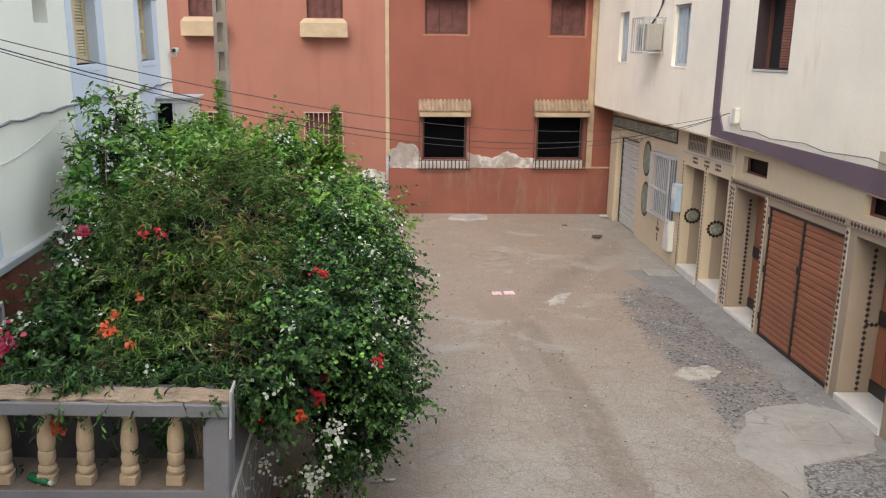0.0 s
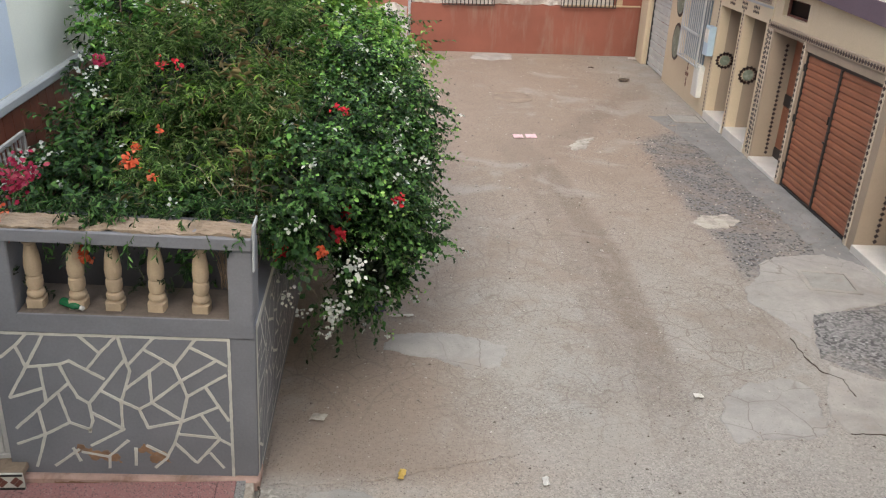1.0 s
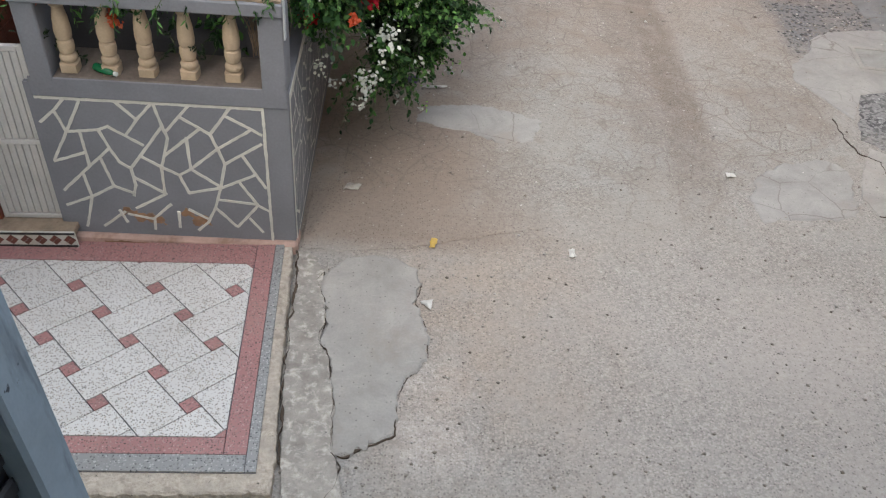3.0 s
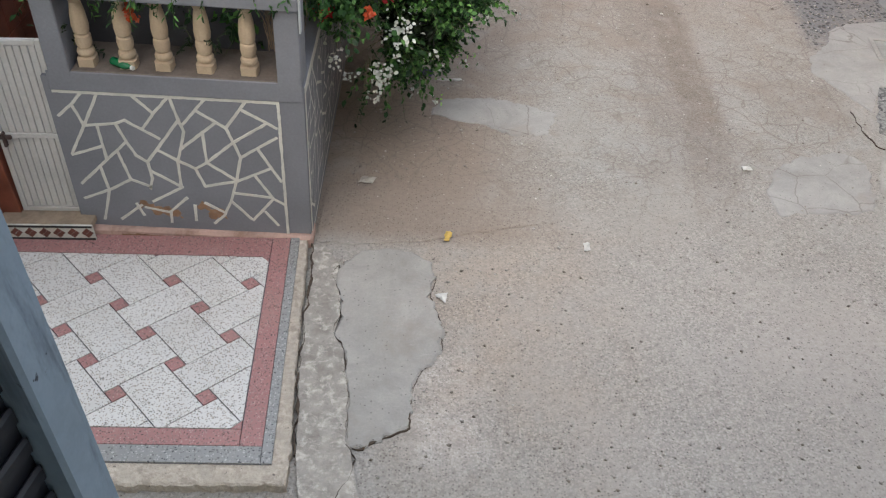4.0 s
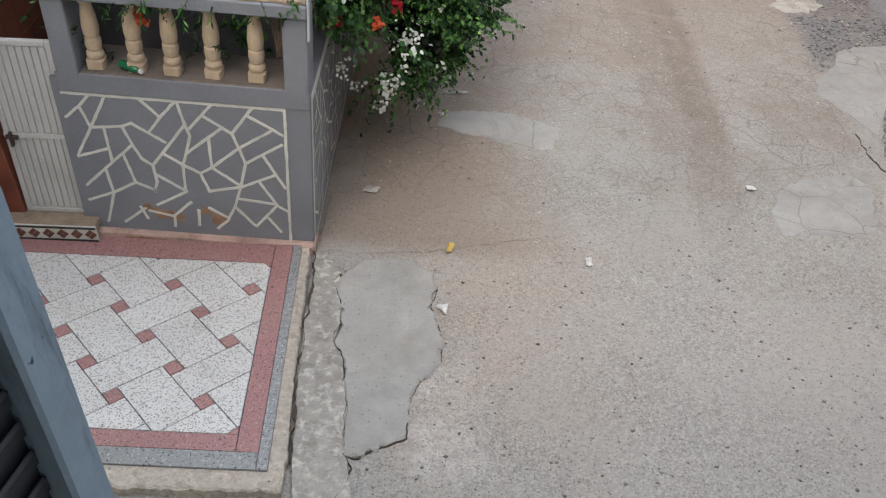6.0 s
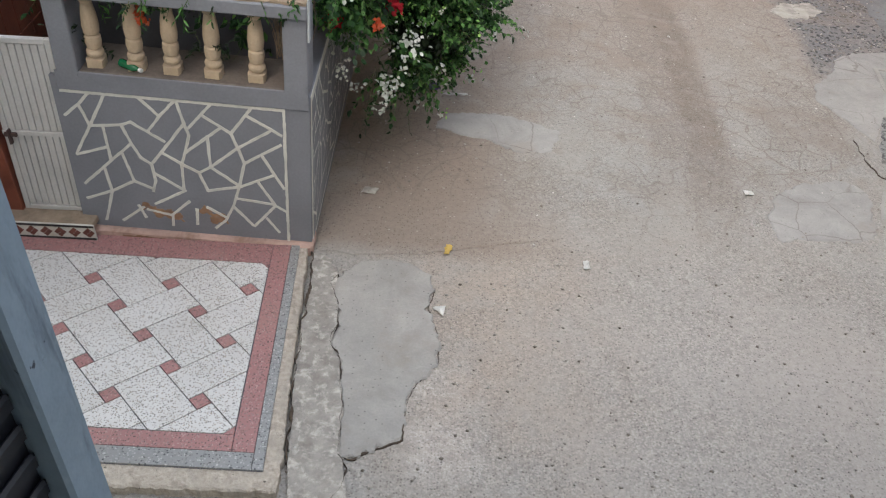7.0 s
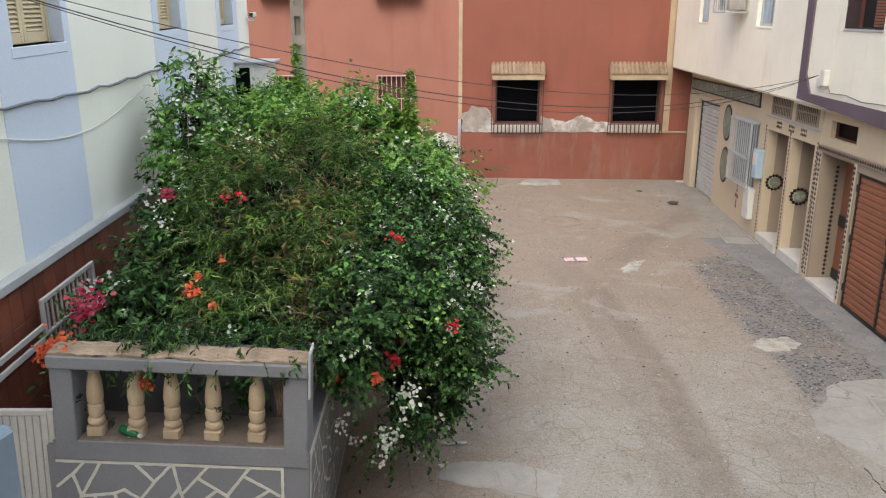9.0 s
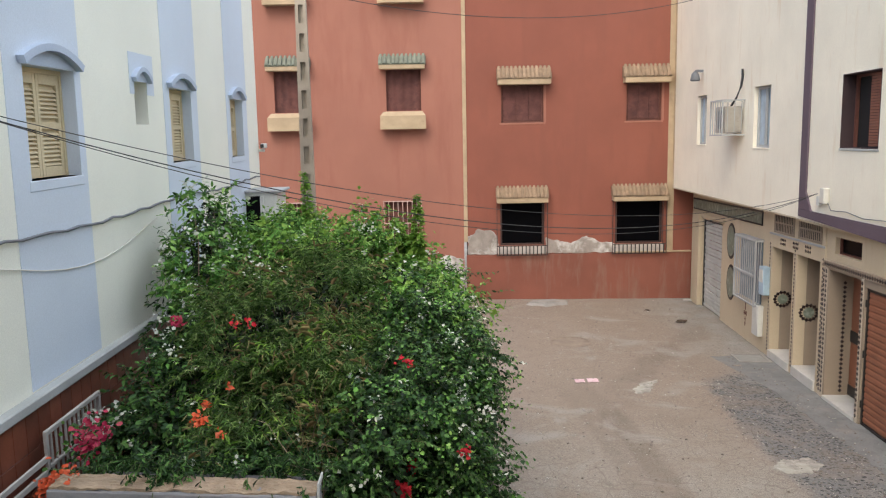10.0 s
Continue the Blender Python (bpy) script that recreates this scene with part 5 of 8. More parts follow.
def build_red_right():
    root = thing("house", (3.5, FY, -0.9), "terracotta house with tiled window canopies and a stained dado", "house")
    low = [(1.62, 2.92, 0.72, 2.06), (5.0, 6.40, 0.72, 2.06)]
    up = [(1.67, 2.89, 4.30, 5.40), (5.28, 6.29, 4.30, 5.40)]
    top = []
    part("wall", slab(fw, [0.66, 9.0], [-1.6, 8.6], low + up + top, 0.0, 0.3), RED_B, root)
    part("room_dark_backing", boxes(((0.9, 0.66, -1.5), (1.0, 9.0, 8.6)), f=fw), DARK_ROOM, root)
    part("dado", slab(fw, [0.62, 7.22], [-1.6, 0.46], [], -0.10, 0.0), RED_DADO, root, "stained red dado wall")
    part("ledge", boxes(((-0.12, 4.98, 0.462), (0.0, 7.22, 0.50)), f=fw, bev=0.008), CREAM_TRIM, root, "cream ledge over the dado")
    part("strip", boxes(((-0.02, 6.50, 0.5), (0.0, 6.70, 8.6)), f=fw, bev=0.006), CREAM_TRIM, root, "ochre painted strip at the corner")
    part("strip", boxes(((-0.03, 0.55, 0.85), (0.0, 0.66, 8.6)), f=fw, bev=0.006), CREAM_TRIM, root, "cream vertical strip between the houses")
    for pts, sd in (([(0.66, 0.47), (0.66, 1.0), (0.98, 1.24), (1.3, 1.18), (1.56, 0.98), (1.56, 0.47)], 1), ([(2.96, 0.47), (2.96, 0.95), (3.35, 0.84), (3.7, 0.78), (4.15, 0.98), (4.55, 0.80), (4.96, 0.75), (4.96, 0.47)], 2)):
        bm = bmesh.new()
        prism(bm, [tuple(p) for p in blob(pts, 0.045, 4, sd, 0.05)], lambda a, b, c: fw(-c, a, b), 0.0, 0.018, 0.008)
        part("bare_plaster", bm, PLASTER_BARE, root, "grey and white patch where the paint has flaked off")
    for a, b, c, e in low:
        win = part("window", boxes(((0.12, a, c), (0.16, a + 0.06, e)), ((0.12, b - 0.06, c), (0.16, b, e)), ((0.12, a + 0.06, e - 0.06), (0.16, b - 0.06, e)), ((0.12, a + 0.06, c), (0.16, b - 0.06, c + 0.05)), f=fw), IRON_BROWN, root, "dark barred window under a tiled canopy")
        part("pane", boxes(((0.17, a, c), (0.175, b, e)), f=fw), GLASS_DARK, win)
        x0, x1 = a - 0.12, b + 0.07
        # guard that stands off the wall, with close bars at its foot
        gr = part("guard", boxes(((-0.2, x0, 0.44), (-0.18, x1, 0.465)), ((-0.2, x0, 0.72), (-0.18, x1, 0.745)), ((-0.2, x0, 2.0), (-0.18, x1, 2.02)),
                                 ((-0.2, x0, 0.465), (-0.18, x0 + 0.02, 2.0)), ((-0.2, x1 - 0.02, 0.465), (-0.18, x1, 2.0)), ((-0.2, x0 + 0.11, 0.745), (-0.185, x0 + 0.125, 2.0)), ((-0.2, x1 - 0.125, 0.745), (-0.185, x1 - 0.11, 2.0)),
                                 ((-0.18, x0, 0.44), (0, x0 + 0.02, 0.46)), ((-0.18, x1 - 0.02, 0.44), (0, x1, 0.46)), ((-0.18, x0, 2.0), (0, x0 + 0.02, 2.02)), ((-0.18, x1 - 0.02, 2.0), (0, x1, 2.02)), f=fw), IRON_BROWN, win, "dark iron window guard")
        me = mesh_of("bar", boxes(((-0.014, -0.014, 0.466), (0.014, 0.014, 0.72))), BLACK_METAL)
        for i in range(13):
            piece("bar", me, Matrix.Translation((x0 + 0.08 + (x1 - x0 - 0.16) * i / 12, FY - 0.19, 0)), gr)
        part("sill", boxes(((-0.05, x0 + 0.03, 0.47), (0.0, x1 - 0.03, 0.70)), f=fw, bev=0.008), SILL_PALE, win, "chalky pale band under the window")
        awning(win, x0 - 0.01, x1 + 0.02, 2.0, 2.45, ROOF_TILE)
    for n, (a, b, c, e) in enumerate(up + top):
        win = part("window", boxes(((0.10, a, c), (0.14, a + 0.05, e)), ((0.10, b - 0.05, c), (0.14, b, e)), ((0.10, a + 0.05, e - 0.05), (0.14, b - 0.05, e)), ((0.10, a + 0.05, c), (0.14, b - 0.05, c + 0.05)), f=fw), SHUTTER_BROWN, root, "dark red-brown closed window under a tiled canopy")
        w = (b - a - 0.1) / 3
        for i in range(3):
            part("panel", boxes(((0.11, a + 0.052 + i * w, c + 0.052), (0.13, a + 0.048 + (i + 1) * w, e - 0.052)), f=fw, bev=0.008), CURTAIN_BROWN, win)
        part("pane", boxes(((0.15, a, c), (0.16, b, e)), f=fw), SHUTTER_BROWN, win)
        part("sill", boxes(((-0.012, a - 0.05, c - 0.05), (0.1, b + 0.05, c)), f=fw, bev=0.004), RED_A, win)
        part("edge", boxes(((-0.006, b, c), (0.0, b + 0.07, e)), f=fw), RED_A, win)
        awning(win, a - 0.13, b + 0.2 if n % 2 == 0 else b + 0.2, e - 0.03, e + 0.46, ROOF_TILE)


build_red_right()


def build_red_left():
    root = thing("house", (-3.0, FY, -0.9), "faded terracotta house with cream window boxes and green tiled canopies", "house")
    low = [(-4.84, -3.80, 0.8, 2.08), (-1.74, -0.72, 0.8, 2.08)]
    up = [(-4.84, -3.92, 4.70, 5.90), (-1.63, -0.63, 4.70, 5.90)]
    top = [(-4.84, -3.92, 8.2, 8.55), (-1.63, -0.63, 8.2, 8.55)]
    part("wall", slab(fw, [-9.0, 0.55], [-1.6, 8.6], low + up + top, 0.0, 0.3), RED_A, root)
    part("room_dark_backing", boxes(((0.9, -9.0, -1.5), (1.0, 0.55, 8.6)), f=fw), DARK_ROOM, root)
    bm = bmesh.new()
    prism(bm, [tuple(p) for p in blob([(-1.6, -1.2), (0.54, -1.2), (0.54, 0.35), (0.0, 0.45), (-0.6, 0.25), (-1.4, 0.15)], 0.08, 2, 3)], lambda a, b, c: fw(-c, a, b), 0.0, 0.012, 0.005)
    part("bare_plaster", bm, PLASTER_BARE, root, "grey damp patch at the foot of the wall")
    for a, b, c, e in low:
        win = part("window", boxes(((0.12, a, c), (0.16, a + 0.06, e)), ((0.12, b - 0.06, c), (0.16, b, e)), ((0.12, a + 0.06, e - 0.06), (0.16, b - 0.06, e)), ((0.12, (a + b) / 2 - 0.03, c), (0.16, (a + b) / 2 + 0.03, e - 0.06)), f=fw), SHUTTER_BROWN, root, "brown window behind pale pink bars")
        part("pane", boxes(((0.17, a, c), (0.18, b, e)), f=fw), SHUTTER_BROWN, win)
        barred(win, a - 0.05, b + 0.05, c - 0.03, e + 0.03, BARS_PINK, 9, 0.08, 3)
    for a, b, c, e in up + top:
        win = part("window", boxes(((0.12, a, c), (0.16, a + 0.05, e)), ((0.12, b - 0.05, c), (0.16, b, e)), ((0.12, a + 0.05, e - 0.05), (0.16, b - 0.05, e)), f=fw), SHUTTER_BROWN, root, "window hung with a faded brown curtain over a cream box sill")
        bm = bmesh.new()
        n = 20
        cols = [[bm.verts.new(fw(0.10 + 0.02 * math.sin(i * 1.3) + 0.015 * noise.noise((i * 0.7, z * 3, a)), a + (b - a) * i / n, z)) for z in np.linspace(c, e, 6)] for i in range(n + 1)]
        for p, q in zip(cols, cols[1:]):
            for k in range(5):
                bm.faces.new([p[k], q[k], q[k + 1], p[k + 1]])
        part("curtain", bm, CURTAIN_BROWN, win, "faded brown cloth", True)
        part("pane", boxes(((0.17, a, c), (0.18, b, e)), f=fw), SHUTTER_BROWN, win)
        bm = bmesh.new()
        lo, hi = c - 0.52, c - 0.02
        v = [bm.verts.new(fw(d, x, z)) for x, s in ((a - 0.17, 1), (b + 0.13, -1)) for d, z, i in ((0, lo, 0), (-0.34, lo, 0), (-0.34, hi - 0.12, 0), (-0.22, hi, 0.1), (0, hi, 0.1)) for x in (x + s * i,)]
        bm.faces.new(v[:5]), bm.faces.new(v[9:4:-1])
        for i in range(5):
            j = (i + 1) % 5
            bm.faces.new([v[i], v[i + 5], v[j + 5], v[j]])
        bmesh.ops.recalc_face_normals(bm, faces=bm.faces)
        part("window_box", bm, CREAM_TRIM, win, "cream cement box under the window")
        if e < 7:
            awning(win, a - 0.19, b + 0.15, e - 0.04, e + 0.36, ROOF_TILE_G)


BARS_PINK = surf("pale_pink_bar_paint", (0.58, 0.42, 0.36), 0.15, 5, 50, 0.7, 0.1)
build_red_left()

# ---- right houses: ground floors follow the sloping street ----
RA = radians(4.5)


def rw(d, u, h):
    """d into the house, u along the front away from the window, h over the street."""
    x = 6.17 + u * math.sin(RA) + d * math.cos(RA)
    y = 9.90 + u * math.cos(RA) - d * math.sin(RA)
    return Vector((x, y, h - SLOPE * y))


def ov(d, u, z):
    """Upper floors: u is y, d into the house."""
    return Vector((6.66 + (u - 24.0) * math.tan(radians(2.0)) + d, u, z - 0.012 * (u - 15.0)))


def diamond_mesh(s):
    bm = bmesh.new()
    prism(bm, [(s, 0), (0, s), (-s, 0), (0, -s)], lambda a, b, c: (-c, a, b), 0, 0.008, 0.003)
    return mesh_of("diamond_tile", bm, DIAMOND)


DIA = diamond_mesh(0.034)
DIA_FAR = diamond_mesh(0.030)


def diamonds(parent, u, h0, h1, step=0.083, me=DIA, d=-0.001):
    n = int((h1 - h0) / step)
    for i in range(n):
        p = rw(d, u, h0 + (i + 0.5) * (h1 - h0) / n)
        piece("diamond_tile", me, Matrix.Translation(p) @ pose(0, 0, 0, 0, 0, -4.5), parent)


def diamonds_row(parent, u0, u1, h, step=0.083, me=DIA, d=-0.001):
    n = int((u1 - u0) / step)
    for i in range(n):
        piece("diamond_tile", me, Matrix.Translation(rw(d, u0 + (i + 0.5) * (u1 - u0) / n, h)) @ pose(0, 0, 0, 0, 0, -4.5), parent)


def rosette(parent, d, u, h, r):
    """Green marble disc ringed by dark tiles on the alcove's far cheek, which faces the street's mouth."""
    f = lambda a, b, c: rw(d + a, u - c, h + b)
    bm = bmesh.new()
    prism(bm, [(r * 0.6 * math.cos(k * math.pi / 10), r * 0.6 * math.sin(k * math.pi / 10)) for k in range(20)], f, 0, 0.008, 0.003)
    disc = part("rosette", bm, GREEN_TILE, parent, "grey-green disc ringed by dark tiles")
    for k in range(14):
        a = 2 * math.pi * k / 14
        cx, cy, s = math.cos(a) * r * 0.92, math.sin(a) * r * 0.85, r * 0.24
        bm = bmesh.new()
        prism(bm, [(cx + s * math.cos(a + q), cy + s * math.sin(a + q)) for q in (0, math.pi / 2, math.pi, 3 * math.pi / 2)], f, 0, 0.010, 0.002)
        part("diamond_tile", bm, DIAMOND, disc)


def alcove(parent, u0, u1, h0, h1, depth, step_label):
    """A recessed entrance: cheeks, ceiling, floor and a step that stands out."""
    part("alcove", slab(rw, [u0 - 0.12, u1 + 0.12], [h0 - 0.3, h1 + 0.12], [(u0, u1, h0, h1)], 0.20, depth), BEIGE_WALL, parent, "plain beige entrance recess")
    part("doorstep", boxes(((-0.03, u0 + 0.004, h0 - 0.4), (depth - 0.01, u1 - 0.004, h0 + 0.012)), f=rw, bev=0.008), WHITE_MARBLE, parent, step_label)


def panelled_door(parent, u0, u1, h0, h1, d):
    door = part("door", boxes(((d, u0, h0), (d + 0.05, u1, h1)), f=rw), BROWN_DOOR, parent, "brown metal door with black ironwork")
    w = (u1 - u0) / 4
    for i in range(4):
        part("panel", boxes(((d - 0.015, u0 + i * w + 0.02, h0 + 0.22), (d, u0 + (i + 1) * w - 0.02, h0 + 0.92)), ((d - 0.015, u0 + i * w + 0.02, h0 + 1.2), (d, u0 + (i + 1) * w - 0.02, h1 - 0.08)), f=rw, bev=0.005), BROWN_DOOR, door)
    for z0, z1 in ((0.02, 0.2), (0.96, 1.16)):
        part("ironwork", boxes(((d - 0.02, u0, h0 + z0), (d, u1, h0 + z1)), f=rw, bev=0.004), BLACK_METAL, door)


def build_right_near():
    root = thing("house", (6.2, 9.9, -0.4), "cream house with a purple band and brown garage door", "house")
    holes = [(-1.42, -0.30, 0.06, 2.20), (0.0, 2.46, -0.3, 2.16), (2.62, 3.88, 0.03, 2.25), (2.70, 3.74, 2.53, 2.82), (-1.5, -0.34, 2.48, 2.74)]
    part("wall", slab(rw, [-14.0, 4.10], [-0.6, 2.33], holes[:3], 0.0, 0.20), BEIGE_WALL, root, "beige rendered ground floor")
    part("wall", slab(rw, [-14.0, 4.10], [2.33, 3.3], holes[3:], 0.02, 0.20), WARM_WALL, root, "yellow cream band over the trim")
    part("trim", boxes(((-0.025, -14.0, 2.285), (0.018, 4.10, 2.395)), f=rw, bev=0.006), BEIGE_WALL, root)
    diamonds_row(root, -0.02, 4.05, 2.34, d=-0.026)
    diamonds_row(root, -1.5, -0.14, 2.34, d=-0.026)
    for u in (-0.08, 2.545, 3.97):
        diamonds(root, u, 0.05, 2.25, d=-0.013)
    diamonds(root, 4.07, 0.05, 2.25, d=-0.013)
    for u in (-0.08, 2.545, 3.97, 4.07):
        part("strip", boxes(((-0.012, u - 0.045, -0.05), (0.0, u + 0.045, 2.28)), f=rw, bev=0.003), STRIP_PALE, root)
    # garage: two leaves with horizontal ribs in a black frame
    gar = part("garage_door", boxes(((0.03, 0.005, -0.02), (0.07, 0.05, 2.15)), ((0.03, 2.41, -0.02), (0.07, 2.455, 2.15)), ((0.03, 0.05, 2.105), (0.07, 2.41, 2.15)), ((0.025, 1.205, 0.0), (0.07, 1.255, 2.105)),
                                    ((0.03, 0.05, -0.02), (0.07, 2.41, 0.015)), f=rw, bev=0.004), BLACK_METAL, root, "closed orange-brown ribbed metal garage door in a black frame")
    for a, b in ((0.052, 1.203), (1.257, 2.408)):
        n = 21
        for i in range(n):
            h = 0.02 + i * 2.08 / n
            bm = bmesh.new()
            hh = 2.08 / n
            prof = [(0.057, 0), (0.054, 0.1 * hh), (0.046, 0.24 * hh), (0.046, 0.72 * hh), (0.057, hh - 0.003)]
            cols = [[bm.verts.new(rw(d, u, h + z)) for d, z in prof] for u in (a, b)]
            for k in range(4):
                bm.faces.new([cols[0][k], cols[1][k], cols[1][k + 1], cols[0][k + 1]])
            bmesh.ops.recalc_face_normals(bm, faces=bm.faces)
            part("rib", bm, BROWN_DOOR, gar)
        part("leaf_back", boxes(((0.064, a, 0.015), (0.075, b, 2.105)), f=rw), BROWN_DOOR, gar)
    part("handle", boxes(((0.01, 1.26, 1.3), (0.045, 1.275, 1.42)), f=rw, bev=0.004), BLACK_METAL, gar, "black door pull")
    part("bolt", boxes(((0.01, 1.21, 1.02), (0.03, 1.29, 1.05)), f=rw, bev=0.004), BLACK_METAL, gar)
    for h in (0.25, 1.05, 1.85):
        for u in (0.0, 2.44):
            part("hinge", boxes(((0.01, u, h), (0.035, u + 0.03, h + 0.12)), f=rw, bev=0.004), BLACK_METAL, gar)
    # entrances
    alcove(root, 2.62, 3.88, 0.03, 2.25, 0.62, "white marble doorstep")
    panelled_door(root, 2.62, 3.88, 0.03, 2.25, 0.42)
    alcove(root, -1.42, -0.30, 0.06, 2.20, 0.75, "white marble doorstep")
    panelled_door(root, -1.42, -0.30, 0.06, 2.20, 0.45)
    for u, hh in ((3.876, 2.15), (-0.304, 2.1)):
        for i in range(25):
            p = rw(0.27, u, 0.12 + i * 0.079)
            if p and 0.12 + i * 0.079 < hh:
                piece("diamond_tile", DIA, Matrix.Translation(p) @ pose(0, 0, 0, 0, 0, 85.5), root)
    for i in range(4):
        piece("diamond_tile", DIA, Matrix.Translation(rw(0.20 + 0.06 * i + 0.09, -0.304, 1.02)) @ pose(0, 0, 0, 0, 0, 85.5), root)
    # fanlight slots over the doors
    for a, b, c, e in holes[3:]:
        win = part("window", boxes(((0.1, a, c), (0.14, b, c + 0.03)), ((0.1, a, e - 0.03), (0.14, b, e)), ((0.1, a, c + 0.03), (0.14, a + 0.03, e - 0.03)), ((0.1, b - 0.03, c + 0.03), (0.14, b, e - 0.03)), f=rw), SHUTTER_BROWN, root, "low dark fanlight over the door")
        part("pane", boxes(((0.145, a, c), (0.155, b, e)), f=rw), GLASS_DARK, win)
    part("room_dark_backing", boxes(((0.95, -14, -0.5), (1.0, 4.1, 3.2)), f=rw), DARK_ROOM, root)
    # upper floor
    big = (12.0, 13.23, 3.74, 4.89)
    part("wall", slab(ov, [-5.0, 14.85], [2.46, 7.0], [big], 0.0, 0.3), CREAM_WALL, root)
    part("soffit", boxes(((0.0, -5.0, 2.42), (1.2, 14.85, 2.452)), f=ov), WARM_WALL, root)
    part("band", boxes(((-0.035, -5.0, 2.41), (-0.001, 14.70, 2.64)), f=lambda d, u, h: ov(d, u, h + (0.034 * (u - 11.6) if h < 2.5 else 0.0))), PURPLE, root, "dull purple painted band under the upper floor")
    part("band", boxes(((-0.035, 14.42, 2.642), (-0.001, 14.70, 7.0)), f=ov, bev=0.006), PURPLE, root, "dull purple vertical strip")
    bm = bmesh.new()
    prism(bm, [(14.418, 2.642), (14.418, 2.95), (14.18, 2.642)], lambda a, b, c: ov(-c, a, b), 0.0, 0.034, 0.002)
    part("band", bm, PURPLE, root)
    a, b, c, e = big
    win = part("window", boxes(((0.2, a, c), (0.25, a + 0.05, e)), ((0.2, b - 0.05, c), (0.25, b, e)), ((0.2, a + 0.05, e - 0.05), (0.25, b - 0.05, e)), f=ov), SHUTTER_BROWN, root, "half-open brown shutter in a deep window")
    part("reveal", slab(ov, [a - 0.002, b + 0.002], [c - 0.002, e + 0.002], [(a + 0.01, b - 0.01, c + 0.01, e - 0.01)], -0.004, 0.27), REVEAL_DARK, win)
    part("pane", boxes(((0.26, a, c), (0.27, b, e)), f=ov), DARK_ROOM, win)
    n = 26
    for i in range(n):
        h = c + 0.03 + i * (e - c - 0.06) / n
        part("slat", boxes(((0.10, a + 0.012, h), (0.125, a + 0.52, h + 0.036)), f=ov, bev=0.006), SHUTTER_RED, win)
    part("sill", boxes(((-0.015, a - 0.02, c - 0.04), (0.2, b + 0.02, c - 0.004)), f=ov, bev=0.006), LEDGE_GREY, win)


STRIP_PALE = surf("pale_cream_strip", (0.55, 0.47, 0.37), 0.1, 3, 50, 0.8, 0.1)
REVEAL_DARK = surf("dark_plum_reveal", (0.045, 0.026, 0.03), 0.2, 2, 40, 0.8, 0.1)
SHUTTER_RED = surf("red_brown_roller_slat", (0.24, 0.10, 0.065), 0.12, 3, 40, 0.6, 0.1)
build_right_near()


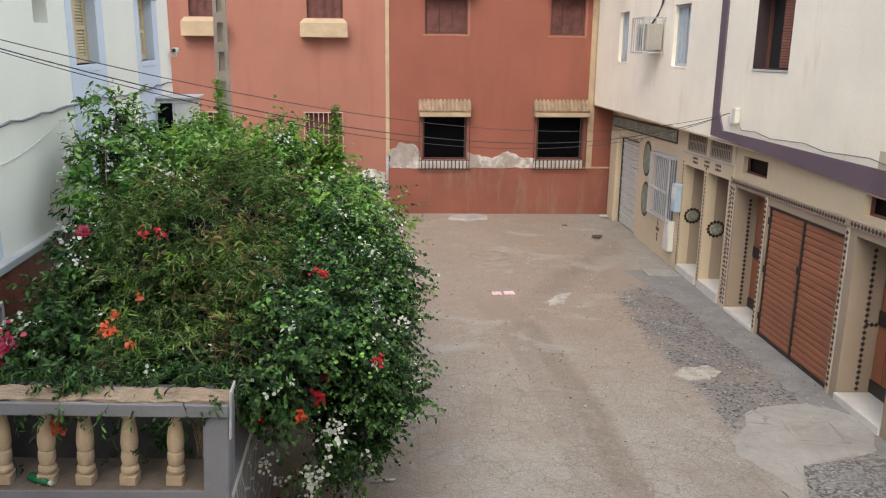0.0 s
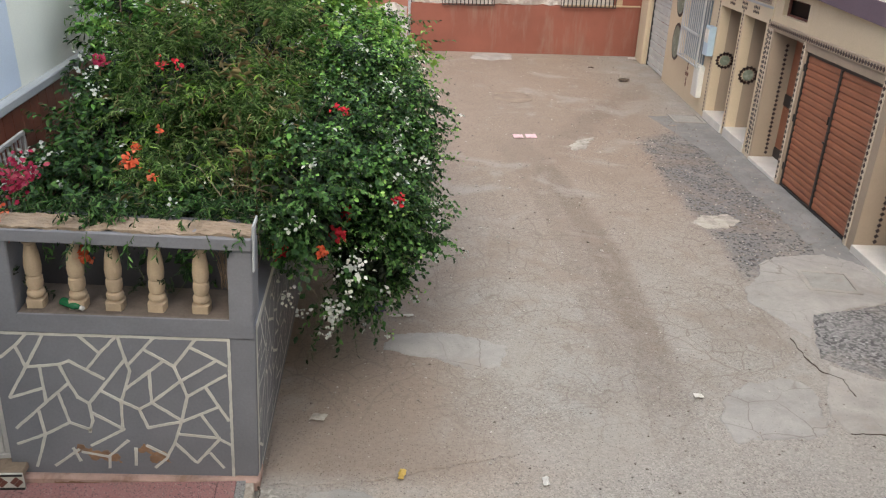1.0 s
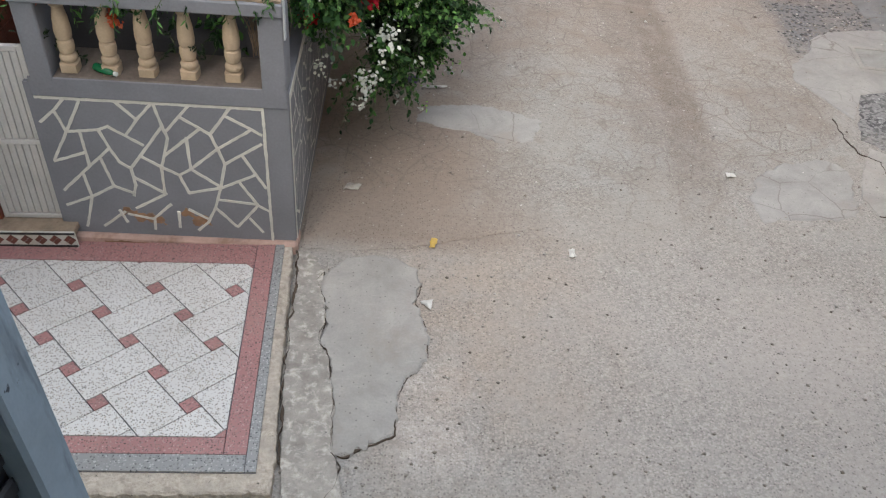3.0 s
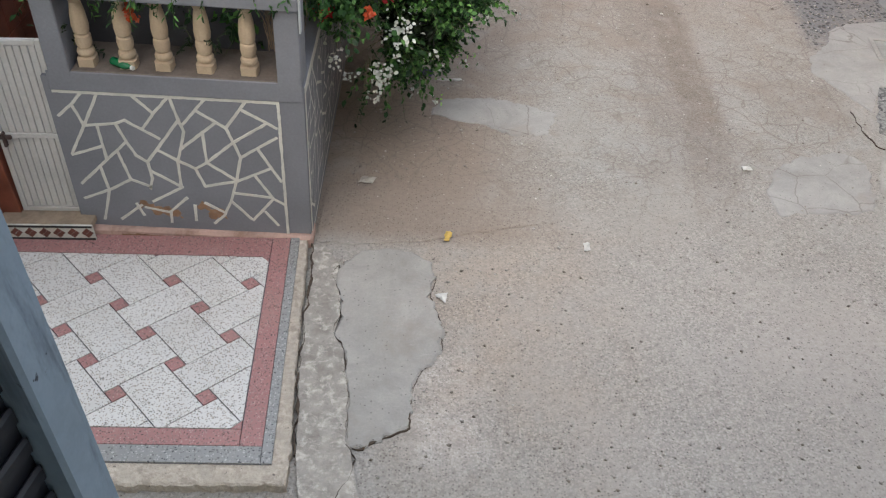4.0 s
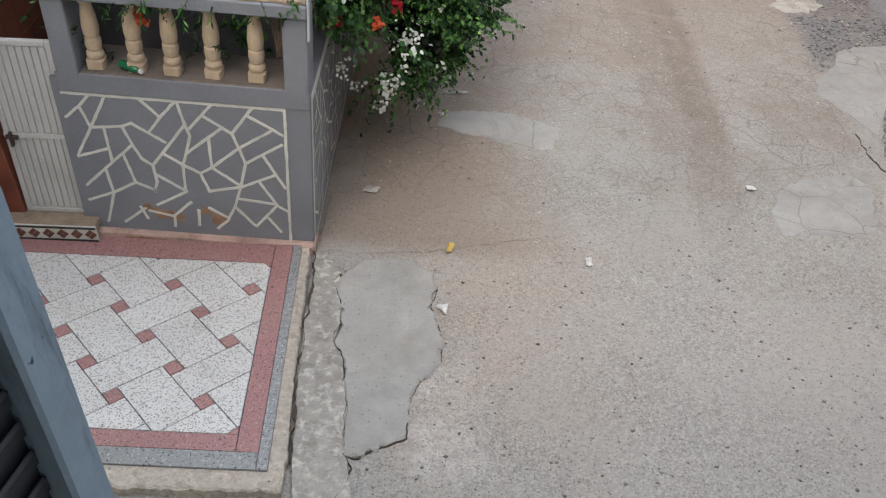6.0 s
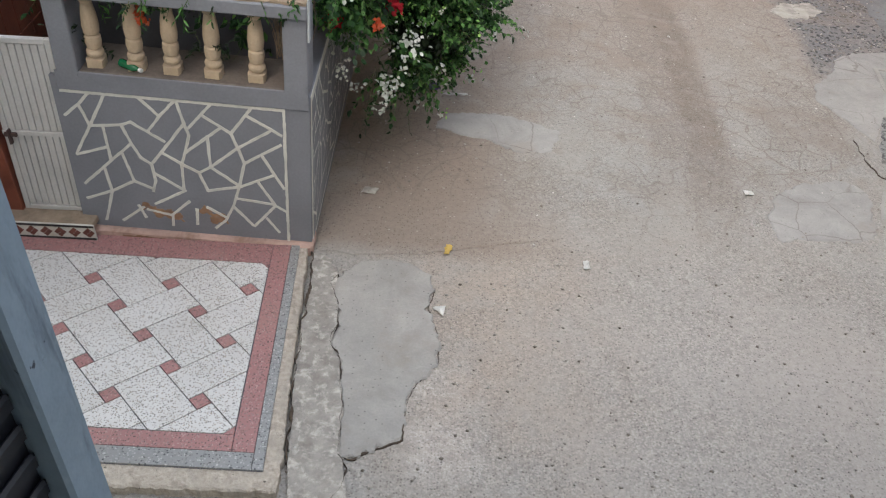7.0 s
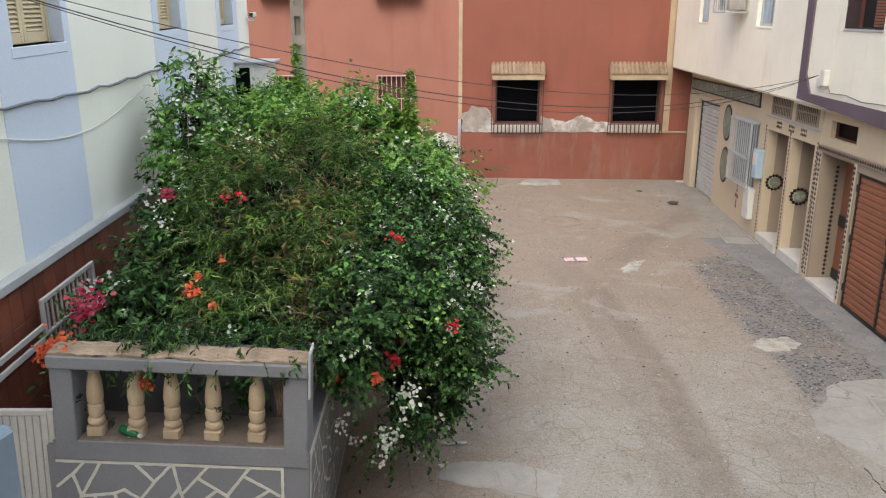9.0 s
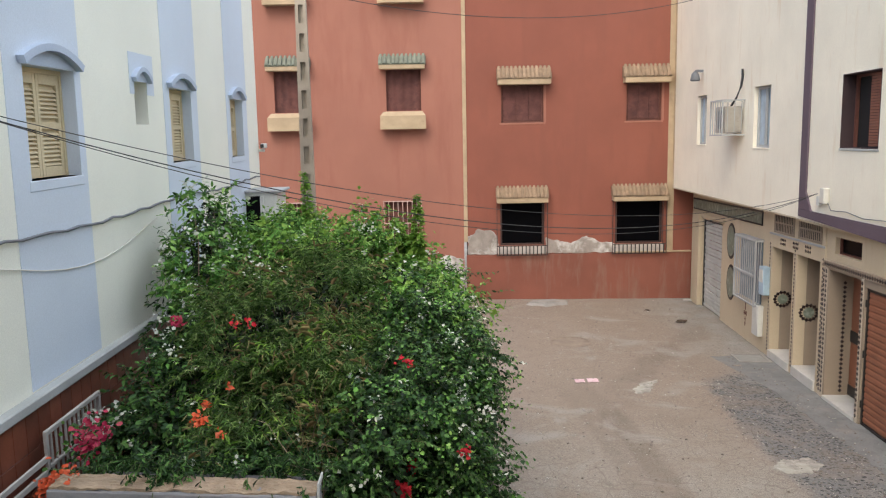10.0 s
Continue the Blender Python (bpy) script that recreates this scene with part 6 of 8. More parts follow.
def build_right_far():
    root = thing("house", (7.0, 19.0, -0.8), "cream house over a beige shop front with two entrance recesses", "house")
    holes = [(4.29, 5.45, 0.16, 2.33), (5.64, 6.88, 0.14, 2.33), (10.82, 12.90, -0.3, 2.48)]
    part("wall", slab(rw, [4.10, 14.6], [-0.6, 3.5], holes, 0.0, 0.20), WARM_WALL, root, "yellow beige rendered ground floor")
    part("room_dark_backing", boxes(((1.2, 4.1, -0.5), (1.25, 14.6, 3.2)), f=rw), DARK_ROOM, root)
    alcove(root, 4.29, 5.45, 0.16, 2.33, 0.9, "white marble doorstep")
    alcove(root, 5.64, 6.88, 0.14, 2.33, 0.9, "white marble doorstep")
    panelled_door(root, 4.29, 5.45, 0.16, 2.33, 0.8)
    panelled_door(root, 5.64, 6.88, 0.14, 2.33, 0.8)
    rosette(root, 0.24, 6.872, 1.22, 0.17)
    rosette(root, 0.26, 5.442, 1.20, 0.17)
    for u in (4.16, 5.545, 7.0):
        diamonds(root, u, 0.1, 2.42, 0.075, DIA_FAR)
    for u in (4.9, 6.25, 5.545):
        diamonds_row(root, u - 0.16, u + 0.16, 2.44, 0.08, DIA_FAR)
        diamonds_row(root, u - 0.16, u + 0.16, 2.52, 0.08, DIA_FAR)
    part("trim", boxes(((-0.02, 4.10, 2.58), (0.0, 7.05, 2.62)), f=rw, bev=0.004), LEDGE_GREY, root)
    # barred vents over the entrances
    for a, b in ((4.25, 5.40), (5.62, 6.80)):
        v = part("vent", boxes(((-0.012, a, 2.64), (0.0, b, 2.68)), ((-0.012, a, 3.0), (0.0, b, 3.04)), ((-0.012, a, 2.68), (0.0, a + 0.04, 3.0)), ((-0.012, b - 0.04, 2.68), (0.0, b, 3.0)), ((-0.014, a + 0.04, 2.83), (0.0, b - 0.04, 2.86)), f=rw, bev=0.003), BEIGE_WALL, root, "dull beige barred vent over the entrance")
        part("vent_back", boxes(((-0.004, a + 0.04, 2.68), (-0.001, b - 0.04, 3.0)), f=rw), DARK_ROOM, v)
        for i in range(12):
            u = a + 0.08 + (b - a - 0.16) * i / 11
            part("bar", boxes(((-0.012, u - 0.02, 2.68), (-0.005, u + 0.02, 3.0)), f=rw), BEIGE_WALL, v)
    # roller shutter
    ro = part("roller_shutter", boxes(((0.04, 10.83, 0.0), (0.10, 10.89, 2.46)), ((0.04, 12.83, 0.0), (0.10, 12.89, 2.46)), ((0.04, 10.89, 2.43), (0.10, 12.83, 2.46)), f=rw), BLACK_METAL, root, "closed galvanised roller shutter")
    for i in range(24):
        h = 0.03 + i * 0.1
        part("slat", boxes(((0.06 + 0.012 * (i % 2), 10.89, h), (0.09, 12.83, h + 0.094)), f=rw, bev=0.012), GALV, ro)
    part("pier", boxes(((-0.10, 12.95, -0.4), (0.0, 13.75, 2.6)), f=rw, bev=0.01), WARM_WALL, root)
    part("lintel", boxes(((-0.05, 10.6, 2.52), (0.0, 12.95, 2.62)), f=rw, bev=0.008), WARM_WALL, root)
    # long green panel with a dark outline
    part("sign_frame", boxes(((-0.02, 7.55, 2.70), (0.0, 14.0, 3.02)), f=rw, bev=0.004), BLACK_METAL, root)
    part("sign_panel", boxes(((-0.028, 7.59, 2.74), (-0.02, 13.96, 2.98)), f=rw, bev=0.003), GREEN_TILE, root, "long grey-green panel over the shop")
    for u, h in ((9.95, 2.14), (9.88, 1.13)):
        bm = bmesh.new()
        for r, hh in ((0.40, 0.014), (0.34, 0.02)):
            prism(bm, [(r * 0.9 * math.cos(k * math.pi / 12), r * 1.1 * math.sin(k * math.pi / 12)) for k in range(24)], lambda a, b, c: rw(-c, u + a, h + b), 0, hh, 0.003)
        ob = part("round_panel", bm, [BLACK_METAL, GREEN_TILE], root, "round green marble panel with a dark rim")
        for k, q in enumerate(ob.data.polygons):
            q.material_index = 1 if k >= len(ob.data.polygons) // 2 else 0
    bm = bmesh.new()
    for du, dh in ((0, 0), (0.09, 0), (-0.09, 0), (0, 0.13), (0, -0.13), (0, 0.24), (0, -0.24)):
        prism(bm, [(8.6 + du + 0.035, 0.6 + dh), (8.6 + du, 0.6 + dh + 0.055), (8.6 + du - 0.035, 0.6 + dh), (8.6 + du, 0.6 + dh - 0.055)], lambda a, b, c: rw(-c, a, b), 0, 0.008, 0.002)
    part("tile_cross", bm, SHUTTER_BROWN, root, "small cross of brown tiles")
    # upper floor
    wins = [(20.74, 21.55, 3.73, 4.96), (16.36, 17.30, 3.70, 4.94)]
    part("wall", slab(ov, [14.85, 24.0], [2.47, 8.2], wins, 0.0, 0.3), CREAM_WALL, root)
    part("soffit", boxes(((0.0, 14.85, 2.44), (1.4, 24.0, 2.467)), f=ov), WARM_WALL, root)
    part("edge", boxes(((-0.012, 23.86, 2.47), (-0.0, 23.99, 8.2)), f=ov, bev=0.004), CREAM_TRIM, root, "ochre painted corner strip")
    for a, b, c, e in wins:
        win = part("window", boxes(((0.08, a, c), (0.12, a + 0.06, e)), ((0.08, b - 0.06, c), (0.12, b, e)), ((0.08, a + 0.06, e - 0.06), (0.12, b - 0.06, e)), ((0.08, a + 0.06, c), (0.12, b - 0.06, c + 0.06)), ((0.08, (a + b) / 2 - 0.03, c + 0.06), (0.12, (a + b) / 2 + 0.03, e - 0.06)), f=ov, bev=0.004), LEDGE_GREY, root, "narrow window closed by a pale blue curtain")
        bm = bmesh.new()
        cols = [[bm.verts.new(ov(0.13 + 0.012 * math.sin(i * 1.9), a + (b - a) * i / 24, z)) for z in (c, e)] for i in range(25)]
        for p, q in zip(cols, cols[1:]):
            bm.faces.new([p[0], q[0], q[1], p[1]])
        part("curtain", bm, CURTAIN_BLUE, win, "pale blue curtain", True)
        part("pane", boxes(((0.16, a, c), (0.17, b, e)), f=ov), DARK_ROOM, win)
        part("sill", boxes(((-0.012, a - 0.02, c - 0.035), (0.08, b + 0.02, c)), f=ov, bev=0.004), CREAM_WALL, win)


build_right_far()


PANE_BLUE = surf("slate_blue_window", (0.13, 0.17, 0.22), 0.2, 3, 40, 0.5, 0.1)


def build_window_cage():
    root = thing("window_cage", rw(-0.3, 8.5, 0.8), "pale grey barred window cage standing off the shop wall", "window guard")
    u0, u1, h0, h1, o = 7.42, 9.05, 0.95, 2.40, 0.18
    part("frame", boxes(((-o, u0, h0), (-o + 0.03, u1, h0 + 0.04)), ((-o, u0, h1 - 0.04), (-o + 0.03, u1, h1)), ((-o, u0, h0 + 0.04), (-o + 0.03, u0 + 0.04, h1 - 0.04)), ((-o, u1 - 0.04, h0 + 0.04), (-o + 0.03, u1, h1 - 0.04)),
                        ((-o, u0 + 0.04, 1.58), (-o + 0.03, u1 - 0.04, 1.64)), ((-o + 0.03, u0, h0), (-0.002, u0 + 0.03, h0 + 0.04)), ((-o + 0.03, u0, h1 - 0.04), (-0.002, u0 + 0.03, h1)), ((-o + 0.03, u1 - 0.03, h0), (-0.002, u1, h0 + 0.04)), ((-o + 0.03, u1 - 0.03, h1 - 0.04), (-0.002, u1, h1)), f=rw, bev=0.004), LEDGE_GREY, root)
    for i in range(11):
        u = u0 + 0.09 + (u1 - u0 - 0.18) * i / 10
        part("bar", boxes(((-o + 0.005, u - 0.014, h0 + 0.04), (-o + 0.022, u + 0.014, h1 - 0.04)), f=rw), LEDGE_GREY, root)
    for i in range(2):
        d = -o + 0.06 + i * 0.05
        part("bar", boxes(((d, u0 + 0.004, h0 + 0.04), (d + 0.016, u0 + 0.02, h1 - 0.04)), f=rw), LEDGE_GREY, root)
    part("top", boxes(((-o, u0, h1), (-0.002, u1, h1 + 0.015)), f=rw), LEDGE_GREY, root)
    part("pane", boxes(((-0.03, u0 + 0.05, h0 + 0.05), (-0.002, u1 - 0.05, h1 - 0.05)), f=rw), PANE_BLUE, root, "slate blue window behind the bars")


build_window_cage()


def wall_box(name, f, d, u, h, su, sh, sd, mat, label, cat, window=True):
    root = thing(name, f(d, u, h), label, cat)
    body = part("case", boxes(((d - sd, u - su / 2, h - sh / 2), (d - 0.001, u + su / 2, h + sh / 2)), f=f, bev=0.012), mat, root)
    if window:
        part("lid", boxes(((d - sd - 0.012, u - su * 0.4, h - sh * 0.05), (d - sd, u + su * 0.4, h + sh * 0.4)), f=f, bev=0.004), PLASTIC_WHITE, body)
    return root


wall_box("electric_meter", rw, 0.0, 7.10, 1.58, 0.30, 0.60, 0.14, PLASTIC_BLUE, "pale blue electricity meter box on the shop wall", "meter box")
wall_box("meter_box", rw, 0.0, 7.50, 0.66, 0.42, 0.68, 0.12, PLASTIC_WHITE, "white utility box low on the shop wall", "utility box")
wall_box("junction_box", ov, -0.003, 13.60, 2.95, 0.16, 0.26, 0.10, CABLE_WHITE, "small white cable junction box on the cream wall", "junction box", False)
wall_box("junction_box", ov, -0.003, 13.82, 2.85, 0.10, 0.16, 0.07, PLASTIC_WHITE, "grey junction box beside the purple strip", "junction box", False)


AC_CASE = surf("grimy_beige_casing", (0.40, 0.37, 0.32), 0.12, 4, 50, 0.55, 0.1, stain=(0.22, 0.19, 0.16), stain_at=0.52, stain_scale=4)


def build_ac():
    root = thing("air_conditioner", ov(-0.25, 18.3, 3.95), "old air conditioner in a pale metal cage on the cream wall", "air conditioner")
    a, b, c, e, o = 17.84, 18.72, 3.95, 4.72, 0.5
    part("case", boxes(((-0.40, a + 0.08, c + 0.06), (-0.05, b - 0.10, e - 0.14)), f=ov, bev=0.015), AC_CASE, root)
    bm = bmesh.new()
    f = lambda p, q, r: ov(-0.402 - r, (a + b) / 2 + p, (c + e) / 2 - 0.04 + q)
    prism(bm, [(0.21 * math.cos(k * math.pi / 10), 0.21 * math.sin(k * math.pi / 10)) for k in range(20)], f, 0, 0.012, 0.004)
    part("fan_grille", bm, CABLE_GREY, root, "dark round fan grille")
    t = 0.03
    fr = [((-o, a, c), (-o + t, b, c + t)), ((-o, a, e - t), (-o + t, b, e)), ((-o, a, c + t), (-o + t, a + t, e - t)), ((-o, b - t, c + t), (-o + t, b, e - t)),
          ((-o + t, a, c), (0, a + t, c + t)), ((-o + t, b - t, c), (0, b, c + t)), ((-o + t, a, e - t), (0, a + t, e)), ((-o + t, b - t, e - t), (0, b, e))]
    for q in fr:
        part("cage_rail", boxes(q, f=ov, bev=0.003), LEDGE_GREY, root)
    for i in range(4):
        u = a + (b - a) * (i + 1) / 5
        part("bar", boxes(((-o + 0.008, u - 0.01, c + t), (-o + 0.022, u + 0.01, e - t)), f=ov), LEDGE_GREY, root)
    for i in range(3):
        d = -o + 0.12 + i * 0.15
        part("bar", boxes(((d, a + 0.005, c + t), (d + 0.015, a + 0.02, e - t)), f=ov), LEDGE_GREY, root)
    bm = bmesh.new()
    tube(bm, [ov(-0.25, 18.2, 4.5), ov(-0.12, 18.1, 4.75), ov(-0.04, 18.05, 5.0), ov(-0.03, 18.0, 5.2), ov(-0.05, 17.95, 5.36)], 0.025)
    part("hose", bm, CABLE_BLACK, root, "dark pipe going up the wall", True)


build_ac()


def build_siren():
    root = thing("wall_lamp", ov(0, 21.15, 5.5), "small dark lamp bracket on the cream wall", "wall lamp")
    part("bracket", boxes(((-0.2, 21.1, 5.54), (-0.001, 21.16, 5.60)), f=ov, bev=0.006), CABLE_GREY, root)
    bm = bmesh.new()
    lathe(bm, [(0.02, 0.12), (0.09, 0.05), (0.12, -0.1), (0.10, -0.13)], ov(-0.2, 21.13, 5.45), 12)
    part("shade", bm, CABLE_GREY, root, "dull grey shade", True)


build_siren()


def build_camera_box():
    root = thing("security_camera", (LX + 0.02, 15.2, 3.9), "white security camera on the corner of the ivory house", "security camera")
    part("bracket", boxes(((LX, 15.18, 3.82), (LX + 0.12, 15.22, 3.87)), bev=0.005), PLASTIC_WHITE, root)
    part("case", boxes(((LX + 0.06, 15.10, 3.88), (LX + 0.14, 15.35, 3.97)), bev=0.015), PLASTIC_WHITE, root)
    part("lens_hood", boxes(((LX + 0.07, 15.06, 3.89), (LX + 0.13, 15.10, 3.96)), bev=0.008), BLACK_METAL, root)


build_camera_box()


def build_bay():
    """White framed box window beyond the house corner."""
    root = thing("bay_window", (-3.35, 14.2, 2.2), "white framed box window with dark glass on the house corner", "bay window")
    x0, x1, y0, y1, z0, z1 = LX, LX + 0.55, 14.0, 14.75, 2.18, 3.16
    part("frame", boxes(((x0 + 0.002, y0, z0), (x1, y1, z0 + 0.06)), ((x0 + 0.002, y0, z1 - 0.06), (x1, y1, z1)), ((x1 - 0.06, y0, z0 + 0.06), (x1, y0 + 0.06, z1 - 0.06)), ((x1 - 0.06, y1 - 0.06, z0 + 0.06), (x1, y1, z1 - 0.06)), ((x0 + 0.25, y0, z0 + 0.06), (x0 + 0.31, y0 + 0.06, z1 - 0.06)), bev=0.006), PLASTIC_WHITE, root)
    part("pane", boxes(((x0 + 0.004, y0 + 0.02, z0 + 0.06), (x0 + 0.31, y0 + 0.03, z1 - 0.06))), GLASS_DARK, root)
    part("panel", boxes(((x0 + 0.311, y0 + 0.01, z0 + 0.06), (x1 - 0.06, y0 + 0.03, z1 - 0.06)), ((x1 - 0.03, y0 + 0.061, z0 + 0.06), (x1 - 0.01, y1 - 0.061, z1 - 0.06))), PLASTIC_WHITE, root)
    part("roof", boxes(((x0 + 0.002, y0 - 0.06, z1), (x1 + 0.08, y1, z1 + 0.04)), bev=0.008), LEDGE_GREY, root)


build_bay()


# ---- pole and wires ----
def build_pole():
    root = thing("utility_pole", (-2.83, 17.0, -0.7), "grey concrete utility pole with recessed panels", "utility pole")
    bm = bmesh.new()
    zs = list(np.arange(-0.9, 9.2, 0.1))
    wx = lambda z: 0.165 - 0.0075 * (z + 0.7)
    slots = [0.15 + i * 0.56 for i in range(16)]
    v = slab(lambda d, u, h: Vector((-2.83 + u * wx(h) - 0.0018 * (h - 3), 16.9 + d, h)), [-1, 1], [-0.9, 9.2], [(-0.42, 0.42, s, s + 0.36) for s in slots], 0.0, 0.09)
    part("web_face", v, CONCRETE_POLE, root)
    part("core", boxes(((-2.83 - 0.1, 16.992, -0.9), (-2.83 + 0.1, 17.05, 9.2)), f=lambda x, y, z: Vector((-2.83 + (x + 2.83) * wx(z) / 0.165 * 1.55 - 0.0018 * (z - 3), y, z)), bev=0.0), CONCRETE_POLE, root)


build_pole()


def wire(pts, r, mat, label):
    bm = bmesh.new()
    tube(bm, pts, r, 6)
    ob = part("cable", bm, mat, smooth=True)
    tagged(ob, label, "cable", "overhead cables")


HUB = ov(-0.11, 13.72, 2.98)
wire(sag((LX + 0.05, 5.6, 4.42), HUB, 0.55, 30), 0.0038, CABLE_BLACK, "thin black overhead cable across the street")
wire(sag((LX + 0.05, 5.6, 4.40), HUB, 0.70, 30), 0.005, CABLE_BLACK, "black overhead cable across the street")
wire(sag((LX + 0.05, 5.6, 4.40), HUB, 0.77, 30), 0.0038, CABLE_BLACK, "thin black overhead cable across the street")
wire(sag((-2.83, 16.88, 6.95), ov(-0.02, 22.0, 7.45), 0.5, 24), 0.008, CABLE_BLACK, "dark overhead cable from the pole")
wire([ov(-0.02, 13.55, 2.85)] + [ov(-0.02, 13.4 - i * 0.55, 2.72 + 0.03 * math.sin(i * 2.1)) for i in range(24)], 0.007, CABLE_GREY, "thin grey cable clipped along the cream wall")
wire([lw(-0.03, 0.5 + i * 0.26, 3.385 + 0.02 * math.sin(i * 0.37) - 0.03 * abs(math.sin(i * 1.15))) for i in range(57)], 0.013, CABLE_GREY, "grey cable clipped along the ivory wall")
wire([lw(-0.02, 2.0 + i * 0.4, 3.22 - 0.24 * math.sin(math.pi * min(1.0, max(0.0, (i - 10.2) / 8.6)))) for i in range(20)], 0.006, CABLE_WHITE, "thin white cable sagging along the ivory wall")

# ---- own house, window and shutter at the camera ----
def build_own_house():
    f = lambda d, u, h: Vector((u, -0.18 - d, h))
    bm = slab(f, [LX, 9.0], [-0.5, 5.7], [(-0.50, 0.80, 3.15, 5.2)], 0.0, 0.3)
    structure("wall_south", bm, LEFT_CREAM, "ivory rendered wall of the house behind the window", "wall")
    structure("wall_room", boxes(((LX, -4.0, -0.5), (9.0, -3.9, 5.6)), ((LX, -3.9, 3.0), (9.0, -0.48, 3.05)), ((LX, -3.9, 5.6), (9.0, -0.48, 5.65))), LEFT_CREAM, "plain room behind the open window", "wall")
    root = thing("window_shutter", (-0.46, -0.15, 3.0), "open grey-blue painted louvred window shutter", "shutter")
    m = pose(-0.352, 0.535, 0, 0, 0, -12.0)
    g = lambda x, y, z: m @ Vector((x + 0.03 * (z - 3.65), y, z))
    z0, z1 = 3.0, 3.93
    for z in (3.2, 3.7):
        part("hinge", boxes(((-0.50, -0.19, z), (-0.43, -0.11, z + 0.06)), bev=0.004), IRON_BROWN, root)
    part("stile", boxes(((-0.035, -0.046, z0), (0.0, 0.0, z1)), f=g, bev=0.004), SHUTTER_BLUE, root, "worn grey-blue stile")
    part("stile", boxes(((-0.035, -0.66, z0), (0.0, -0.58, z1)), f=g, bev=0.004), SHUTTER_BLUE, root)
    part("rail", boxes(((-0.035, -0.58, z0), (0.0, -0.046, z0 + 0.1)), ((-0.035, -0.58, z1 - 0.03), (0.0, -0.046, z1)), f=g, bev=0.004), SHUTTER_BLUE, root)
    # back and slats wear the shadow colour, not the shutter's grey-blue
    part("back", boxes(((-0.034, -0.58, z0 + 0.1), (-0.028, -0.046, z1 - 0.03)), f=g), LOUVRE_SHADE, root)
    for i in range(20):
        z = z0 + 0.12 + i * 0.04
        part("slat", boxes(((-0.027, -0.58, z), (-0.020, -0.046, z + 0.02)), f=g, bev=0.003), LOUVRE_SHADE, root)


build_own_house()


# ---- shrubs ----
rng = np.random.default_rng(7)


def raw_mesh(name, verts, faces, material, parent, label="", smooth=False, kind=""):
    me = bpy.data.meshes.new(name)
    me.vertices.add(len(verts))
    me.vertices.foreach_set("co", np.asarray(verts, np.float32).ravel())
    k = faces.shape[1]
    me.loops.add(faces.size)
    me.loops.foreach_set("vertex_index", faces.astype(np.int32).ravel())
    me.polygons.add(len(faces))
    me.polygons.foreach_set("loop_start", np.arange(0, faces.size, k, dtype=np.int32))
    me.polygons.foreach_set("loop_total", np.full(len(faces), k, np.int32))
    me.update(calc_edges=True)
    me.materials.append(material)
    ob = new(name, me)
    ob.parent = parent
    ob.matrix_parent_inverse = ORIGIN[parent].inverted()
    return tagged(ob, label, kind=kind)


def leaf_mesh(pos, ax, nrm, L, aspect, r, curl=0.25):
    """Folded leaves of six corners: base, two edges, tip."""
    n = len(pos)
    nrm = nrm / (np.linalg.norm(nrm, axis=1, keepdims=True) + 1e-9)
    ax = ax - nrm * (ax * nrm).sum(1, keepdims=True)
    ax /= np.linalg.norm(ax, axis=1, keepdims=True) + 1e-9
    sd = np.cross(nrm, ax)
    W = L * aspect * r.uniform(0.8, 1.2, (n, 1))
    lift = nrm * L * curl * r.uniform(-0.3, 1, (n, 1))
    tip = pos + ax * L - nrm * L * r.uniform(-0.05, 0.3, (n, 1))
    p = [pos, pos + ax * L * 0.35 + sd * W * 0.5 + lift * 0.5, pos + ax * L * 0.72 + sd * W * 0.36 + lift * 0.4, tip, pos + ax * L * 0.72 - sd * W * 0.36 + lift * 0.4, pos + ax * L * 0.35 - sd * W * 0.5 + lift * 0.5]
    verts = np.stack(p, 1).reshape(-1, 3)
    i = np.arange(n)[:, None] * 6
    return verts, np.concatenate([i + np.array([[0, 1, 2, 3]]), i + np.array([[0, 3, 4, 5]])], 0)


def leaves(pos, out, size, aspect, r, droop=0.2, curl=0.25):
    n = len(pos)
    nrm = out + r.normal(0, 0.6, (n, 3)) + np.array([0, 0, 0.35])
    ax = r.normal(0, 1, (n, 3)) + out * 0.5 - np.array([0, 0, droop * 2])
    return leaf_mesh(pos, ax, nrm, size * r.uniform(0.6, 1.25, (n, 1)), aspect, r, curl)


def inside(p):
    """Keeps clear of the house wall, the planter's walls and rail, the gate and the ground."""
    ok = (p[:, 0] > LX + 0.08) & (p[:, 2] > 0.12 - SLOPE * p[:, 1])
    wall = (p[:, 0] > -1.30) & (p[:, 0] < -0.92) & (p[:, 2] < 1.42) & (p[:, 1] < 9.7)
    side = (p[:, 0] < -0.52) & (p[:, 2] < 1.22) & (p[:, 1] < 7.0)
    front = (p[:, 1] < 5.42) & (p[:, 2] < 1.93) & (p[:, 0] < -1.0)
    low = (p[:, 0] < -0.95) & (p[:, 2] < 1.05)
    return ok & ~wall & ~front & ~low & ~side


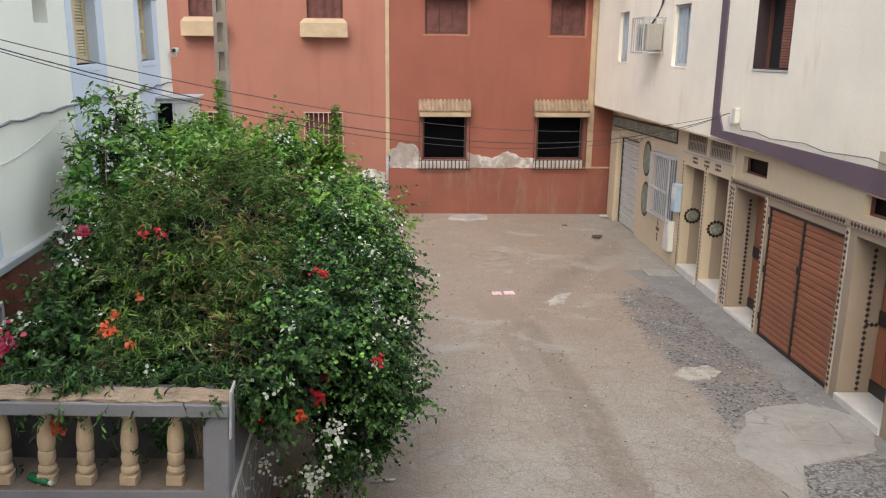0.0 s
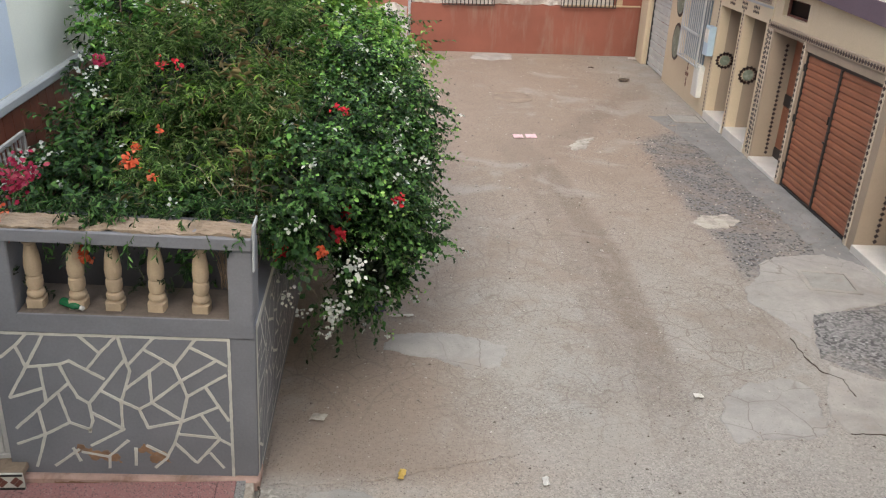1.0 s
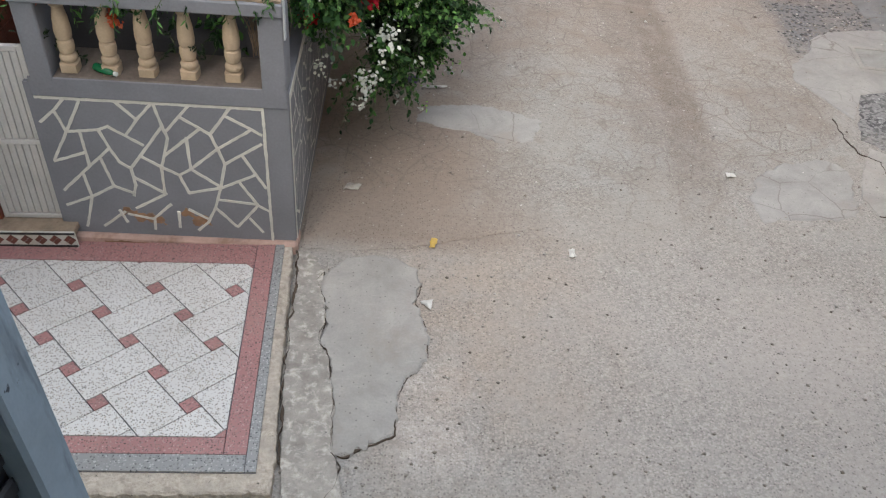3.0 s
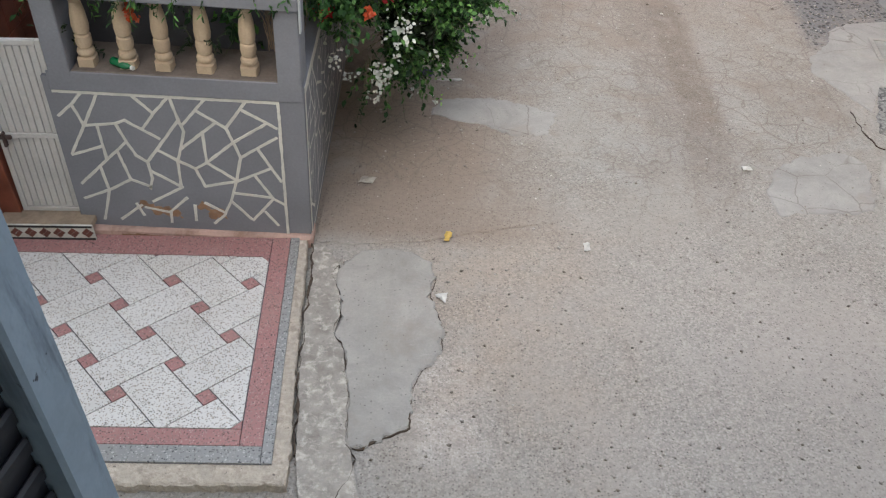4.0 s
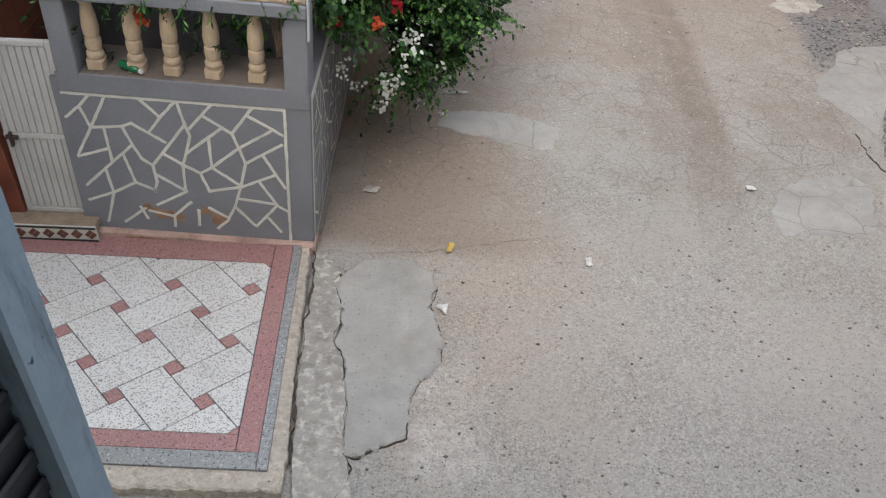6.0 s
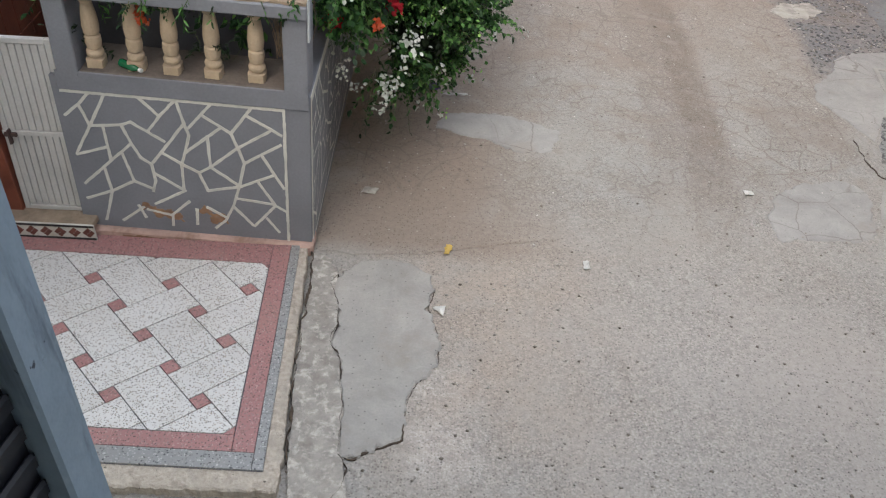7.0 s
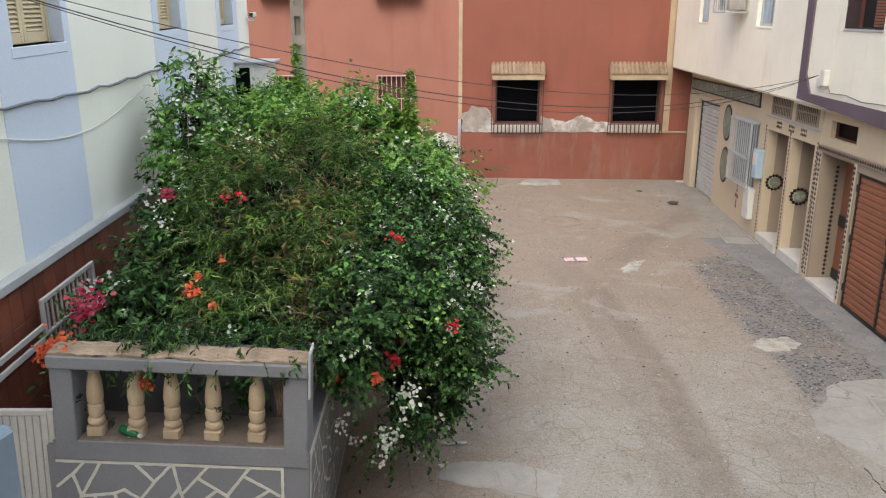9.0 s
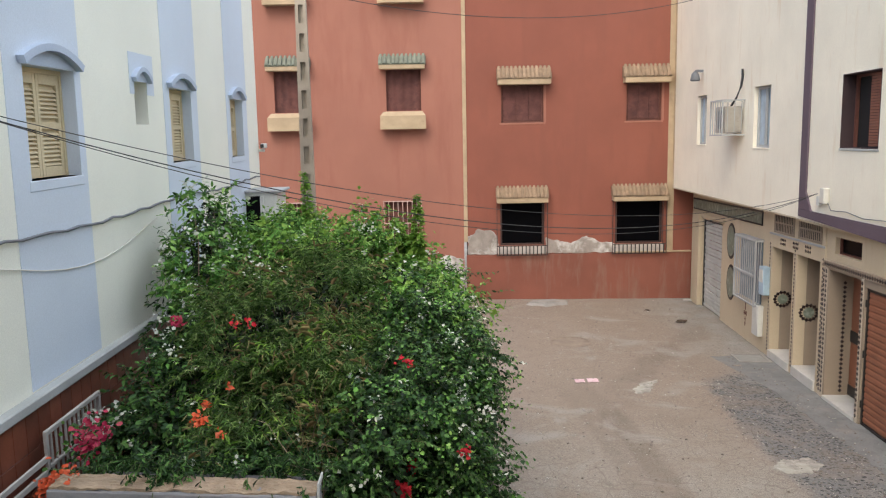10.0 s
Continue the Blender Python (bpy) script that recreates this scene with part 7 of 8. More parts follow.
def lumps(blobs, r, tuft, fill=0.55):
    """Tufts of uneven size over each mass, with hollows left between them: rows of centre, radius and outward direction."""
    rows = []
    for b in blobs:
        b = np.array(b)
        n = max(4, int(fill * 4.0 * (b[3] * b[4] + b[4] * b[5] + b[3] * b[5]) / 3 * 3.1 / (tuft * tuft * 2.2)))
        d = r.normal(0, 1, (n, 3)) + np.array([0, -0.25, 0.35])
        d /= np.linalg.norm(d, axis=1, keepdims=True)
        p = b[:3] + d * b[3:] * r.uniform(0.72, 1.0, (n, 1))
        o = d / b[3:]
        o /= np.linalg.norm(o, axis=1, keepdims=True)
        s = tuft * r.uniform(0.55, 1.5, (n, 1))
        rows.append(np.hstack([p, s, o]))
    rows = np.concatenate(rows)
    keep = inside(rows[:, :3])
    for b in blobs:
        b = np.array(b)
        keep &= (((rows[:, :3] - b[:3]) / b[3:]) ** 2).sum(1) > 0.40
    return rows[keep]


def sprigs(anchor, way, length, k, size, aspect, r, droop, splay, upright=0.5, free=False):
    """Leafy sprigs from the anchors along way: leaves in two ranks on a drooping stem, and the stems."""
    n = len(anchor)
    L = length * r.uniform(0.6, 1.35, (n, 1))
    side = np.cross(way, r.normal(0, 1, (n, 3)))
    side /= np.linalg.norm(side, axis=1, keepdims=True) + 1e-9
    sway = r.normal(0, 0.18, (n, 3))
    at = lambda t: anchor + way * L * t + sway * L * t * t - np.array([0, 0, 1.0]) * droop * L * t * t
    pos, ax, nrm = [], [], []
    for j in range(k):
        t = (0.12 + 0.88 * (j + r.uniform(0, 0.9, (n, 1))) / k)
        tan = way + 2 * t * (sway - np.array([0, 0, 1.0]) * droop)
        s = side * (1 if j % 2 else -1) * splay
        pos.append(at(t))
        ax.append(tan * 0.7 + s + r.normal(0, 0.35, (n, 3)) - np.array([0, 0, 0.25]))
        nrm.append(way * 0.5 + r.normal(0, 0.45, (n, 3)) + np.array([0, 0, upright]))
    pos, ax, nrm = np.concatenate(pos), np.concatenate(ax), np.concatenate(nrm)
    ok = inside(pos) | free
    lv, lf = leaf_mesh(pos[ok], ax[ok], nrm[ok], size * r.uniform(0.55, 1.3, (int(ok.sum()), 1)), aspect, r)
    rings = []
    third = np.cross(side, way)
    for t, w in ((0.0, 0.0035), (0.55, 0.0028), (1.0, 0.0012)):
        c = at(t)
        for a in (0.0, 2.09, 4.19):
            rings.append(c + (side * math.cos(a) + third * math.sin(a)) * w)
    sv = np.stack(rings, 1).reshape(-1, 3)
    quads = [[q * 3 + a, q * 3 + (a + 1) % 3, q * 3 + 3 + (a + 1) % 3, q * 3 + 3 + a] for q in (0, 1) for a in range(3)]
    sf = (np.arange(n)[:, None, None] * 9 + np.array(quads)[None]).reshape(-1, 4)
    return lv, lf, sv, sf, at(1.0)


def stems(parent, roots, tips, r, width=0.011):
    bm = bmesh.new()
    for t in tips:
        a = np.array(roots[r.integers(len(roots))])
        mid = a * 0.5 + t * 0.5 + r.normal(0, 0.15, 3)
        mid[2] = max(mid[2], a[2] + 0.3 * abs(t[2] - a[2]))
        pts = [Vector(a), Vector(a * 0.6 + mid * 0.4 + r.normal(0, 0.04, 3)), Vector(mid), Vector(mid * 0.45 + t * 0.55 + r.normal(0, 0.05, 3)), Vector(t)]
        tube(bm, pts, width * r.uniform(0.8, 1.8), 5, 0.003)
    tagged(part("branchwork", bm, BARK, parent, "bare brown twigs", True), kind="stuff")


def flower(parent, centre, n, size, spread, material, r, label):
    n, spread = (max(8, int(n * 0.5)), spread * 0.9) if material is PETAL_WHITE else (max(10, int(n * 0.85)), spread * 0.58)
    pos = np.array(centre) + r.normal(0, spread, (n, 3))
    out = np.tile(np.array([[0.1, -0.6, 0.6]]), (n, 1))
    v, f = leaves(pos, out, size, 0.85, r, 0.0, 0.5)
    raw_mesh("blossom", v, f, material, parent, label)


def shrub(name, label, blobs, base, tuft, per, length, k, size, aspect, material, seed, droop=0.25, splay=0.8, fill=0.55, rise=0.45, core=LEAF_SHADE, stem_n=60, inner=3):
    """A shrub: inner leaves coloured dark for shade, then tufts of leafy sprigs with hollows between."""
    r = np.random.default_rng(seed)
    root = thing(name, base[0], label, "shrub", "shrubs in the planter")
    rows = lumps(blobs, r, tuft, fill)
    idx = np.repeat(np.arange(len(rows)), per)
    d = r.normal(0, 0.75, (len(idx), 3)) + rows[idx, 4:7] * 0.8 + np.array([0, 0, rise])
    d /= np.linalg.norm(d, axis=1, keepdims=True)
    anchor = rows[idx, :3] + d * rows[idx, 3:4] * r.uniform(0.0, 0.45, (len(idx), 1)) + r.normal(0, 0.03, (len(idx), 3))
    lv, lf, sv, sf, tips = sprigs(anchor, d, length * (rows[idx, 3:4] / tuft) ** 0.5, k, size, aspect, r, droop, splay)
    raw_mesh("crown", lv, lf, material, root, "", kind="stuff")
    raw_mesh("stem_growth", sv, sf, TWIG_GREEN, root, "thin green stems", kind="stuff")
    b = np.array(blobs)
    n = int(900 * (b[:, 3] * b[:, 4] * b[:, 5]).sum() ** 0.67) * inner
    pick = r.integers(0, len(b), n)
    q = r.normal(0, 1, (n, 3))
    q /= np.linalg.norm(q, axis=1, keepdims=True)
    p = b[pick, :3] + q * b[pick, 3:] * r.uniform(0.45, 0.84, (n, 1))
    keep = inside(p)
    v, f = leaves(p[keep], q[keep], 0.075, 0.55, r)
    raw_mesh("inner_leaves", v, f, core, root, "inner leaves coloured dark for shade", kind="stuff")
    stems(root, base, rows[r.choice(len(rows), min(stem_n, len(rows)), replace=False), :3], r)
    ok = inside(tips)
    return root, tips[ok], d[ok], r


def sprinkle(root, tips, way, r, n, per, size, spread, material, label, name="blossom", aspect=0.75, where=None):
    """Small clusters of blossom or leaves at the tips of some sprigs."""
    idx = np.arange(len(tips)) if where is None else np.flatnonzero(where(tips))
    pick = r.choice(idx, min(n, len(idx)), replace=False)
    p = np.repeat(tips[pick] + way[pick] * 0.02, per, 0) + r.normal(0, spread, (len(pick) * per, 3))
    v, f = leaves(p, np.repeat(way[pick], per, 0), size, aspect, r, 0.0, 0.5)
    raw_mesh(name, v, f, material, root, label, kind="stuff")


def shoot(parent, foot, top, n, size, material, r, spread=0.06):
    t = np.sort(r.uniform(0, 1, (n, 1)), 0)
    a, b = np.array(foot), np.array(top)
    bend = np.sin(t * 3.1) * r.normal(0, 0.05, 3)
    out = r.normal(0, 1, (n, 3)) * np.array([1, 1, 0.3])
    v, f = leaf_mesh(a + (b - a) * t + bend + out * spread * 0.3 * (1.15 - t), out + np.array([0, 0, 0.2]), np.array([0, 0, 1.0]) + r.normal(0, 0.4, (n, 3)), size * (1.2 - 0.7 * t), 0.5, r)
    raw_mesh("shoot", v, f, material, parent, "upright leafy shoot", kind="stuff")
    bm = bmesh.new()
    tube(bm, [Vector(a), Vector((a + b) / 2 + r.normal(0, 0.02, 3)), Vector(b)], 0.01, 5, 0.003)
    part("stem", bm, BARK, parent)


def sprays(root, name, label, rows, per, k, size, aspect, material, seed, droop=0.5, free=True):
    """Single sprigs at given places: rows of foot, way and length."""
    r = np.random.default_rng(seed)
    a = np.repeat(np.array([q[0:3] for q in rows], float), per, 0) + r.normal(0, 0.05, (len(rows) * per, 3))
    w = np.repeat(np.array([q[3:6] for q in rows], float), per, 0) + r.normal(0, 0.3, (len(rows) * per, 3))
    w /= np.linalg.norm(w, axis=1, keepdims=True)
    ln = np.repeat(np.array([[q[6]] for q in rows]), per, 0)
    lv, lf, sv, sf, tips = sprigs(a, w, ln, k, size, aspect, r, droop, 0.8, free=free)
    raw_mesh(name, lv, lf, material, root, label, kind="stuff")
    raw_mesh("stem_growth", sv, sf, TWIG_GREEN, root, kind="stuff")


# bougainvillea that spills over the street side
BOUG = [(-0.52, 7.0, 1.58, 0.60, 0.95, 0.62), (-0.46, 8.3, 1.50, 0.76, 1.3, 0.86), (-0.57, 10.0, 1.5, 0.62, 1.5, 0.72), (-0.34, 6.95, 1.00, 0.58, 0.62, 0.55), (-0.18, 8.0, 0.98, 0.58, 1.0, 0.62), (-0.72, 6.25, 1.62, 0.40, 0.62, 0.46), (-0.45, 11.8, 1.45, 0.55, 1.1, 0.65), (-0.32, 6.62, 1.05, 0.40, 0.42, 0.42), (-0.05, 7.0, 1.0, 0.38, 0.5, 0.38)]
b1, c1, o1, r1 = shrub("bougainvillea", "dark green bougainvillea with white blossom hanging over the planter wall", BOUG, [(-1.35, 7.0, 1.15), (-1.35, 8.5, 1.1), (-1.35, 9.2, 1.1)], 0.26, 22, 0.22, 15, 0.044, 0.66, LEAF_DARK, 11, droop=0.35, fill=0.92, stem_n=110, inner=7)
sprinkle(b1, c1, o1, r1, 420, 5, 0.036, 0.022, PETAL_WHITE, "white bougainvillea blossom")
sprinkle(b1, c1, o1, r1, 800, 6, 0.038, 0.045, LEAF_MID, "young bright green leaves", "young_leaves")
# light feathery shrub in the middle of the planter
FEATH = [(-1.50, 6.62, 1.68, 0.50, 0.70, 0.45), (-1.25, 7.2, 1.85, 0.50, 0.9, 0.50), (-1.75, 7.5, 2.15, 0.60, 0.8, 0.48), (-1.5, 8.4, 2.25, 0.7, 0.9, 0.50)]
b2, c2, o2, r2 = shrub("feathery_shrub", "light green feathery shrub with drooping narrow leaves in the planter", FEATH, [(-2.0, 6.6, 1.15), (-1.6, 7.4, 1.15), (-2.0, 7.6, 1.15)], 0.24, 15, 0.38, 30, 0.066, 0.115, LEAF_FINE, 12, droop=0.45, splay=0.5, fill=0.62, rise=1.0, stem_n=140)
sprinkle(b2, c2, o2, r2, 150, 7, 0.10, 0.05, LEAF_DRY, "dry straw-coloured twigs and leaves", "dry_leaves", 0.07)
sprinkle(b2, c2, o2, r2, 130, 14, 0.065, 0.05, LEAF_BRIGHT, "yellow-green young leaves", "young_leaves", 0.16)
wr = np.random.default_rng(41)
sprays(b2, "wisps", "thin upright wisps over the shrub", [(wr.uniform(-2.1, -1.05), wr.uniform(6.2, 8.6), 0, wr.normal(0, 0.3), wr.normal(-0.1, 0.3), 1.0, wr.uniform(0.3, 0.6)) for i in range(70)], 2, 26, 0.06, 0.11, LEAF_FINE, 42, 0.35, False)
for kind, mat, count, seed in (("dry_tangle", BARK_PALE, 90, 43), ("straw_tangle", LEAF_DRY, 60, 44)):
    tr, bm = np.random.default_rng(seed), bmesh.new()
    for i in range(count):
        a = np.array([tr.uniform(-1.35, -0.85), tr.uniform(5.75, 6.9), tr.uniform(1.55, 1.85)])
        d = tr.normal(0, 0.22, 3) + np.array([0.02, -0.12, 0.16])
        tube(bm, [Vector(a), Vector(a + d * 0.5 + tr.normal(0, 0.05, 3)), Vector(a + d + np.array([0, 0, -0.03]))], tr.uniform(0.002, 0.005), 4, 0.0015)
    tagged(part(kind, bm, mat, b2, "tangle of dry grey-brown twigs"), kind="stuff")
bm = bmesh.new()
for a, b in (((-1.29, 6.12, 2.06), (-1.12, 6.14, 2.06)), ((-1.27, 6.12, 2.06), (-1.26, 6.14, 1.86)), ((-1.14, 6.14, 2.06), (-1.15, 6.16, 1.9))):
    tube(bm, [Vector(a), Vector(b)], 0.006, 6)
part("stake", bm, LEAF_DRY, b2, "small frame of pale bamboo sticks")
# broad-leaved shrub along the tiled foot of the house wall
# the front masses take the dark leaf colour for shade under overhanging growth
LOWL = [(-2.2, 6.15, 1.48, 0.45, 0.5, 0.40), (-1.5, 5.95, 1.40, 0.50, 0.35, 0.34), (-2.62, 6.6, 1.45, 0.32, 0.5, 0.40), (-2.45, 7.2, 1.65, 0.45, 0.7, 0.48), (-2.60, 7.9, 1.78, 0.36, 0.6, 0.40)]
b5, c5, o5, r5 = shrub("low_shrub", "dark broad-leaved shrub with small white and pink blossom beside the gate", LOWL, [(-2.6, 6.8, 1.15), (-2.6, 7.6, 1.15)], 0.22, 14, 0.22, 12, 0.06, 0.5, LEAF_DARK, 15, fill=0.85, stem_n=40)
sprinkle(b5, c5, o5, r5, 70, 5, 0.035, 0.02, PETAL_WHITE, "small white blossom")
sprinkle(b5, c5, o5, r5, 50, 8, 0.06, 0.05, LEAF_MID, "fresh green leaves", "young_leaves", 0.5)
# climbing shrub against the ivory wall
WALLS = [(-2.75, 8.8, 2.0, 0.32, 0.5, 0.42), (-2.88, 9.4, 2.45, 0.34, 0.6, 0.55), (-2.98, 9.9, 2.95, 0.34, 0.55, 0.45), (-2.6, 9.1, 2.15, 0.45, 0.8, 0.5)]
b3, c3, o3, r3 = shrub("climbing_shrub", "broad-leaved climbing shrub against the ivory wall", WALLS, [(-2.75, 8.0, 1.1), (-2.75, 9.6, 1.1)], 0.25, 12, 0.27, 10, 0.085, 0.42, LEAF_MID, 13, fill=0.75, stem_n=50)
sprinkle(b3, c3, o3, r3, 90, 6, 0.05, 0.035, PETAL_WHITE, "white blossom")
sprays(b3, "outlying_sprays", "thin leafy sprays in front of the wall", [(-2.95, 8.7, 2.2, -0.7, -0.1, 0.45, 0.42), (-2.9, 8.4, 1.95, -0.5, -0.5, 0.2, 0.38), (-2.95, 9.2, 2.4, -0.6, -0.2, 0.6, 0.35), (-3.0, 9.8, 3.15, 0.1, 0, 0.9, 0.32)], 2, 14, 0.09, 0.4, LEAF_DARK, 31, 0.3)
# taller shrubs at the back
BACK = [(-2.2, 10.2, 2.2, 0.65, 0.9, 0.58), (-1.3, 10.3, 2.15, 0.75, 1.0, 0.60), (-0.85, 11.2, 2.0, 0.55, 0.9, 0.55), (-1.9, 11.4, 2.25, 0.8, 0.9, 0.58), (-0.55, 9.4, 2.0, 0.5, 1.0, 0.45)]
b4, c4, o4, r4 = shrub("flowering_shrub", "bright green white-flowered shrub at the back of the planter", BACK, [(-1.6, 10.0, 0.9), (-1.9, 11.2, 0.9), (-1.2, 11.4, 0.9)], 0.27, 14, 0.34, 13, 0.075, 0.42, LEAF_MID, 14, fill=0.75, rise=0.9, stem_n=70)
sprinkle(b4, c4, o4, r4, 600, 9, 0.065, 0.06, LEAF_BRIGHT, "young bright green leaves", "young_leaves")
sprinkle(b4, c4, o4, r4, 120, 6, 0.05, 0.03, PETAL_WHITE, "white blossom")
for foot, top in (((-1.95, 11.0, 2.5), (-1.98, 11.0, 3.60)), ((-0.55, 11.0, 2.3), (-0.48, 11.0, 3.27)), ((-1.05, 11.0, 2.4), (-1.03, 11.0, 3.05)), ((-1.5, 11.0, 2.5), (-1.48, 11.0, 2.98)), ((-0.72, 11.0, 2.4), (-0.78, 11.0, 2.95)), ((-2.35, 10.6, 2.5), (-2.4, 10.5, 3.05))):
    shoot(b4, foot, top, 300, 0.13, LEAF_BRIGHT, r4)
# strands over the rail and between the balusters
sprays(b2, "hanging_sprays", "leafy clump hanging over the rail", [(x, 5.26, z, dx, -0.8, up, ln) for x, z, dx, up, ln in ((-2.06, 2.02, 0.05, 0.15, 0.2), (-2.0, 2.0, 0.0, 0.1, 0.21), (-2.10, 2.0, -0.05, 0.1, 0.2), (-1.96, 2.0, 0.1, 0.1, 0.18))], 7, 14, 0.05, 0.35, LEAF_DARK, 32, 0.9)
er = np.random.default_rng(61)
# dark leaf colour here paints in the shade behind the rail
sprays(b2, "edge_growth", "narrow leaves leaning over the back of the rail", [(x + er.normal(0, 0.03), 5.48 + er.uniform(-0.04, 0.08), 1.80 + er.uniform(-0.05, 0.1), er.normal(0, 0.35), er.uniform(-0.75, -0.3), er.uniform(0.4, 0.9), er.uniform(0.2, 0.34)) for x in np.arange(-2.62, -1.0, 0.07)], 4, 18, 0.06, 0.16, LEAF_DARK, 62, 0.6)
hr = np.random.default_rng(51)
sprays(b2, "baluster_sprays", "leafy strands hanging under the rail", [(x + hr.normal(0, 0.03), 5.10 + hr.uniform(-0.05, 0.05), 1.84, hr.normal(0, 0.4), -0.25, -0.6, hr.uniform(0.07, 0.16)) for x in (-2.14, -2.05, -1.72, -1.66, -1.45, -1.38, -1.2, -1.12, -1.07)], 3, 9, 0.05, 0.24, LEAF_DARK, 52, 0.6)
# these plants share the leaf colour darkened for shade
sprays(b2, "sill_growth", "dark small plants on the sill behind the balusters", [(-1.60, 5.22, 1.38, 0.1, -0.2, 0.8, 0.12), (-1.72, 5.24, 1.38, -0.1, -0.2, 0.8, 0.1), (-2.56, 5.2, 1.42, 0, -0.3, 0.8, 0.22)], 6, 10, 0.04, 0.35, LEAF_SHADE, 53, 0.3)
bm, tr = bmesh.new(), np.random.default_rng(54)
for i in range(46):
    a = np.array([tr.uniform(-1.26, -1.02), tr.uniform(5.2, 5.42), 1.37])
    tube(bm, [Vector(a), Vector(a + (tr.normal(0, 0.03), tr.normal(0, 0.03), 0.2)), Vector(a + (tr.normal(0, 0.06), tr.normal(0, 0.05), tr.uniform(0.3, 0.45)))], 0.004, 4, 0.0015)
tagged(part("dead_growth", bm, BARK, b2, "dead reddish-brown stalks behind the balusters"), kind="stuff")
sprays(b5, "gate_spray", "leafy spray leaning over the gate", [(-2.72, 5.75, 1.75, 0.0, -0.9, 0.25, 0.5), (-2.8, 5.7, 1.7, -0.1, -0.8, 0.1, 0.4)], 4, 12, 0.06, 0.5, LEAF_DARK, 55, 0.3)
sprays(b1, "outlying_sprays", "long thin sprays reaching out over the street", [(0.12, 8.4, 1.55, 0.9, -0.2, 0.1, 0.42), (0.15, 7.6, 1.35, 0.9, -0.2, 0.0, 0.4), (0.18, 8.0, 0.95, 0.9, -0.2, -0.2, 0.45), (-0.02, 9.6, 1.85, 0.8, -0.1, 0.25, 0.5), (-0.02, 10.6, 1.9, 0.8, 0, 0.3, 0.6), (0.1, 7.2, 0.75, 0.7, -0.4, -0.3, 0.35), (0.12, 9.0, 1.3, 0.9, 0, 0.1, 0.4), (-0.1, 11.6, 2.0, 0.7, 0, 0.5, 0.5)], 3, 14, 0.06, 0.6, LEAF_DARK, 56, 0.25)
sprays(b1, "corner_sprays", "leafy strands at the planter's corner", [(-0.85, 5.9, 1.6, 0.3, -0.9, 0.0, 0.35), (-0.75, 5.85, 1.5, 0.5, -0.7, 0.1, 0.4), (-0.6, 5.95, 1.45, 0.2, -0.7, -0.2, 0.35), (-0.45, 6.2, 0.95, 0.0, -0.4, -0.7, 0.4), (-0.3, 6.3, 0.85, 0.1, -0.3, -0.7, 0.4), (-0.62, 6.1, 0.85, 0.0, -0.3, -0.8, 0.35)], 6, 12, 0.06, 0.6, LEAF_DARK, 33, 0.4)
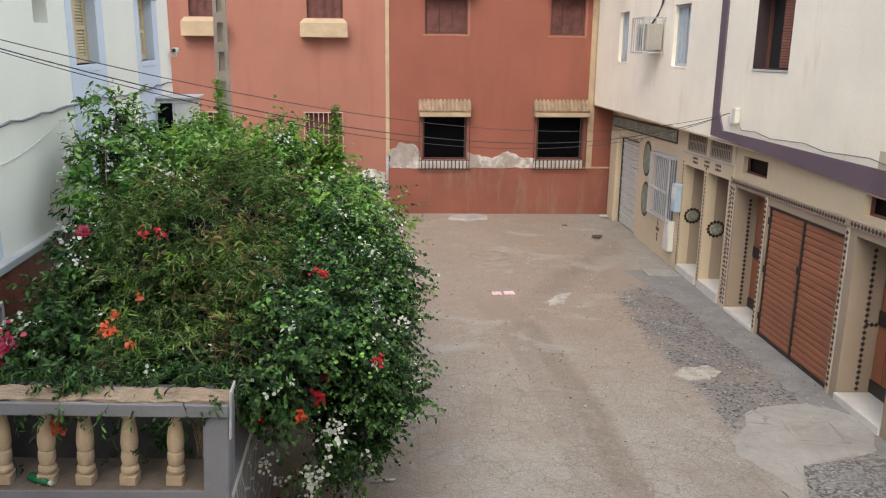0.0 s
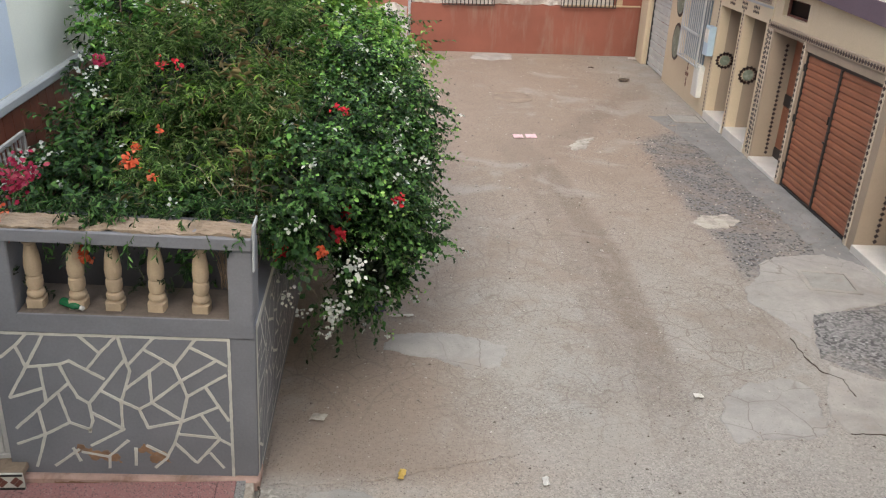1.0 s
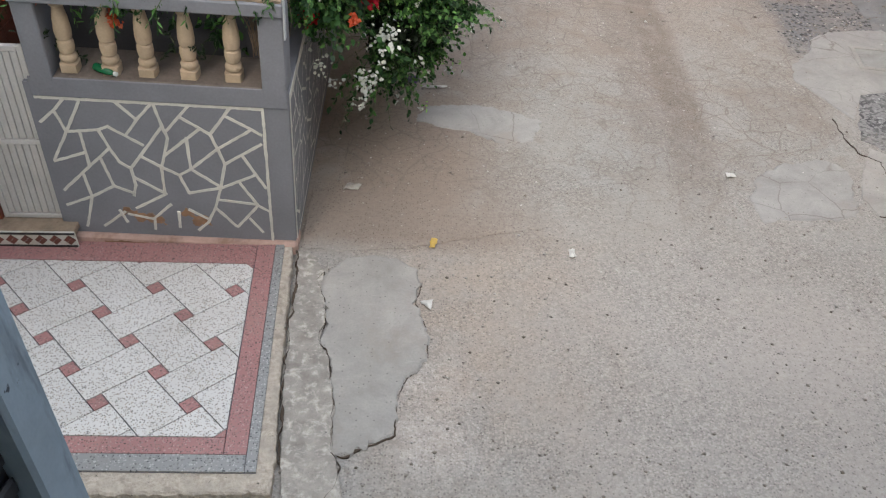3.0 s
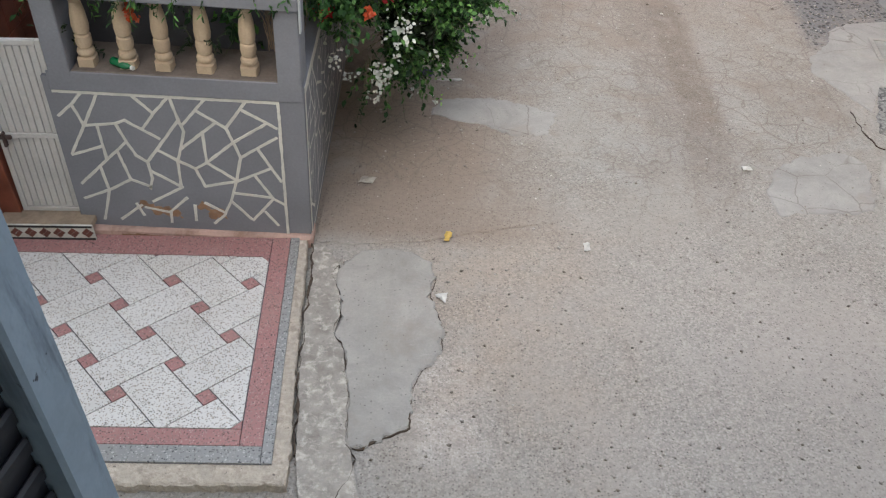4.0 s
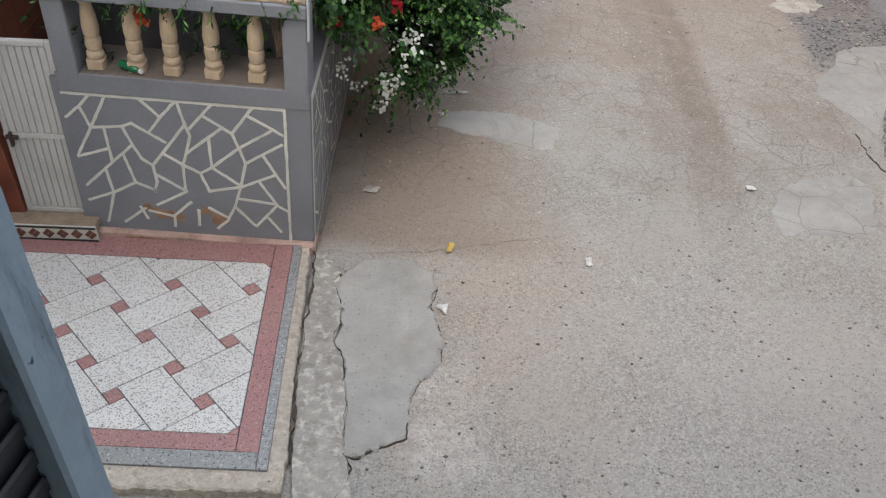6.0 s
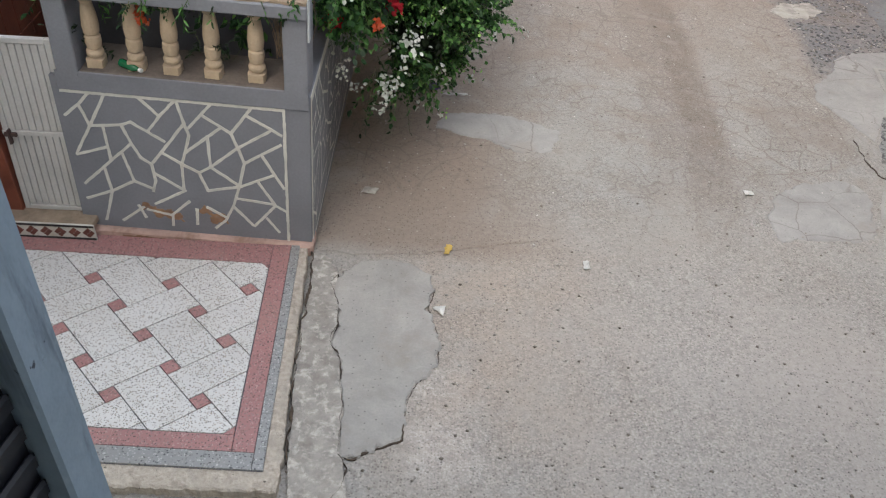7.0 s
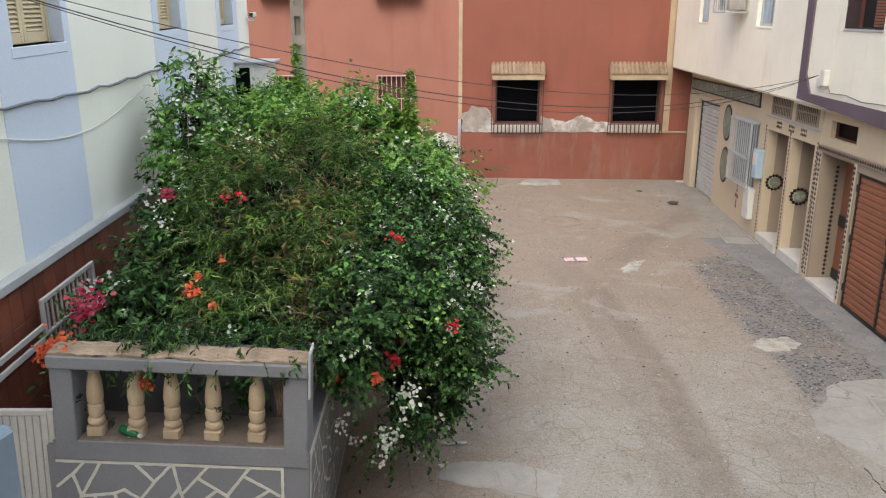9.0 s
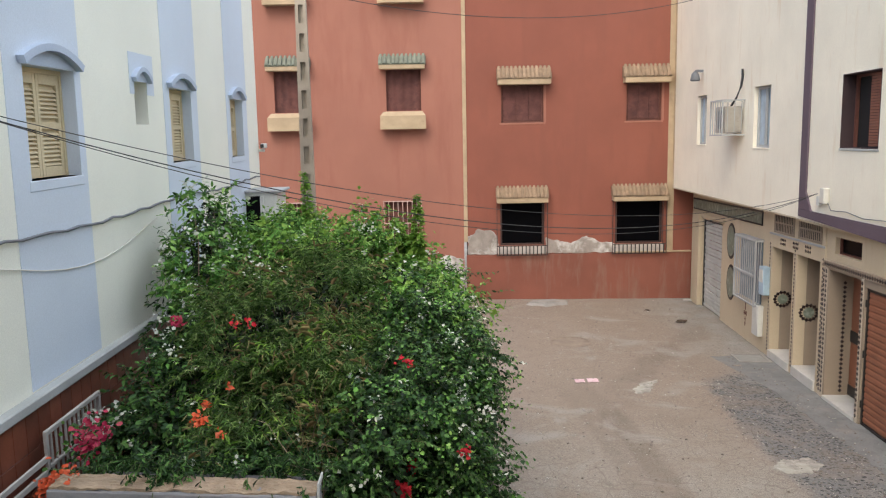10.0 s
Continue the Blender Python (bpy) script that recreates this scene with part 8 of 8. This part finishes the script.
# blossom heads
for root, centre, n, s, spread, mat, label in (
        (b1, (-0.90, 5.66, 1.45), 80, 0.036, 0.045, PETAL_RED, "crimson blossom head"), (b1, (-0.48, 5.98, 1.45), 70, 0.036, 0.042, PETAL_RED, "crimson blossom head"),
        (b1, (-0.42, 6.2, 1.52), 34, 0.034, 0.035, PETAL_RED, "crimson blossom head"), (b1, (-0.40, 6.22, 1.56), 20, 0.034, 0.03, PETAL_RED, "crimson blossom head"),
        (b1, (-0.57, 5.62, 1.46), 34, 0.034, 0.03, PETAL_ORANGE, "orange-red blossom head"), (b1, (-0.43, 6.55, 2.26), 22, 0.034, 0.03, PETAL_RED, "crimson blossom head"),
        (b1, (-0.50, 6.56, 2.28), 14, 0.034, 0.022, PETAL_RED, "crimson blossom head"), (b1, (0.0, 5.98, 1.74), 24, 0.034, 0.03, PETAL_RED, "crimson blossom head"),
        (b2, (-1.90, 5.72, 2.12), 46, 0.034, 0.045, PETAL_ORANGE, "orange blossom head"), (b2, (-1.94, 6.02, 2.12), 30, 0.034, 0.035, PETAL_ORANGE, "orange blossom head"),
        (b2, (-1.80, 6.2, 2.20), 14, 0.034, 0.03, PETAL_ORANGE, "orange blossom head"), (b2, (-1.72, 5.6, 2.06), 14, 0.032, 0.025, PETAL_ORANGE, "orange blossom head"),
        (b2, (-1.86, 6.72, 2.58), 24, 0.036, 0.045, PETAL_RED, "dull crimson blossom head"), (b2, (-1.75, 6.72, 2.58), 14, 0.034, 0.03, PETAL_RED, "dull crimson blossom head"),
        (b5, (-2.56, 7.35, 2.46), 44, 0.038, 0.05, PETAL_PINK, "magenta blossom head"), (b5, (-2.74, 5.92, 1.97), 120, 0.038, 0.11, PETAL_PINK, "magenta blossom head"),
        (b5, (-2.86, 6.0, 1.84), 80, 0.038, 0.08, PETAL_PINK, "magenta blossom head"), (b5, (-2.66, 5.22, 1.88), 200, 0.036, 0.085, PETAL_ORANGE, "orange blossom head"),
        (b5, (-2.74, 5.22, 1.84), 110, 0.036, 0.07, PETAL_ORANGE, "orange blossom head"), (b2, (-2.13, 5.19, 1.64), 66, 0.034, 0.042, PETAL_ORANGE, "orange blossom head between the balusters"),
        (b1, (-0.50, 5.98, 0.72), 60, 0.036, 0.06, PETAL_WHITE, "white blossom head"), (b1, (-0.53, 5.9, 0.82), 60, 0.036, 0.05, PETAL_WHITE, "white blossom head"),
        (b1, (-0.60, 6.0, 0.55), 30, 0.034, 0.04, PETAL_WHITE, "white blossom head"), (b1, (-0.79, 6.0, 0.74), 20, 0.034, 0.035, PETAL_WHITE, "white blossom head"),
        (b1, (-0.39, 5.84, 1.16), 80, 0.036, 0.075, PETAL_WHITE, "white blossom head"), (b1, (-0.36, 5.86, 1.26), 50, 0.036, 0.06, PETAL_WHITE, "white blossom head"),
        (b1, (-0.40, 6.16, 1.78), 60, 0.036, 0.07, PETAL_WHITE, "white blossom head"), (b1, (-0.93, 7.0, 1.98), 40, 0.036, 0.05, PETAL_WHITE, "white blossom head"),
        (b1, (-0.08, 7.0, 1.92), 40, 0.036, 0.06, PETAL_WHITE, "white blossom head"), (b1, (0.20, 7.3, 1.56), 40, 0.036, 0.07, PETAL_WHITE, "white blossom head"),
        (b1, (-0.87, 5.86, 0.97), 34, 0.034, 0.05, PETAL_WHITE, "white blossom head"), (b1, (0.16, 9.0, 2.05), 50, 0.036, 0.10, PETAL_WHITE, "white blossom head"),
        (b5, (-2.45, 6.9, 2.36), 30, 0.034, 0.07, PETAL_WHITE, "white blossom head"), (b5, (-2.74, 7.5, 2.36), 34, 0.036, 0.06, PETAL_WHITE, "white blossom head"),
        (b5, (-2.86, 6.3, 1.92), 60, 0.034, 0.08, PETAL_WHITE, "white blossom head"), (b3, (-2.62, 9.4, 2.88), 80, 0.045, 0.08, PETAL_WHITE, "white blossom head"),
        (b3, (-2.75, 8.4, 2.52), 40, 0.036, 0.07, PETAL_WHITE, "white blossom head"), (b4, (-1.85, 7.55, 2.88), 40, 0.036, 0.07, PETAL_WHITE, "white blossom head"), (b4, (-1.07, 10.0, 2.95), 40, 0.04, 0.07, PETAL_WHITE, "white blossom head")
        ):
    flower(root, centre, n, s, spread, mat, np.random.default_rng(int(abs(centre[0] * 1000 + centre[2] * 77))), label)

# the shrubs stand in their bed
BED = Matrix.Translation((0.049, -0.048, 0.112)) @ Matrix.Scale(0.985, 4)
for root in (b1, b2, b3, b4, b5):
    root.matrix_world = BED @ ORIGIN[root]

# ---- small things on the ground ----
def build_bottle():
    root = thing("bottle", (-2.23, 5.16, 1.33), "green plastic bottle with a white cap lying on the planter's sill", "bottle")
    m = PLANTER @ pose(-1.29, 0.10, 1.537, 90, 0, 62)
    for name, prof, mat in (("body", [(0.0, 0.0), (0.028, 0.0), (0.03, 0.01), (0.03, 0.10), (0.026, 0.12), (0.014, 0.15), (0.012, 0.165)], BOTTLE_GREEN), ("cap", [(0.0, 0.165), (0.015, 0.165), (0.015, 0.185), (0.0, 0.186)], PLASTIC_WHITE)):
        bm = bmesh.new()
        lathe(bm, [(max(a, 0.001), b) for a, b in prof], (0, 0, 0), 14)
        for v in bm.verts:
            v.co = m @ v.co
        part(name, bm, mat, root)


BOTTLE_GREEN = surf("green_bottle_plastic", (0.01, 0.11, 0.04), 0.1, 6, 40, 0.25, 0.05)
build_bottle()

def scrap(name, x, y, pts, mat, label, cat, lift=0.012, crumple=0.03, seed=0):
    bm = bmesh.new()
    out = blob(pts, 0.016, 18, seed, 0.02)
    vs = [bm.verts.new((x + p[0], y + p[1], ground_z(x, y) + lift + crumple * (0.5 + 0.5 * noise.noise((p[0] * 30, p[1] * 30, seed))))) for p in out]
    c = bm.verts.new((x, y, ground_z(x, y) + lift + crumple))
    for k in range(len(vs)):
        bm.faces.new([vs[k], vs[(k + 1) % len(vs)], c])
    ext = bmesh.ops.extrude_face_region(bm, geom=bm.faces[:])
    for v in ext["geom"]:
        if isinstance(v, bmesh.types.BMVert):
            v.co.z -= 0.006
    bmesh.ops.recalc_face_normals(bm, faces=bm.faces)
    tagged(part(name, bm, mat), label, cat)


PINK_PAPER = surf("pink_card", (0.66, 0.45, 0.49), 0.2, 6, 40, 0.8, 0.1, stain=(0.7, 0.6, 0.62), stain_at=0.5, stain_scale=9)
WHITE_PAPER = surf("white_paper", (0.58, 0.56, 0.52), 0.12, 9, 40, 0.85, 0.3)
YELLOW_PEEL = surf("yellow_peel", (0.55, 0.37, 0.08), 0.2, 12, 50, 0.7, 0.2)
PURPLE_BAG = surf("purple_plastic_bag", (0.07, 0.045, 0.13), 0.3, 12, 40, 0.4, 0.5)
scrap("card", 2.43, 14.87, [(-0.09, -0.1), (0.09, -0.1), (0.09, 0.1), (-0.09, 0.1)], PINK_PAPER, "pink card lying on the street", "card", seed=1)
scrap("card", 2.68, 14.9, [(-0.1, -0.11), (0.1, -0.11), (0.1, 0.11), (-0.1, 0.11)], PINK_PAPER, "pink card lying on the street", "card", seed=2)
scrap("peel", 0.068, 5.075, [(-0.03, -0.06), (0.01, -0.06), (0.04, 0.05), (-0.02, 0.06)], YELLOW_PEEL, "yellow fruit peel on the street", "peel", crumple=0.03, seed=3)
scrap("paper", 1.187, 4.98, [(-0.03, -0.05), (0.03, -0.04), (0.01, 0.05), (-0.03, 0.04)], WHITE_PAPER, "torn white paper scrap on the street", "paper", seed=4)
scrap("paper", 0.02, 4.35, [(-0.05, 0.03), (0.02, -0.05), (0.045, 0.05)], WHITE_PAPER, "torn white paper scrap beside the slab", "paper", seed=5)
scrap("paper", 2.815, 6.155, [(-0.04, -0.03), (0.04, -0.03), (0.04, 0.03), (-0.04, 0.03)], WHITE_PAPER, "small white scrap on the street", "paper", seed=6)
scrap("paper", -0.63, 5.83, [(-0.08, -0.04), (0.05, -0.05), (0.08, 0.03), (-0.03, 0.06)], CEMENT_WHITE, "pale dried mortar crumb beside the planter", "mortar", seed=7)
scrap("bag", -0.15, 7.70, [(-0.1, -0.07), (0.1, -0.05), (0.08, 0.08), (-0.08, 0.08)], PURPLE_BAG, "crumpled purple plastic bag under the bougainvillea", "bag", crumple=0.12, seed=8)
scrap("stick", 0.11, 7.66, [(-0.13, -0.015), (0.13, 0.0), (0.13, 0.02), (-0.13, 0.015)], WHITE_PAPER, "white stick lying on the street", "stick", seed=9)
scrap("rubble", 5.9, 20.3, [(-0.14, -0.06), (0.1, -0.13), (0.17, 0.02), (0.02, 0.12), (-0.08, 0.05)], SOIL, "dark heap of rubbish by a broken drain", "rubble", crumple=0.07, seed=10)
scrap("rubble", 5.45, 21.85, [(-0.1, -0.04), (0.07, -0.07), (0.05, 0.07), (-0.06, 0.05)], SOIL, "dark damp crumbs on the street", "rubble", crumple=0.05, seed=11)
scrap("paper", 7.0, 23.4, [(-0.12, -0.1), (0.1, -0.1), (0.12, 0.12), (-0.1, 0.1)], WHITE_PAPER, "white scrap in the corner by the shop", "paper", crumple=0.06, seed=12)


def pebbles(n, name, x0, x1, y0, y1, smin, smax, mat, seed):
    r = np.random.default_rng(seed)
    base = np.array([(1, 0, 0), (0, 1, 0), (-1, 0, 0), (0, -1, 0), (0, 0, 0.7), (0, 0, -0.4)], float)
    tri = np.array([(0, 1, 4), (1, 2, 4), (2, 3, 4), (3, 0, 4), (1, 0, 5), (2, 1, 5), (3, 2, 5), (0, 3, 5)])
    vs, fs = [], []
    for i in range(n):
        x, y = r.uniform(x0, x1), r.uniform(y0, y1)
        s = smin + (smax - smin) * r.uniform() ** 4
        a = r.uniform(0, 6.3)
        p = base * s * r.uniform(0.6, 1.3, (6, 3))
        q = np.c_[p[:, 0] * math.cos(a) - p[:, 1] * math.sin(a), p[:, 0] * math.sin(a) + p[:, 1] * math.cos(a), p[:, 2]] + (x, y, ground_z(x, y) + s * 0.25)
        vs.append(q)
        fs.append(tri + i * 6)
    root = thing(name, ((x0 + x1) / 2, (y0 + y1) / 2, ground_z((x0 + x1) / 2, (y0 + y1) / 2)), "loose small stones and crumbs scattered over the street", "gravel", kind="stuff")
    raw_mesh("stones", np.concatenate(vs), np.concatenate(fs), mat, root, kind="stuff")


STONE_MIX = foliage("mixed_street_stone", (0.19, 0.16, 0.13), (0.31, 0.27, 0.235), (0.55, 0.51, 0.46), 0.0)
pebbles(5200, "gravel", -0.9, 4.6, 2.6, 9.5, 0.003, 0.017, STONE_MIX, 3)
pebbles(3000, "gravel", 0.2, 6.2, 9.5, 23.5, 0.006, 0.028, STONE_MIX, 4)
pebbles(2200, "gravel", 4.4, 6.2, 9.0, 16.0, 0.006, 0.022, STONE_MIX, 5)
